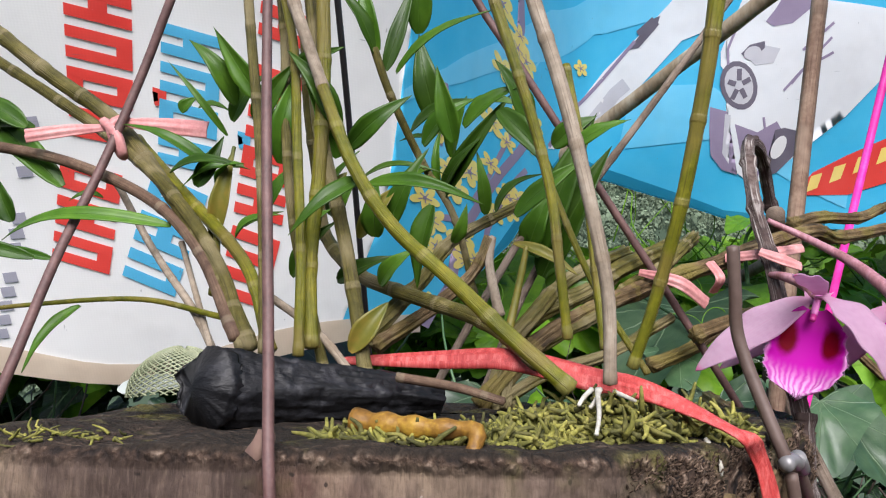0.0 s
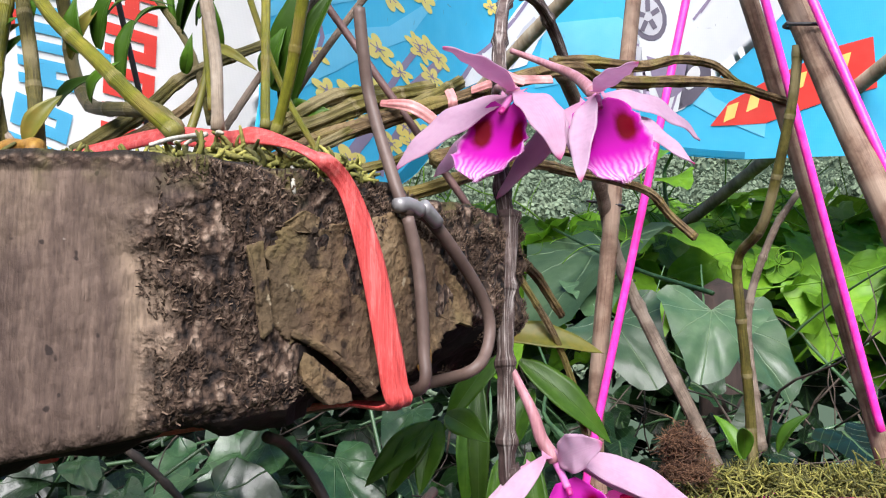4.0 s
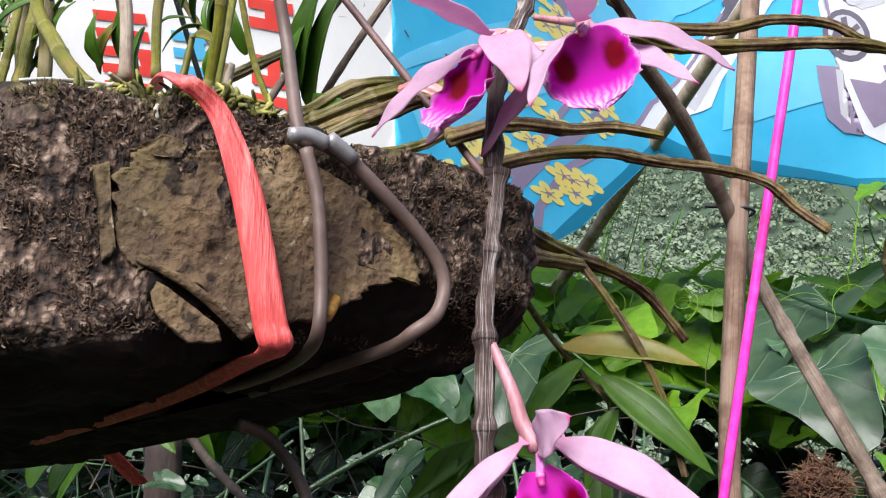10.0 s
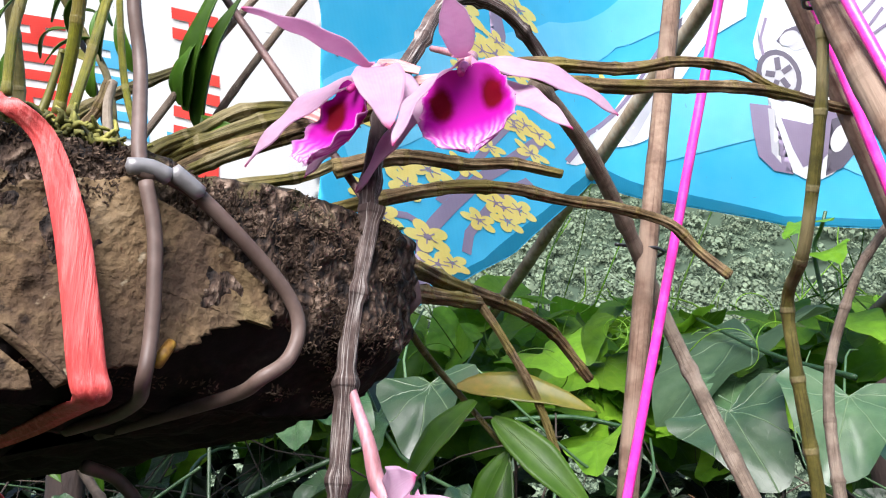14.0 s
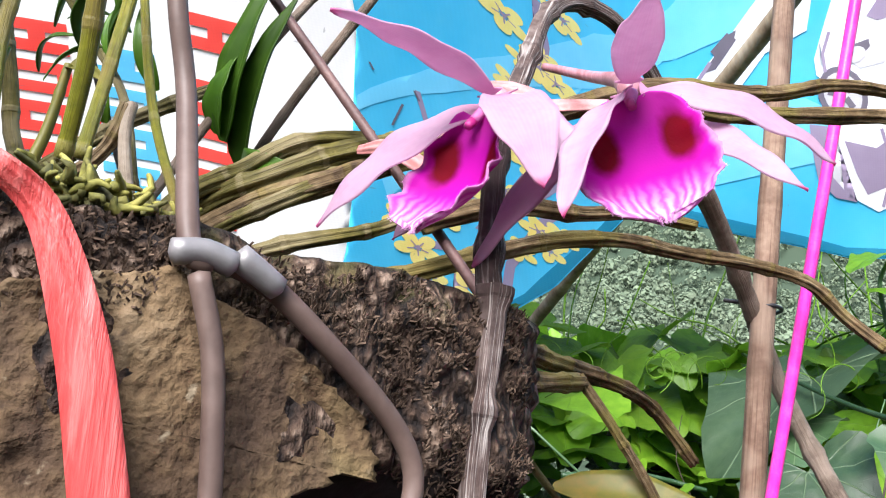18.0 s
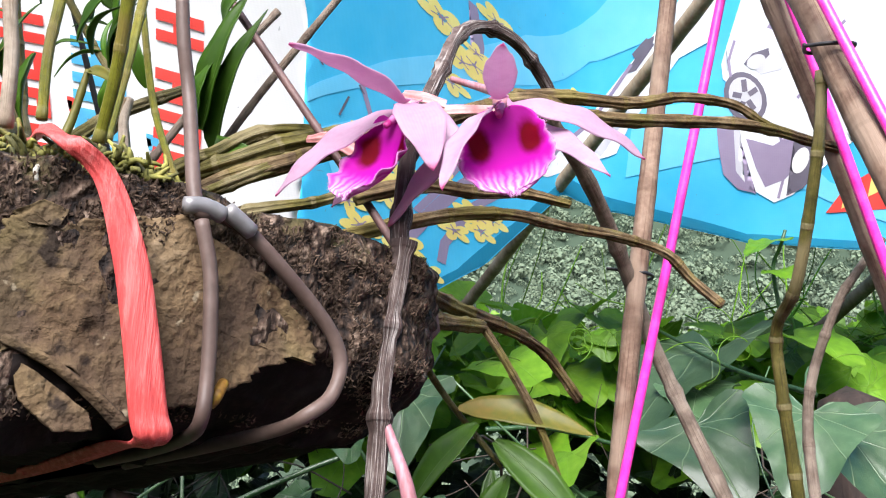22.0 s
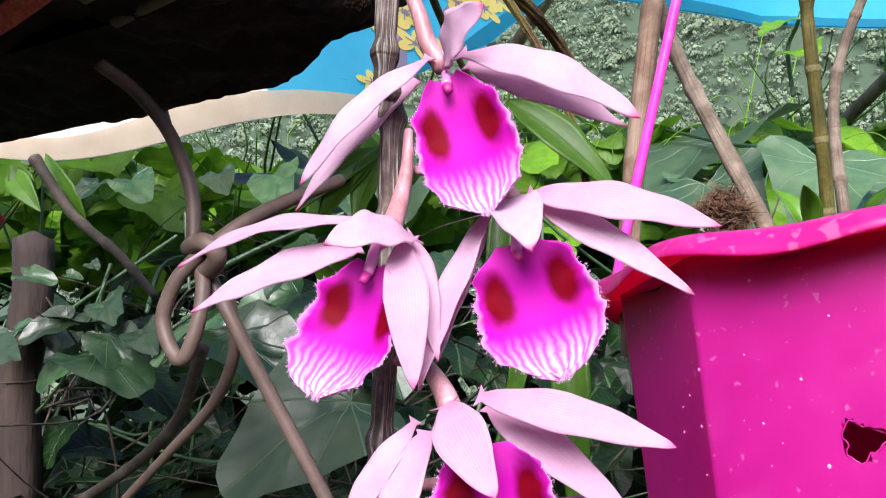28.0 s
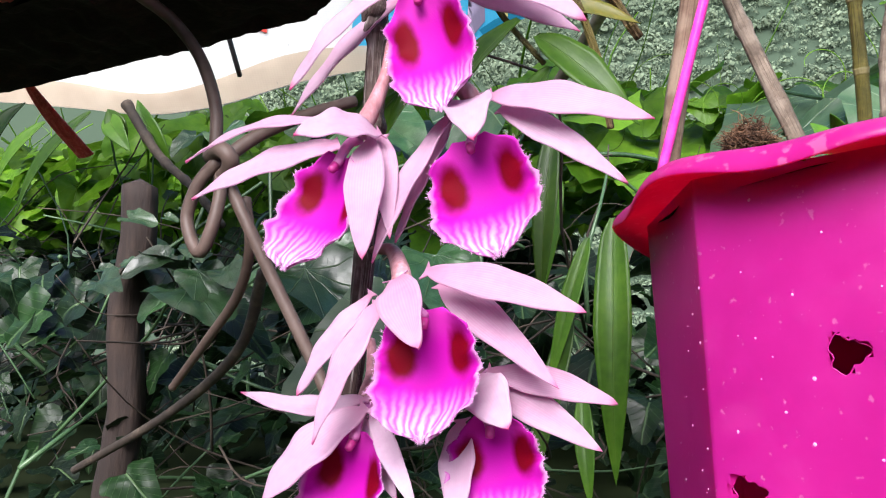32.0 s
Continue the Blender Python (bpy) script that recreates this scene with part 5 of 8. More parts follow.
pole("wire_binding", [(0.1495, 0.3905, 1.117), (0.157, 0.389, 1.1165), (0.1605, 0.396, 1.116), (0.155, 0.403, 1.116), (0.1485, 0.399, 1.1165), (0.1495, 0.3905, 1.1175), (0.142, 0.389, 1.119)], 0.0007, 0.0007, M["black_wire"], "rusty wire binding round a bamboo pole", "wire", sides=6)
pole("wire_binding", [(0.2125, 0.313, 1.172), (0.22, 0.309, 1.17), (0.2275, 0.313, 1.171), (0.2255, 0.321, 1.173), (0.215, 0.322, 1.174), (0.2125, 0.313, 1.1725)], 0.0007, 0.0007, M["black_wire"], "rusty wire binding round a slanting bamboo pole", "wire", sides=6)

# ------------------------------------------------------------------ flower pot
def ribbon(name, points, width, across, material, parent=None, label="", steps=6, curl=0.12, thick=0.0004, creases=3):
    """A flat strip along the points; across: the way its width runs at each point."""
    pts = spline(points, steps)
    acr = spline(across, steps)
    wid = spline([(w, 0, 0) for w in width], steps)
    m, verts, faces = 9, [], []
    for side in (0, 1):
        for i, (p, a, w) in enumerate(zip(pts, acr, wid)):
            t = (pts[min(i + 1, len(pts) - 1)] - pts[max(i - 1, 0)]).normalized()
            a = (a - t * a.dot(t)).normalized()
            n = t.cross(a)
            for j in range(m):
                u = j / (m - 1) * 2 - 1
                h = curl * w.x * (1 - u * u) + 0.08 * w.x * math.sin(creases * 3.1 * u + i * 0.13) * (0.6 + 0.4 * math.sin(i * 0.37))
                verts.append(p + a * (u * w.x * 0.5) + n * (h - thick * side))
    off = len(pts) * m
    for i in range(len(pts) - 1):
        for j in range(m - 1):
            a = i * m + j
            faces.append((a, a + m, a + m + 1, a + 1))
            faces.append((off + a, off + a + 1, off + a + m + 1, off + a + m))
        a, b = i * m, i * m + m - 1
        faces.append((a, off + a, off + a + m, a + m))
        faces.append((b, b + m, off + b + m, off + b))
    return mesh_object(name, verts, faces, material, parent, label)


# ------------------------------------------------------------------ pink pot with its orchid
POT_X, POT_Y, POT_R, POT_Z = 0.209, 0.359, 0.078, 0.989
# the pot hangs askew: its side towards the camera is higher
POT_TILT = Matrix.Translation((POT_X, POT_Y, POT_Z)) @ Vector((0, 0, 1)).rotation_difference(Vector((-0.02, 0.13, 1))).to_matrix().to_4x4() @ Matrix.Translation((-POT_X, -POT_Y, -POT_Z))


def flower_pot():
    pot = thing("flower_pot", "bright magenta plastic pot with a wavy flared rim and holes", "flower pot")
    n, rows = 384, 130
    depth = 0.165
    holes = [((0.1965, 0.3000, 0.9374), 0.0042), ((0.1734, 0.3000, 0.9026), 0.004)]

    def wall(a, v, inner):
        # eight soft facets, tapering down from the rim
        f = (a / (math.pi / 4)) % 1.0 - 0.5
        fac = math.cos(math.pi / 8) / math.cos(f * math.pi / 4) * 1.03
        r = POT_R * (0.87 - 0.2 * (1 - v)) * fac - (0.0018 if inner else 0)
        return Vector((POT_X + r * math.sin(a), POT_Y - r * math.cos(a), POT_Z - 0.003 - depth * (1 - v)))

    verts, faces = [], []
    for inner in (0, 1):
        for k in range(rows + 1):
            for i in range(n):
                verts.append(wall(2 * math.pi * i / n, k / rows, inner))
    base = n * (rows + 1)

    # ragged melted holes: nearby points are drawn onto the edge of the hole
    cut = set()
    for c, r in holes:
        for k, p in enumerate(verts):
            if p.y > POT_Y - 0.03:
                continue
            d = Vector((p.x - c[0], 0, p.z - c[2]))
            g = math.atan2(d.z, d.x)
            edge = r * (1 + 0.22 * math.sin(3 * g + 1) + 0.12 * math.sin(7 * g))
            if d.length < edge - 0.0007:
                cut.add(k)
            elif d.length < edge + 0.0007:
                q = d.normalized() * edge
                p.x, p.z = c[0] + q.x, c[2] + q.z
    for k in range(rows):
        for i in range(n):
            a, b = k * n + i, k * n + (i + 1) % n
            q = (a, b, b + n, a + n)
            if any(t in cut or base + t in cut for t in q):
                continue
            faces.append(q)
            faces.append(tuple(base + t for t in reversed(q)))
    faces.append(tuple(reversed(range(n))))
    body = mesh_object("body", verts, faces, M["pot"], pot)
    for c, r in holes:
        ring = []
        for k in range(25):
            g = 2 * math.pi * k / 24
            e = r * (1 + 0.22 * math.sin(3 * g + 1) + 0.12 * math.sin(7 * g))
            x, z = c[0] + e * math.cos(g), c[2] + e * math.sin(g)
            v = 1 - (POT_Z - 0.003 - z) / depth
            rr = POT_R * (0.87 - 0.2 * (1 - v)) * 0.96
            ring.append((x, POT_Y - math.sqrt(max(1e-6, rr * rr - (x - POT_X) ** 2)), z))
        tube("hole_rim", ring, 0.00022, 0.00022, M["pot"], pot, "melted rim of a hole", sides=6)
    # flared wavy rim
    verts, faces, m = [], [], 15
    for i in range(n):
        a = 2 * math.pi * i / n
        wave = math.cos(8 * a)
        prof = [(0.79, -0.0018), (0.86, -0.002), (0.91, -0.0026), (0.95, -0.0034), (0.985, -0.0048), (1.006, -0.0064), (1.014, -0.0068), (1.0175, -0.0062), (1.014, -0.0046),
                (1.0, -0.0026), (0.975, -0.0006), (0.945, 0.0006), (0.91, 0.001), (0.86, 0.0004), (0.785, -0.0006)]
        for q, z in prof:
            k = (q - 0.85) / 0.15
            r = POT_R * (q + 0.02 * wave * k)
            verts.append((POT_X + r * math.sin(a), POT_Y - r * math.cos(a), POT_Z + z + 0.0016 * wave * k))
    for i in range(n):
        for j in range(m - 1):
            a, b = i * m + j, ((i + 1) % n) * m + j
            faces.append((a, b, b + 1, a + 1))
    mesh_object("rim", verts, faces, M["pot_rim"], pot)
    pot.matrix_basis = POT_TILT
    rng = random.Random(8)
    pieces = []
    for k in range(150):
        a, v = rng.uniform(-1.5, 1.5), rng.uniform(0.1, 0.97)
        p = wall(a, v, 0)
        s = rng.uniform(0.00015, 0.0006)
        t = Vector((math.cos(a), math.sin(a), 0))
        o = Vector((math.sin(a), -math.cos(a), 0)) * 0.0003
        u = Vector((0, 0, 1))
        ring = [p + o * 0.2 + (t * math.cos(g) + u * math.sin(g) * rng.uniform(0.7, 1.3)) * s for g in [q * math.pi / 3 for q in range(6)]]
        pieces.append(([p + o] + ring, [(0, 1 + q, 1 + (q + 1) % 6) for q in range(6)]))
    v, f = merge(pieces)
    tagged(mesh_object("water_spots", v, f, M["drop"], pot), "pale dried specks", kind="stuff")
    return pot


pot = flower_pot()


def strand_stuff(name, centers, count, size, radius, material, label, category, seed, lift=0.5, parent=None):
    """Many short bent strands, as of moss or fibre, round the centres (point, radius x, y, z)."""
    rng = random.Random(seed)
    pieces = []
    for k in range(count):
        c, rx, ry, rz = rng.choice(centers)
        a, q = rng.uniform(0, 6.28), rng.random() ** 0.5
        p = Vector(c) + Vector((rx * q * math.cos(a), ry * q * math.sin(a), rz * rng.random() * (1 - 0.6 * q)))
        d = Vector((rng.gauss(0, 1), rng.gauss(0, 1), rng.gauss(lift, 0.6))).normalized()
        e = Vector((rng.gauss(0, 1), rng.gauss(0, 1), rng.gauss(0, 0.6))).normalized()
        L = size * rng.uniform(0.5, 1.3)
        v, f = tube_data([p, p + d * L * 0.5, p + d * L * 0.8 + e * L * 0.35], radius, radius * 0.4, sides=4, step=L / 4)
        pieces.append((v, f))
    v, f = merge(pieces)
    ob = mesh_object(name, v, f, material, parent)
    return tagged(ob, label, category, kind="stuff")


def soil_disc():
    verts, faces, n, rings = [], [], 64, 10
    for r in range(rings + 1):
        for i in range(n):
            a = 2 * math.pi * i / n
            q = POT_R * 0.84 * r / rings
            verts.append((POT_X + q * math.sin(a), POT_Y - q * math.cos(a), POT_Z - 0.006 + 0.004 * noise.noise((q * 60 * math.sin(a), q * 60 * math.cos(a), 1))))
    for r in range(rings):
        for i in range(n):
            a, b = r * n + i, r * n + (i + 1) % n
            faces.append((a, b, b + n, a + n))
    verts = [POT_TILT @ Vector(v) for v in verts]
    return tagged(mesh_object("potting_mix", verts, faces, M["soil"]), "dark mossy potting mix in the pot", "soil")


soil_disc()
pot_moss = strand_stuff("pot_moss", [((POT_X + 0.01, POT_Y - 0.01, POT_Z - 0.004), 0.055, 0.055, 0.008), ((POT_X - 0.004, POT_Y + 0.012, POT_Z + 0.001), 0.03, 0.03, 0.012), ((POT_X + 0.03, POT_Y - 0.02, POT_Z), 0.03, 0.03, 0.012)], 2600, 0.007, 0.0005, M["moss"], "yellow-green moss on the potting mix", "moss", 3)
pot_moss.matrix_basis = POT_TILT
strand_stuff("fibre_ball", [((0.1737, 0.3520, 0.9960), 0.0095, 0.0095, 0.013), ((0.1725, 0.3520, 1.0060), 0.0075, 0.0075, 0.014)], 2400, 0.0055, 0.00022, M["fern"], "clump of rust-brown fern fibre", "fibre", 4, lift=0.2)

potted = thing("potted_orchid", "bare jointed orchid canes rising from a magenta pot", "orchid")
tube("cane", [(0.218, 0.318, 1.165), (0.2155, 0.325, 1.14), (0.208, 0.341, 1.1), *[(0.2029, 0.3620, 1.0875), (0.2034, 0.3660, 1.0664), (0.2065, 0.3720, 1.0306), (0.2075, 0.3750, 1.0122)], (0.2085, 0.378, 0.985)], 0.0019, 0.0024, M["cane_ol"], potted, nodes=0.024, swell=0.22)
tube("cane", [(0.2497, 0.4000, 1.1296), (0.2389, 0.4000, 1.1154), (0.2305, 0.4000, 1.1025), (0.2196, 0.4020, 1.0750), (0.2157, 0.4000, 1.0515), (0.2156, 0.3920, 1.0192), (0.2160, 0.3900, 1.0023)], 0.0016, 0.0024, M["stick"], potted, nodes=0.022, swell=0.22)
for q in ([(0.1983, 0.3600, 1.0028), (0.1991, 0.3650, 1.0136), (0.1904, 0.3700, 1.0201)], [(0.1992, 0.3600, 1.0028), (0.1993, 0.3500, 1.0107), (0.1957, 0.3450, 1.0168)], [(0.2168, 0.3700, 1.0039), (0.2204, 0.3700, 1.0155), (0.2295, 0.3650, 1.0207)]):
    blade("leaf", q[0], q[2], 0.007, (0, -0.5, 1), M["leaf"], potted, bend=0.12, fold=0.5)

# ------------------------------------------------------------------ the hanging, flowering orchid
flowering = thing("flowering_orchid", "flowering orchid with a hanging bare stem and pink and magenta blooms", "orchid")
STEM_TOP = [(0.1302, 0.3350, 1.1648), (0.1248, 0.3250, 1.1759), (0.1179, 0.3100, 1.1830), (0.1093, 0.2950, 1.1819), (0.1044, 0.2800, 1.1704), (0.1022, 0.2680, 1.1526), (0.1013, 0.2560, 1.1370), (0.1006, 0.2450, 1.1188), (0.1015, 0.2375, 1.0949), (0.1025, 0.2362, 1.0875)]
tube("arched_stem", STEM_TOP, 0.0022, 0.0023, M["stem"], flowering, sides=24, nodes=0.022, swell=0.35, ridges=5, ridge=0.11, wobble=0.0004)
STEM_LOW = [(0.1025, 0.2360, 1.0894), (0.1019, 0.2330, 1.0727), (0.1012, 0.2310, 1.0557), (0.1015, 0.2300, 1.0371), (0.1009, 0.2290, 1.0158)] + [(0.1025, 0.2290, 1.0187), (0.1020, 0.2290, 1.0014), (0.1015, 0.2290, 0.9725), (0.1005, 0.2290, 0.9469), (0.0989, 0.2290, 0.9211)]
tube("hanging_stem", STEM_LOW, 0.0023, 0.0022, M["stem"], flowering, "grey papery hanging stem", sides=24, nodes=0.021, swell=0.35, ridges=5, ridge=0.11, wobble=0.0005, step=0.0012)


def lip_shape(throat, tip, width, facing, cup, parent, seed):
    """The broad cupped lip, with a downy uneven margin."""
    rng = random.Random(seed)
    throat, tip, facing = Vector(throat), Vector(tip), Vector(facing)
    along = tip - throat
    L, t = along.length, along.normalized()
    n = (facing - t * facing.dot(t)).normalized()
    s = t.cross(n)
    nu, nv = 36, 30
    top, uvs = [], []
    ph = rng.uniform(0, 6)
    for i in range(nv + 1):
        k = i / nv
        if k < 0.3:
            prof = 0.3 + 0.6 * math.sin(math.pi * 0.5 * k / 0.3)
        elif k < 0.56:
            prof = 0.9 + 0.1 * math.sin(math.pi * 0.5 * (k - 0.3) / 0.26)
        else:
            prof = max(0.0, 1 - ((k - 0.56) / 0.44) ** 2.1) ** 0.5
        prof = max(prof, 0.12)
        for j in range(nu + 1):
            a = j / nu * 2 - 1
            edge = abs(a) ** 3
            frill = 1 + 0.035 * edge * math.sin(k * 40 + ph + a * 3) + 0.03 * edge * rng.uniform(-1, 1)
            x = a * width * 0.5 * prof * frill
            # cupped across, arching down its length, with a small lift at the end
            y = cup * width * (0.55 * a * a * prof - 0.5 * math.sin(math.pi * min(1, k * 1.05)) + 0.10 * edge * math.sin(k * 26 + ph)) + 0.05 * width * max(0, k - 0.8) * 5 * (0.4 + 0.3 * math.sin(a * 9 + ph))
            q = k * L * (1 + 0.02 * math.sin(a * 14 + ph) * k) 
            top.append(throat + t * q + s * x + n * y)
            uvs.append((0.5 + 0.5 * a * prof ** 0.4, k))
    m = nu + 1
    verts = top + [p - n * 0.0004 for p in top]
    off, faces = len(top), []
    for i in range(nv):
        for j in range(nu):
            a = i * m + j
            faces.append((a, a + 1, a + m + 1, a + m))
            faces.append((off + a, off + a + m, off + a + m + 1, off + a + 1))
        a, b = i * m, i * m + nu
        faces.append((a, a + m, off + a + m, off + a))
        faces.append((b + m, b, off + b, off + b + m))
    # short downy hairs on the margin
    rim = [i * m for i in range(4, nv)] + [i * m + nu for i in range(4, nv)] + [nv * m + j for j in range(nu + 1)]
    ctr = throat + along * 0.5
    uv2 = uvs + uvs
    for r in rim:
        for h in range(10):
            p = top[r] + s * rng.uniform(-1, 1) * width * 0.012 + t * rng.uniform(-1, 1) * L * 0.012
            d = ((p - ctr).normalized() + n * rng.uniform(-0.5, 0.7) + s * rng.uniform(-0.4, 0.4)).normalized()
            g = d.orthogonal().normalized() * 0.00003
            e = len(verts)
            verts += [p - g, p + g, p + d * rng.uniform(0.0002, 0.0006)]
            uv2 += [(1.0, 0.97), (1.0, 0.97), (1.0, 0.97)]
            faces.append((e, e + 1, e + 2))
    return mesh_object("lip", verts, faces, M["lip"], parent, "magenta lip with two maroon eyes", uvs=uv2)


def flower(column, pedicel, petals, lip, seed):
    """column: where the parts meet; petals: (base, tip, width, facing, bend, name); lip: throat, tip, width, facing, cup."""
    c = Vector(column)
    v, f = tube_data(pedicel, 0.0009, 0.0021, sides=12)
    stalk = mesh_object("flower", v, f, M["pedicel"], flowering, "pale pink orchid bloom with a magenta lip")
    for k, (base, tip, width, facing, bend, name) in enumerate(petals):
        blade(name, base, tip, width * (0.9 if name == "sepal" else 0.88), facing, M["petal"], stalk, bend=bend, fold=0.16, nu=10, nv=30, ripple=0.04, seed=seed * 9 + k, shape=0.4 if name == "sepal" and (k or seed < 3) else 0.48, blunt=0.7, point=0.7 if name == "sepal" and (k or seed < 3) else 0.54, root=0.3, thick=0.00035)
    t = (Vector(lip[1]) - Vector(lip[0])).normalized()
    face = Vector(lip[3]).normalized()
    tube("column", [c - face * 0.001, c + t * 0.002 + face * 0.0012, Vector(lip[0]) + t * 0.0016 + face * 0.001], 0.0011, 0.001, M["white_col"], stalk)
    q = Vector(lip[0]) + t * 0.002 + face * 0.0012
    tube("anther_cap", [q, q + t * 0.0016 + face * 0.0004], 0.0009, 0.0008, M["throat"], stalk)
    lip_shape(*lip, stalk, seed)
    return stalk


flower((0.1055, 0.2290, 1.1222), [(0.1000, 0.2520, 1.1300), (0.1010, 0.2440, 1.1290), (0.1040, 0.2360, 1.1262), (0.1055, 0.2300, 1.1226)],
       [((0.1050, 0.2270, 1.1225), (0.0873, 0.1980, 1.1251), 0.0085, (-0.25, -0.5, 1), 0.04, "sepal"),
        ((0.1035, 0.2290, 1.1215), (0.0711, 0.2283, 1.1011), 0.0118, (-0.2, -1, 0.6), 0.07, "petal"),
        ((0.1058, 0.2270, 1.1222), (0.1167, 0.2141, 1.0994), 0.0140, (0.35, -1, 0.5), 0.14, "petal"),
        ((0.1070, 0.2290, 1.1222), (0.1215, 0.2240, 1.1010), 0.0095, (0.6, -0.8, 0.6), 0.12, "sepal"),
        ((0.0990, 0.2370, 1.1150), (0.0812, 0.2407, 1.1014), 0.0085, (-0.3, -1, 0.2), 0.03, "sepal")],
       ((0.1032, 0.2262, 1.1180), (0.0945, 0.2185, 1.0953), 0.0200, (-0.45, -1.0, 0.3), 0.42), 1)
flower((0.1283, 0.2300, 1.1212), [(0.1057, 0.2680, 1.1494), (0.1172, 0.2620, 1.1421), (0.1245, 0.2480, 1.1330), (0.1280, 0.2320, 1.1225)],
       [((0.1285, 0.2270, 1.1212), (0.1350, 0.1985, 1.1193), 0.0088, (0.05, -0.25, 1), 0.03, "sepal"),
        ((0.1300, 0.2300, 1.1212), (0.1614, 0.2496, 1.1120), 0.0112, (0.1, -1, 0.7), 0.08, "petal"),
        ((0.1315, 0.2390, 1.1195), (0.1540, 0.2275, 1.0998), 0.0090, (0.3, -1, 0.6), 0.05, "sepal"),
        ((0.1272, 0.2290, 1.1205), (0.1208, 0.2063, 1.0915), 0.0088, (-0.5, -1, 0.3), 0.07, "petal"),
        ((0.1262, 0.2320, 1.1195), (0.0996, 0.2339, 1.0930), 0.0102, (-0.3, -1, 0.4), 0.05, "sepal")],
       ((0.1281, 0.2285, 1.1190), (0.1338, 0.2190, 1.0940), 0.0220, (0.05, -1.0, 0.3), 0.3), 2)
flower((0.1136, 0.2280, 1.0203), [(0.1006, 0.2305, 1.0492), (0.1043, 0.2295, 1.0411), (0.1079, 0.2285, 1.0331), (0.1100, 0.2282, 1.0262)] + [(0.1134, 0.2278, 1.0210)],
       [((0.1141, 0.2260, 1.0212), (0.1243, 0.2140, 1.0269), 0.0112, (0.0, -1, 0.25), 0.1, "sepal"),
        ((0.1112, 0.2260, 1.0226), (0.0885, 0.2170, 0.9967), 0.0074, (-0.3, -1, 0.3), 0.08, "petal"),
        ((0.1072, 0.2300, 1.0198), (0.0842, 0.2240, 0.9931), 0.0066, (-0.3, -1, 0.3), 0.04, "sepal"),
        ((0.1169, 0.2260, 1.0227), (0.1506, 0.2220, 1.0066), 0.0098, (0.3, -1, 0.5), 0.09, "petal"),
        ((0.1176, 0.2300, 1.0223), (0.1479, 0.2280, 1.0067), 0.0085, (0.3, -1, 0.2), 0.05, "sepal")],
       ((0.1152, 0.2220, 1.0164), (0.1250, 0.2150, 0.9897), 0.0185, (0.05, -1.0, 0.12), 0.42), 3)
flower((0.1047, 0.2180, 0.9858), [(0.1061, 0.2280, 1.0089), (0.1068, 0.2250, 1.0003), (0.1067, 0.2200, 0.9918), (0.1065, 0.2160, 0.9870)],
       [((0.1109, 0.2170, 0.9860), (0.0996, 0.2030, 0.9832), 0.0105, (0.0, -1, 0.55), 0.12, "sepal"),
        ((0.1021, 0.2190, 0.9892), (0.0671, 0.2110, 0.9812), 0.0072, (-0.1, -0.7, 1), 0.1, "petal"),
        ((0.0996, 0.2200, 0.9852), (0.0720, 0.2080, 0.9726), 0.0082, (-0.2, -1, 0.5), 0.05, "sepal"),
        ((0.1085, 0.2170, 0.9856), (0.1151, 0.2040, 0.9598), 0.0088, (0.3, -1, 0.2), 0.08, "petal"),
        ((0.1092, 0.2200, 0.9865), (0.1174, 0.2100, 0.9642), 0.0062, (0.5, -1, 0.2), 0.05, "sepal")],
       ((0.1050, 0.2130, 0.9807), (0.0981, 0.2050, 0.9584), 0.0187, (-0.15, -1.0, 0.15), 0.4), 4)
flower((0.1276, 0.2260, 0.9903), [(0.1074, 0.2280, 1.0009), (0.1163, 0.2220, 0.9981), (0.1244, 0.2240, 0.9965), (0.1277, 0.2260, 0.9925)],
       [((0.1263, 0.2250, 0.9939), (0.1331, 0.2110, 0.9823), 0.0108, (0.1, -1, 0.6), 0.14, "sepal"),
        ((0.1299, 0.2250, 0.9943), (0.1634, 0.2220, 0.9868), 0.0088, (0.2, -1, 0.5), 0.06, "petal"),
        ((0.1322, 0.2270, 0.9924), (0.1587, 0.2230, 0.9754), 0.0068, (0.2, -1, 0.4), 0.05, "sepal"),
        ((0.1231, 0.2240, 0.9916), (0.1143, 0.2090, 0.9596), 0.0066, (-0.4, -1, 0.1), 0.04, "petal"),
        ((0.1218, 0.2270, 0.9907), (0.1155, 0.2160, 0.9641), 0.006, (-0.5, -1, 0.1), 0.02, "sepal")],
       ((0.1282, 0.2210, 0.9848), (0.1375, 0.2140, 0.9618), 0.0215, (0.1, -1.0, 0.15), 0.4), 5)
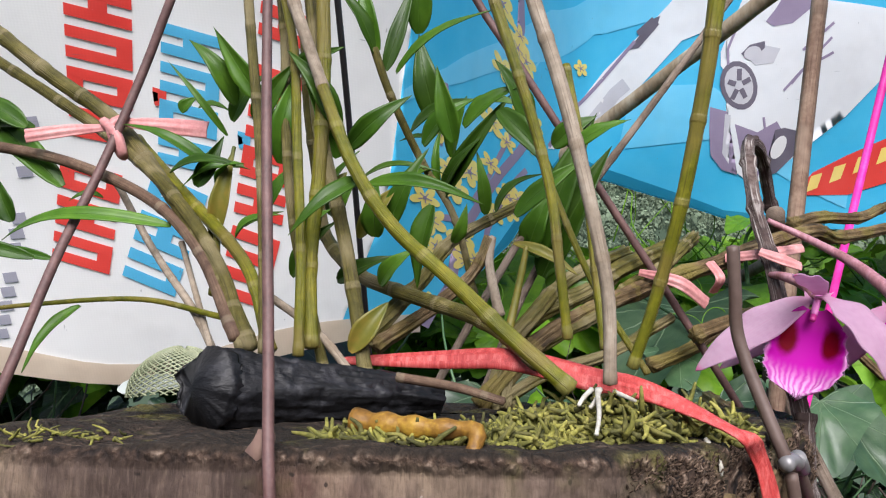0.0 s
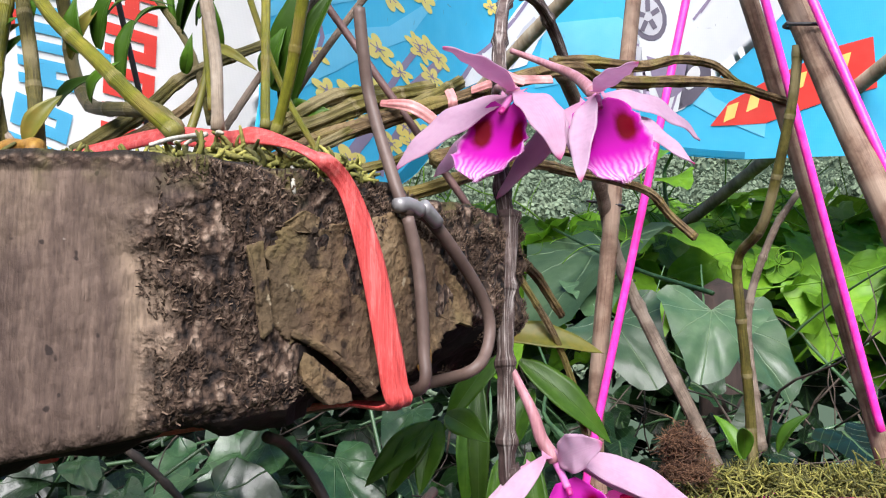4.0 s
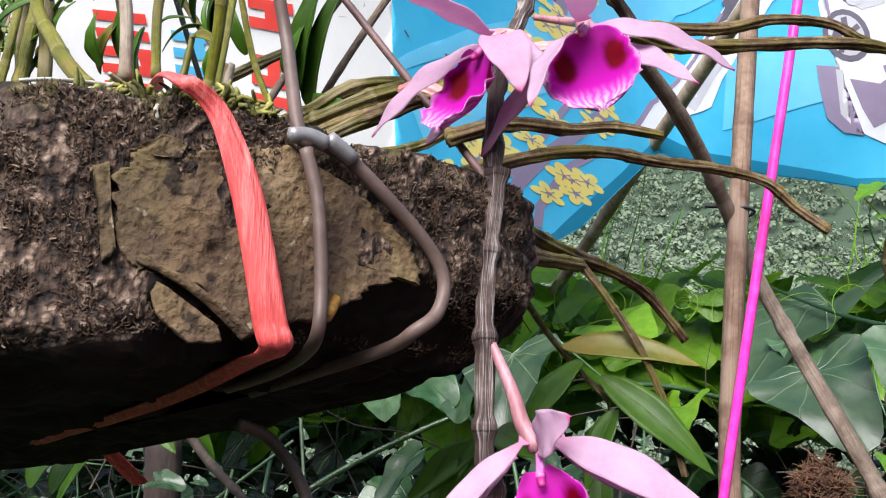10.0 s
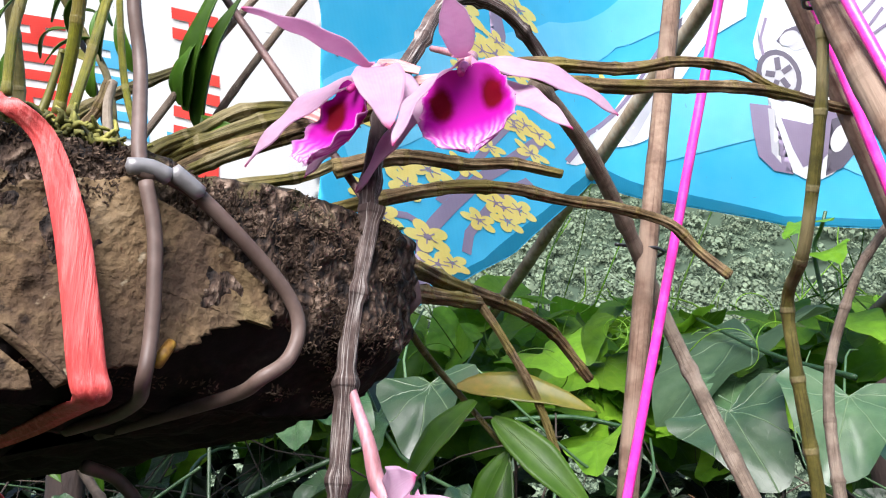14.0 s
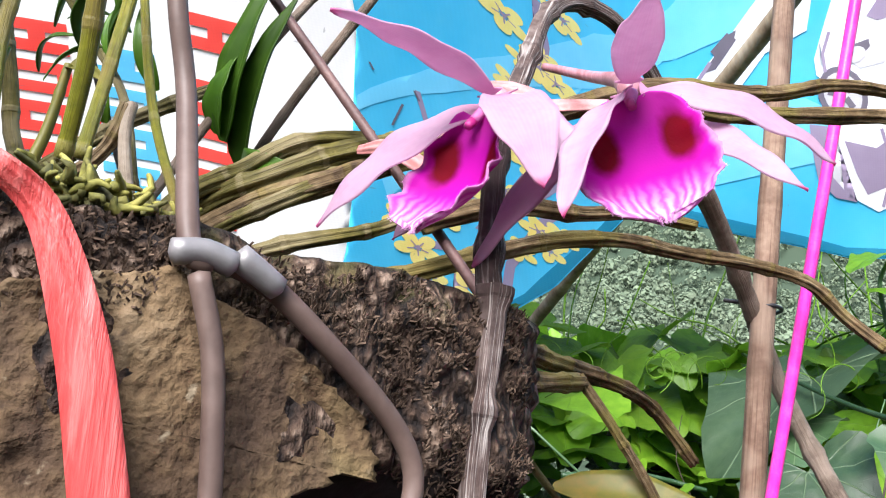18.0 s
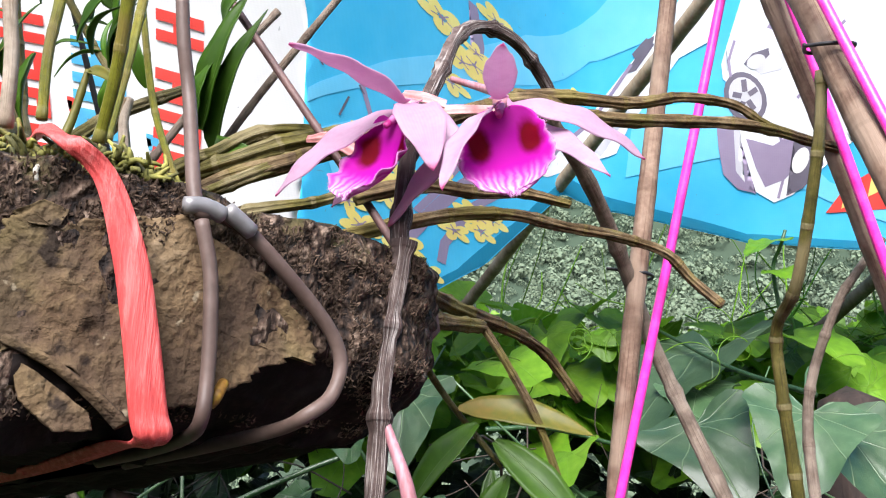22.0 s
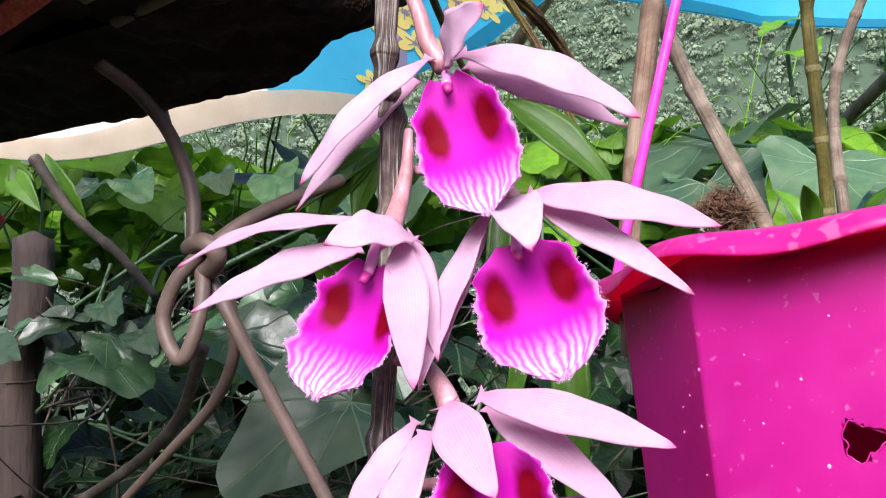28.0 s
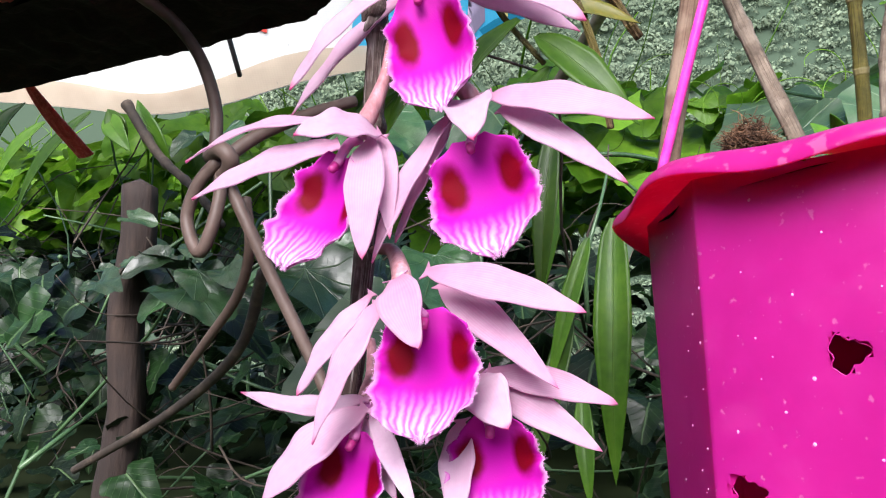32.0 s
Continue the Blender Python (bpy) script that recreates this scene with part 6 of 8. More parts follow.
flower((0.1194, 0.2130, 0.9560), [(0.1031, 0.2290, 0.9640), (0.1110, 0.2230, 0.9634), (0.1161, 0.2170, 0.9595), (0.1183, 0.2140, 0.9566)],
       [((0.1181, 0.2120, 0.9570), (0.1292, 0.1990, 0.9446), 0.0098, (0.0, -1, 0.4), 0.1, "sepal"),
        ((0.1234, 0.2130, 0.9584), (0.1549, 0.2090, 0.9516), 0.0078, (0.2, -1, 0.5), 0.06, "petal"),
        ((0.1236, 0.2200, 0.9567), (0.1500, 0.2110, 0.9387), 0.008, (0.3, -1, 0.4), 0.05, "sepal"),
        ((0.1129, 0.2130, 0.9543), (0.1015, 0.2060, 0.9346), 0.0062, (-0.3, -1, 0.3), 0.05, "petal"),
        ((0.1150, 0.2120, 0.9527), (0.1096, 0.1990, 0.9273), 0.0078, (-0.3, -1, 0.3), 0.04, "sepal")],
       ((0.1261, 0.2090, 0.9513), (0.1292, 0.2020, 0.9295), 0.0205, (0.0, -1.0, 0.1), 0.4), 6)
flower((0.1100, 0.2180, 0.9329), [(0.1041, 0.2290, 0.9449), (0.1070, 0.2250, 0.9381), (0.1091, 0.2200, 0.9351), (0.1092, 0.2190, 0.9332)],
       [((0.1108, 0.2170, 0.9341), (0.0864, 0.2090, 0.9341), 0.006, (0.0, -0.8, 1), -0.12, "sepal"),
        ((0.1120, 0.2140, 0.9327), (0.0969, 0.2030, 0.9149), 0.0102, (-0.3, -1, 0.3), 0.08, "petal"),
        ((0.1112, 0.2170, 0.9322), (0.1272, 0.2050, 0.9172), 0.0048, (0.3, -1, 0.2), 0.05, "petal"),
        ((0.1084, 0.2190, 0.9296), (0.1200, 0.2120, 0.9165), 0.0055, (0.2, -1, 0.2), 0.02, "sepal")],
       ((0.1112, 0.2130, 0.9283), (0.1076, 0.2060, 0.9063), 0.0185, (-0.15, -1.0, 0.1), 0.42), 7)
flower((0.1316, 0.2210, 0.9388), [(0.1046, 0.2310, 0.9401), (0.1159, 0.2280, 0.9419), (0.1263, 0.2240, 0.9409), (0.1309, 0.2220, 0.9392)],
       [((0.1325, 0.2180, 0.9390), (0.1426, 0.2070, 0.9318), 0.0098, (0.1, -1, 0.4), 0.1, "sepal"),
        ((0.1333, 0.2210, 0.9403), (0.1585, 0.2180, 0.9363), 0.0068, (0.2, -1, 0.5), 0.07, "petal"),
        ((0.1343, 0.2210, 0.9382), (0.1565, 0.2160, 0.9283), 0.0075, (0.2, -1, 0.4), 0.05, "sepal"),
        ((0.1293, 0.2190, 0.9313), (0.1331, 0.2090, 0.9148), 0.0078, (0.0, -1, 0.2), 0.04, "petal")],
       ((0.1363, 0.2160, 0.9326), (0.1403, 0.2100, 0.9137), 0.0182, (0.05, -1.0, 0.1), 0.42), 8)


# ------------------------------------------------------------------ dry canes that hang out to the side
dry = thing("dry_orchid_canes", "bundle of wrinkled leafless orchid canes growing behind the slab", "orchid canes")
DRY = [
    ([(0.0406, 0.2520, 1.1160), (0.0630, 0.2620, 1.1260), (0.0880, 0.2720, 1.1339)] + [(0.1243, 0.2850, 1.1484), (0.1403, 0.3000, 1.1492), (0.1695, 0.3250, 1.1547), (0.2005, 0.3500, 1.1600), (0.2205, 0.3700, 1.1623), (0.2342, 0.3780, 1.1607)], 0.0034, 0.0017),
    ([(0.1217, 0.2870, 1.1516), (0.1366, 0.3000, 1.1554), (0.1560, 0.3150, 1.1574), (0.1733, 0.3300, 1.1652), (0.1916, 0.3450, 1.1685), (0.2028, 0.3520, 1.1640), (0.2163, 0.3650, 1.1618)], 0.0022, 0.0013),
    ([(0.0672, 0.2700, 1.1018), (0.0843, 0.2800, 1.1072), (0.1021, 0.3000, 1.1159), (0.1156, 0.3180, 1.1214), (0.1311, 0.3350, 1.1224), (0.1494, 0.3450, 1.1206), (0.1659, 0.3550, 1.1156), (0.1749, 0.3600, 1.1056), (0.1841, 0.3600, 1.0957)], 0.0022, 0.0016),
    ([(0.0799, 0.2600, 1.1109), (0.0962, 0.2700, 1.1175), (0.1097, 0.2900, 1.1213), (0.1213, 0.3000, 1.1233), (0.1354, 0.3100, 1.1211)], 0.0023, 0.0014),
    ([(0.0930, 0.2600, 1.0843), (0.0955, 0.2900, 1.0874), (0.1011, 0.3250, 1.0884), (0.1097, 0.3500, 1.0858), (0.1170, 0.3800, 1.0809), (0.1285, 0.3960, 1.0656)], 0.0027, 0.0018),
    ([(0.0943, 0.2700, 1.0773), (0.0990, 0.3000, 1.0813), (0.1022, 0.3250, 1.0840)], 0.0025, 0.0022),
    ([(0.1015, 0.3240, 1.0846), (0.1130, 0.3260, 1.0685), (0.1221, 0.3280, 1.0534), (0.1290, 0.3300, 1.0354), (0.1326, 0.3300, 1.0129)], 0.0013, 0.0011),
    ([(0.0292, 0.2450, 1.1167), (0.0368, 0.2550, 1.1250), (0.0480, 0.2600, 1.1326), (0.0598, 0.2750, 1.1392)], 0.0027, 0.0022),
    ([(0.0293, 0.2500, 1.1165), (0.0445, 0.2550, 1.1228), (0.0560, 0.2650, 1.1309), (0.0773, 0.2850, 1.1432)], 0.003, 0.0028),
    ([(0.0346, 0.2500, 1.1093), (0.0480, 0.2550, 1.1170), (0.0593, 0.2650, 1.1270), (0.0722, 0.2750, 1.1348), (0.0881, 0.2900, 1.1474)], 0.002, 0.0022),
    ([(0.0506, 0.2500, 1.1060), (0.0661, 0.2650, 1.1124), (0.0751, 0.2700, 1.1168)], 0.0022, 0.0015),
    ([(-0.0209, 0.2250, 1.1083), (-0.0066, 0.2400, 1.1245), (0.0029, 0.2500, 1.1386), (0.0243, 0.2600, 1.1530)], 0.0024, 0.0014),
    ([(-0.0177, 0.2250, 1.1068), (-0.0028, 0.2350, 1.1185), (0.0084, 0.2400, 1.1289), (0.0134, 0.2400, 1.1392)], 0.0022, 0.0013),
]
for k, (q, a, b) in enumerate(DRY):
    m = M["cane_ol"] if k in (7, 8, 9, 10, 11) else M["cane_dry"]
    if k in (0, 7, 8, 9, 10):
        q = [(0.012 + 0.003 * (k % 3), 0.243, 1.089), (0.5 * (0.012 + q[0][0]), 0.5 * (0.243 + q[0][1]), 1.089 + 0.62 * (q[0][2] - 1.089))] + q
        a *= 0.85
    tube("cane", q, a, b, m, dry, sides=30, nodes=0.02, swell=0.16, ridges=7, ridge=0.17, wobble=0.0009, seed=k)
tube("leaf_twig", [(0.0900, 0.2850, 1.0744), (0.0915, 0.3050, 1.0645), (0.0940, 0.3300, 1.0548), (0.1082, 0.3350, 1.0376)], 0.0013, 0.001, M["cane_ol"], dry)
for q, w, m in (([(0.0939, 0.3300, 1.0564), (0.1403, 0.3350, 1.0477)], 0.0125, "leaf_old"), ([(0.1015, 0.3280, 1.0512), (0.0765, 0.3250, 1.0188)], 0.0125, "leaf"), ([(0.1068, 0.3300, 1.0457), (0.1413, 0.3300, 1.0130)], 0.0125, "leaf"), ([(0.1118, 0.3300, 1.0346), (0.1011, 0.3250, 1.0074)], 0.010, "leaf"), ([(0.1010, 0.2620, 1.0922), (0.0943, 0.2500, 1.0801)], 0.005, "leaf")):
    blade("leaf", q[0], q[1], w, (-0.2, -1.0, 0.8), M[m], dry, bend=0.08, fold=0.3, ripple=0.02)

# ------------------------------------------------------------------ the leafy orchid on top of the slab
leafy = thing("leafy_orchid", "green orchid with jointed canes and narrow leaves tied on a slab", "orchid")
CANES = [
    ([(-0.1630, 0.2550, 1.2172), (-0.1473, 0.2500, 1.2059), (-0.1243, 0.2450, 1.1893), (-0.1026, 0.2400, 1.1744), (-0.0793, 0.2250, 1.1508), (-0.0600, 0.2100, 1.1298), (-0.0439, 0.1950, 1.1056)], 0.0031, 0.0026, "cane_ol"),
    ([(-0.1620, 0.2550, 1.2053), (-0.1465, 0.2500, 1.1963), (-0.1258, 0.2450, 1.1841), (-0.1041, 0.2400, 1.1699), (-0.0755, 0.2200, 1.1475), (-0.0551, 0.2050, 1.1249), (-0.0456, 0.1950, 1.1056)], 0.0022, 0.0022, "cane_ol"),
    ([(-0.1489, 0.2400, 1.1666), (-0.1367, 0.2380, 1.1649), (-0.1133, 0.2350, 1.1595), (-0.0840, 0.2250, 1.1475), (-0.0631, 0.2100, 1.1313), (-0.0479, 0.1950, 1.1076)], 0.0021, 0.0021, "cane_brown"),
    ([(-0.0942, 0.2380, 1.1682), (-0.0725, 0.2250, 1.1476), (-0.0492, 0.2050, 1.1264), (-0.0391, 0.1950, 1.1050)], 0.0022, 0.0021, "cane"),
    ([(-0.1004, 0.2400, 1.1545), (-0.0836, 0.2300, 1.1334), (-0.0637, 0.2100, 1.1148), (-0.0530, 0.2000, 1.1005)], 0.0013, 0.0013, "cane_grey"),
    ([(-0.1391, 0.2320, 1.1142), (-0.1149, 0.2250, 1.1161), (-0.0796, 0.2150, 1.1178), (-0.0514, 0.2000, 1.1129)], 0.0008, 0.001, "cane"),
    ([(-0.0718, 0.2200, 1.1339), (-0.0623, 0.2100, 1.1163), (-0.0550, 0.2000, 1.1047)], 0.001, 0.001, "cane_grey"),
    ([(-0.0408, 0.1950, 1.1043), (-0.0439, 0.2000, 1.1361), (-0.0474, 0.2050, 1.1668), (-0.0526, 0.2100, 1.2001), (-0.0573, 0.2150, 1.2293)], 0.0016, 0.0018, "cane_ol"),
    ([(-0.0318, 0.1950, 1.1038), (-0.0332, 0.2000, 1.1290), (-0.0370, 0.2050, 1.1593), (-0.0404, 0.2080, 1.1897), (-0.0489, 0.2100, 1.2231)], 0.0016, 0.0017, "cane"),
    ([(-0.0305, 0.2000, 1.1058), (-0.0321, 0.2040, 1.1266), (-0.0305, 0.2060, 1.1520), (-0.0312, 0.2090, 1.1837), (-0.0351, 0.2120, 1.2241)], 0.0024, 0.0026, "cane"),
    ([(0.0311, 0.1720, 1.0984), (0.0182, 0.1760, 1.1095), (0.0056, 0.1820, 1.1211), (-0.0098, 0.1900, 1.1350), (-0.0207, 0.1960, 1.1513), (-0.0295, 0.2010, 1.1725)], 0.0024, 0.002, "cane"),
    ([(-0.0295, 0.2010, 1.1720), (-0.0349, 0.2030, 1.1862), (-0.0404, 0.2060, 1.2015), (-0.0457, 0.2100, 1.2230)], 0.002, 0.0023, "cane_grey"),
    ([(0.0249, 0.1850, 1.1037), (0.0134, 0.2000, 1.1125), (-0.0050, 0.2200, 1.1192), (-0.0236, 0.2400, 1.1268), (-0.0365, 0.2570, 1.1386), (-0.0401, 0.2570, 1.1473), (-0.0410, 0.2550, 1.1589), (-0.0440, 0.2500, 1.1818), (-0.0446, 0.2450, 1.2043)], 0.0026, 0.0028, "cane_ol"),
    ([(0.0323, 0.1900, 1.1089), (0.0305, 0.1910, 1.1261), (0.0288, 0.1940, 1.1429), (0.0248, 0.1970, 1.1605), (0.0184, 0.2000, 1.1820), (0.0132, 0.2030, 1.2000), (0.0084, 0.2070, 1.2210)], 0.0014, 0.0021, "cane"),
    ([(0.0391, 0.1740, 1.0994), (0.0390, 0.1730, 1.1137), (0.0377, 0.1720, 1.1244), (0.0335, 0.1720, 1.1451), (0.0281, 0.1720, 1.1665), (0.0224, 0.1720, 1.1846), (0.0186, 0.1720, 1.2018)], 0.0017, 0.0022, "cane_grey"),
    ([(0.0472, 0.1910, 1.1024), (0.0522, 0.1880, 1.1183), (0.0571, 0.1830, 1.1398), (0.0610, 0.1790, 1.1637), (0.0637, 0.1760, 1.1849), (0.0661, 0.1740, 1.2052)], 0.0016, 0.0026, "cane"),
    ([(0.0098, 0.2500, 1.1229), (0.0028, 0.2500, 1.1466), (-0.0072, 0.2480, 1.1632), (-0.0165, 0.2400, 1.1825), (-0.0213, 0.2360, 1.1962)], 0.0014, 0.0016, "cane_ol"),
    ([(0.0170, 0.2400, 1.1157), (0.0138, 0.2400, 1.1307), (0.0147, 0.2400, 1.1392)], 0.002, 0.0016, "cane_grey"),
    ([(0.0424, 0.2000, 1.1066), (0.0408, 0.2050, 1.1274), (0.0388, 0.2100, 1.1532), (0.0341, 0.2150, 1.1835)], 0.0015, 0.0016, "cane"),
    ([(0.0547, 0.2100, 1.1007), (0.0430, 0.2150, 1.1214), (0.0335, 0.2200, 1.1438), (0.0252, 0.2250, 1.1662)], 0.0011, 0.0012, "cane"),
    ([(-0.0582, 0.2100, 1.1193), (-0.0616, 0.2200, 1.1420), (-0.0601, 0.2250, 1.1626)], 0.0017, 0.0007, "leaf_old"),
    ([(-0.0276, 0.2050, 1.0982), (-0.0374, 0.2080, 1.1381), (-0.0419, 0.2120, 1.1727), (-0.0445, 0.2150, 1.1977), (-0.0581, 0.2200, 1.2801)], 0.0018, 0.0018, "cane_ol"),
    ([(-0.0161, 0.2000, 1.0968), (-0.0239, 0.2050, 1.1340), (-0.0322, 0.2100, 1.1667), (-0.0354, 0.2140, 1.1955), (-0.0492, 0.2200, 1.2776)], 0.0024, 0.0024, "cane_ol"),
    ([(-0.0463, 0.2100, 1.1203), (-0.0301, 0.2060, 1.1098), (-0.0186, 0.2000, 1.0985)], 0.0013, 0.0014, "cane_grey"),
    ([(0.0185, 0.2100, 1.1074), (0.0208, 0.2120, 1.1187), (0.0234, 0.2120, 1.1330)], 0.0016, 0.001, "leaf_old"),
]
for k, (q, a, b, m) in enumerate(CANES):
    tube("cane", q, a * 0.8, b * 0.8, M[m], leafy, sides=12, nodes=0.019 + 0.003 * (k % 3), swell=0.13, ridges=4, ridge=0.03, wobble=0.0003, seed=50 + k)

LEAVES = [
    ([(-0.0212, 0.2360, 1.1945), (-0.0341, 0.2300, 1.2142)], 0.008), ([(-0.0202, 0.2360, 1.1954), (-0.0265, 0.2400, 1.2243)], 0.007), ([(-0.0182, 0.2380, 1.1898), (-0.0095, 0.2400, 1.2206)], 0.0075),
    ([(-0.0147, 0.2380, 1.1890), (0.0142, 0.2250, 1.2035)], 0.0065), ([(-0.0031, 0.2500, 1.1774), (-0.0090, 0.2480, 1.2054)], 0.013), ([(-0.0090, 0.2480, 1.2054), (-0.0120, 0.2450, 1.2305)], 0.0125),
    ([(-0.0111, 0.2500, 1.1736), (0.0086, 0.2400, 1.1817)], 0.007), ([(0.0086, 0.2400, 1.1811), (0.0255, 0.2350, 1.1773)], 0.0045), ([(0.0025, 0.2500, 1.1655), (0.0068, 0.2400, 1.1826)], 0.0085),
    ([(-0.0005, 0.2500, 1.1528), (0.0205, 0.2380, 1.1829)], 0.0085), ([(-0.0009, 0.2500, 1.1546), (0.0130, 0.2400, 1.1711)], 0.006), ([(-0.0260, 0.2500, 1.1589), (0.0012, 0.2400, 1.1580)], 0.0035),
    ([(0.0130, 0.2500, 1.1476), (0.0096, 0.2440, 1.1674)], 0.0065), ([(-0.0046, 0.2500, 1.1618), (-0.0131, 0.2400, 1.1492)], 0.005), ([(-0.0018, 0.2500, 1.1564), (-0.0013, 0.2500, 1.1755)], 0.004),
    ([(0.0031, 0.2450, 1.1380), (0.0073, 0.2400, 1.1494)], 0.006), ([(-0.0048, 0.2500, 1.1718), (-0.0141, 0.2450, 1.1696)], 0.003),
    ([(-0.0583, 0.2200, 1.1736), (-0.0709, 0.2150, 1.1908)], 0.0085), ([(-0.0619, 0.2250, 1.1659), (-0.0786, 0.2200, 1.1864)], 0.0032), ([(-0.0605, 0.2250, 1.1701), (-0.0512, 0.2250, 1.1844)], 0.008),
    ([(-0.0759, 0.2200, 1.1539), (-0.0519, 0.2150, 1.1538)], 0.005), ([(-0.0647, 0.2250, 1.1559), (-0.0929, 0.2250, 1.1691)], 0.0058), ([(-0.0684, 0.2200, 1.1499), (-0.0611, 0.2200, 1.1646)], 0.0075),
    ([(-0.0620, 0.2200, 1.1500), (-0.0520, 0.2100, 1.1543)], 0.006), ([(-0.0775, 0.2300, 1.1740), (-0.0735, 0.2300, 1.1788)], 0.006), ([(-0.0725, 0.2300, 1.1757), (-0.0622, 0.2300, 1.1740)], 0.005),
    ([(-0.0509, 0.2150, 1.1673), (-0.0394, 0.2100, 1.1825)], 0.009), ([(-0.0434, 0.2150, 1.1555), (-0.0397, 0.2150, 1.1810)], 0.0105), ([(-0.0439, 0.2200, 1.1582), (-0.0496, 0.2200, 1.1794)], 0.0085),
    ([(-0.0750, 0.2200, 1.1387), (-0.1294, 0.2300, 1.1353)], 0.0062), ([(-0.1274, 0.2350, 1.1708), (-0.1503, 0.2400, 1.1830)], 0.009), ([(-0.1164, 0.2350, 1.1305), (-0.1406, 0.2400, 1.1339)], 0.004),
    ([(-0.1002, 0.2220, 1.1160), (-0.1117, 0.2150, 1.0975)], 0.0055), ([(-0.1305, 0.2450, 1.1735), (-0.1455, 0.2400, 1.1693)], 0.006), ([(-0.0534, 0.2100, 1.1344), (-0.0402, 0.2050, 1.1398)], 0.0045),
    ([(-0.0550, 0.2200, 1.1557), (-0.0724, 0.2200, 1.1499)], 0.004), ([(-0.1021, 0.2350, 1.1492), (-0.1109, 0.2320, 1.1477)], 0.003), ([(-0.0360, 0.2100, 1.1354), (-0.0270, 0.2050, 1.1414)], 0.0055),
    ([(-0.0271, 0.2100, 1.1392), (-0.0200, 0.2100, 1.1530)], 0.004), ([(-0.0527, 0.2150, 1.1382), (-0.0408, 0.2100, 1.1414)], 0.003),
    ([(-0.1176, 0.2400, 1.1534), (-0.1641, 0.2500, 1.1897)], 0.011), ([(-0.1325, 0.2400, 1.1424), (-0.1390, 0.2400, 1.1570)], 0.009), ([(-0.1206, 0.2320, 1.1305), (-0.1583, 0.2350, 1.1369)], 0.006),
    ([(0.0287, 0.2580, 1.1354), (0.0476, 0.2500, 1.1803)], 0.0098), ([(0.0265, 0.2580, 1.1376), (0.0342, 0.2520, 1.1559)], 0.0075), ([(0.0207, 0.2100, 1.1408), (0.0384, 0.2050, 1.1552)], 0.007),
    ([(-0.0174, 0.2000, 1.1467), (0.0123, 0.1950, 1.1411)], 0.0055), ([(-0.0174, 0.2200, 1.1362), (-0.0165, 0.2150, 1.1513)], 0.009), ([(-0.0146, 0.2250, 1.1393), (-0.0031, 0.2200, 1.1614)], 0.0085),
    ([(-0.0018, 0.2200, 1.1452), (-0.0059, 0.2250, 1.1225)], 0.009), ([(-0.0186, 0.2000, 1.1485), (-0.0358, 0.1950, 1.1330)], 0.006), ([(0.0159, 0.2150, 1.1707), (0.0308, 0.2100, 1.1526)], 0.008),
    ([(-0.0268, 0.2100, 1.1632), (-0.0405, 0.2050, 1.1841)], 0.008), ([(0.0242, 0.2200, 1.1664), (0.0149, 0.2150, 1.1851)], 0.0085), ([(-0.0294, 0.2300, 1.1247), (-0.0119, 0.2250, 1.1318)], 0.007),
    ([(0.0315, 0.2620, 1.1294), (0.0522, 0.2500, 1.1697)], 0.0098), ([(0.0327, 0.2620, 1.1263), (0.0469, 0.2560, 1.1278)], 0.0085),
    ([(-0.0496, 0.2150, 1.1733), (-0.0630, 0.2120, 1.1934)], 0.008), ([(-0.0277, 0.2150, 1.1572), (-0.0374, 0.2100, 1.1795)], 0.008), ([(-0.0292, 0.2150, 1.1412), (-0.0210, 0.2100, 1.1580)], 0.007), ([(0.0066, 0.2200, 1.1673), (0.0231, 0.2150, 1.1784)], 0.0075), ([(-0.0048, 0.2220, 1.1625), (0.0095, 0.2180, 1.1749)], 0.0075),
    ([(-0.0260, 0.2220, 1.1616), (-0.0079, 0.2180, 1.1759)], 0.008), ([(-0.0390, 0.2150, 1.1245), (-0.0262, 0.2100, 1.1393)], 0.006), ([(-0.0459, 0.2200, 1.1769), (-0.0268, 0.2150, 1.1887)], 0.0085), ([(-0.0163, 0.2250, 1.1233), (-0.0058, 0.2200, 1.1333)], 0.007), ([(-0.0475, 0.2150, 1.1395), (-0.0376, 0.2120, 1.1555)], 0.0065),
    ([(0.0156, 0.2220, 1.1439), (0.0295, 0.2160, 1.1536)], 0.006), ([(0.0383, 0.2620, 1.1242), (0.0490, 0.2580, 1.1336)], 0.005), ([(0.0342, 0.2550, 1.1707), (0.0476, 0.2500, 1.1793)], 0.0065),
    ([(0.0367, 0.2100, 1.1601), (0.0499, 0.2050, 1.1655)], 0.006), ([(0.0038, 0.2150, 1.1619), (-0.0008, 0.2100, 1.1817)], 0.008),
]
for k, (q, w) in enumerate(LEAVES):
    rng = random.Random(k)
    broad = q[0][0] > 0.026 and q[0][1] > 0.25
    blade("leaf", q[0], q[1], w * (1.15 if broad else 0.7 if k < 30 else 0.78), (-0.3, -1.0, 0.1) if broad else (rng.uniform(-0.5, 0.5), -1.0, rng.uniform(0.2, 0.9)), M["leaf"], leafy, bend=rng.uniform(0.06, 0.2), fold=rng.uniform(0.25, 0.6), twist=0.0 if broad else rng.uniform(-0.6, 0.6), nu=6, nv=16, ripple=0.02, seed=k, shape=0.36, blunt=0.6, point=1.0, root=0.14)
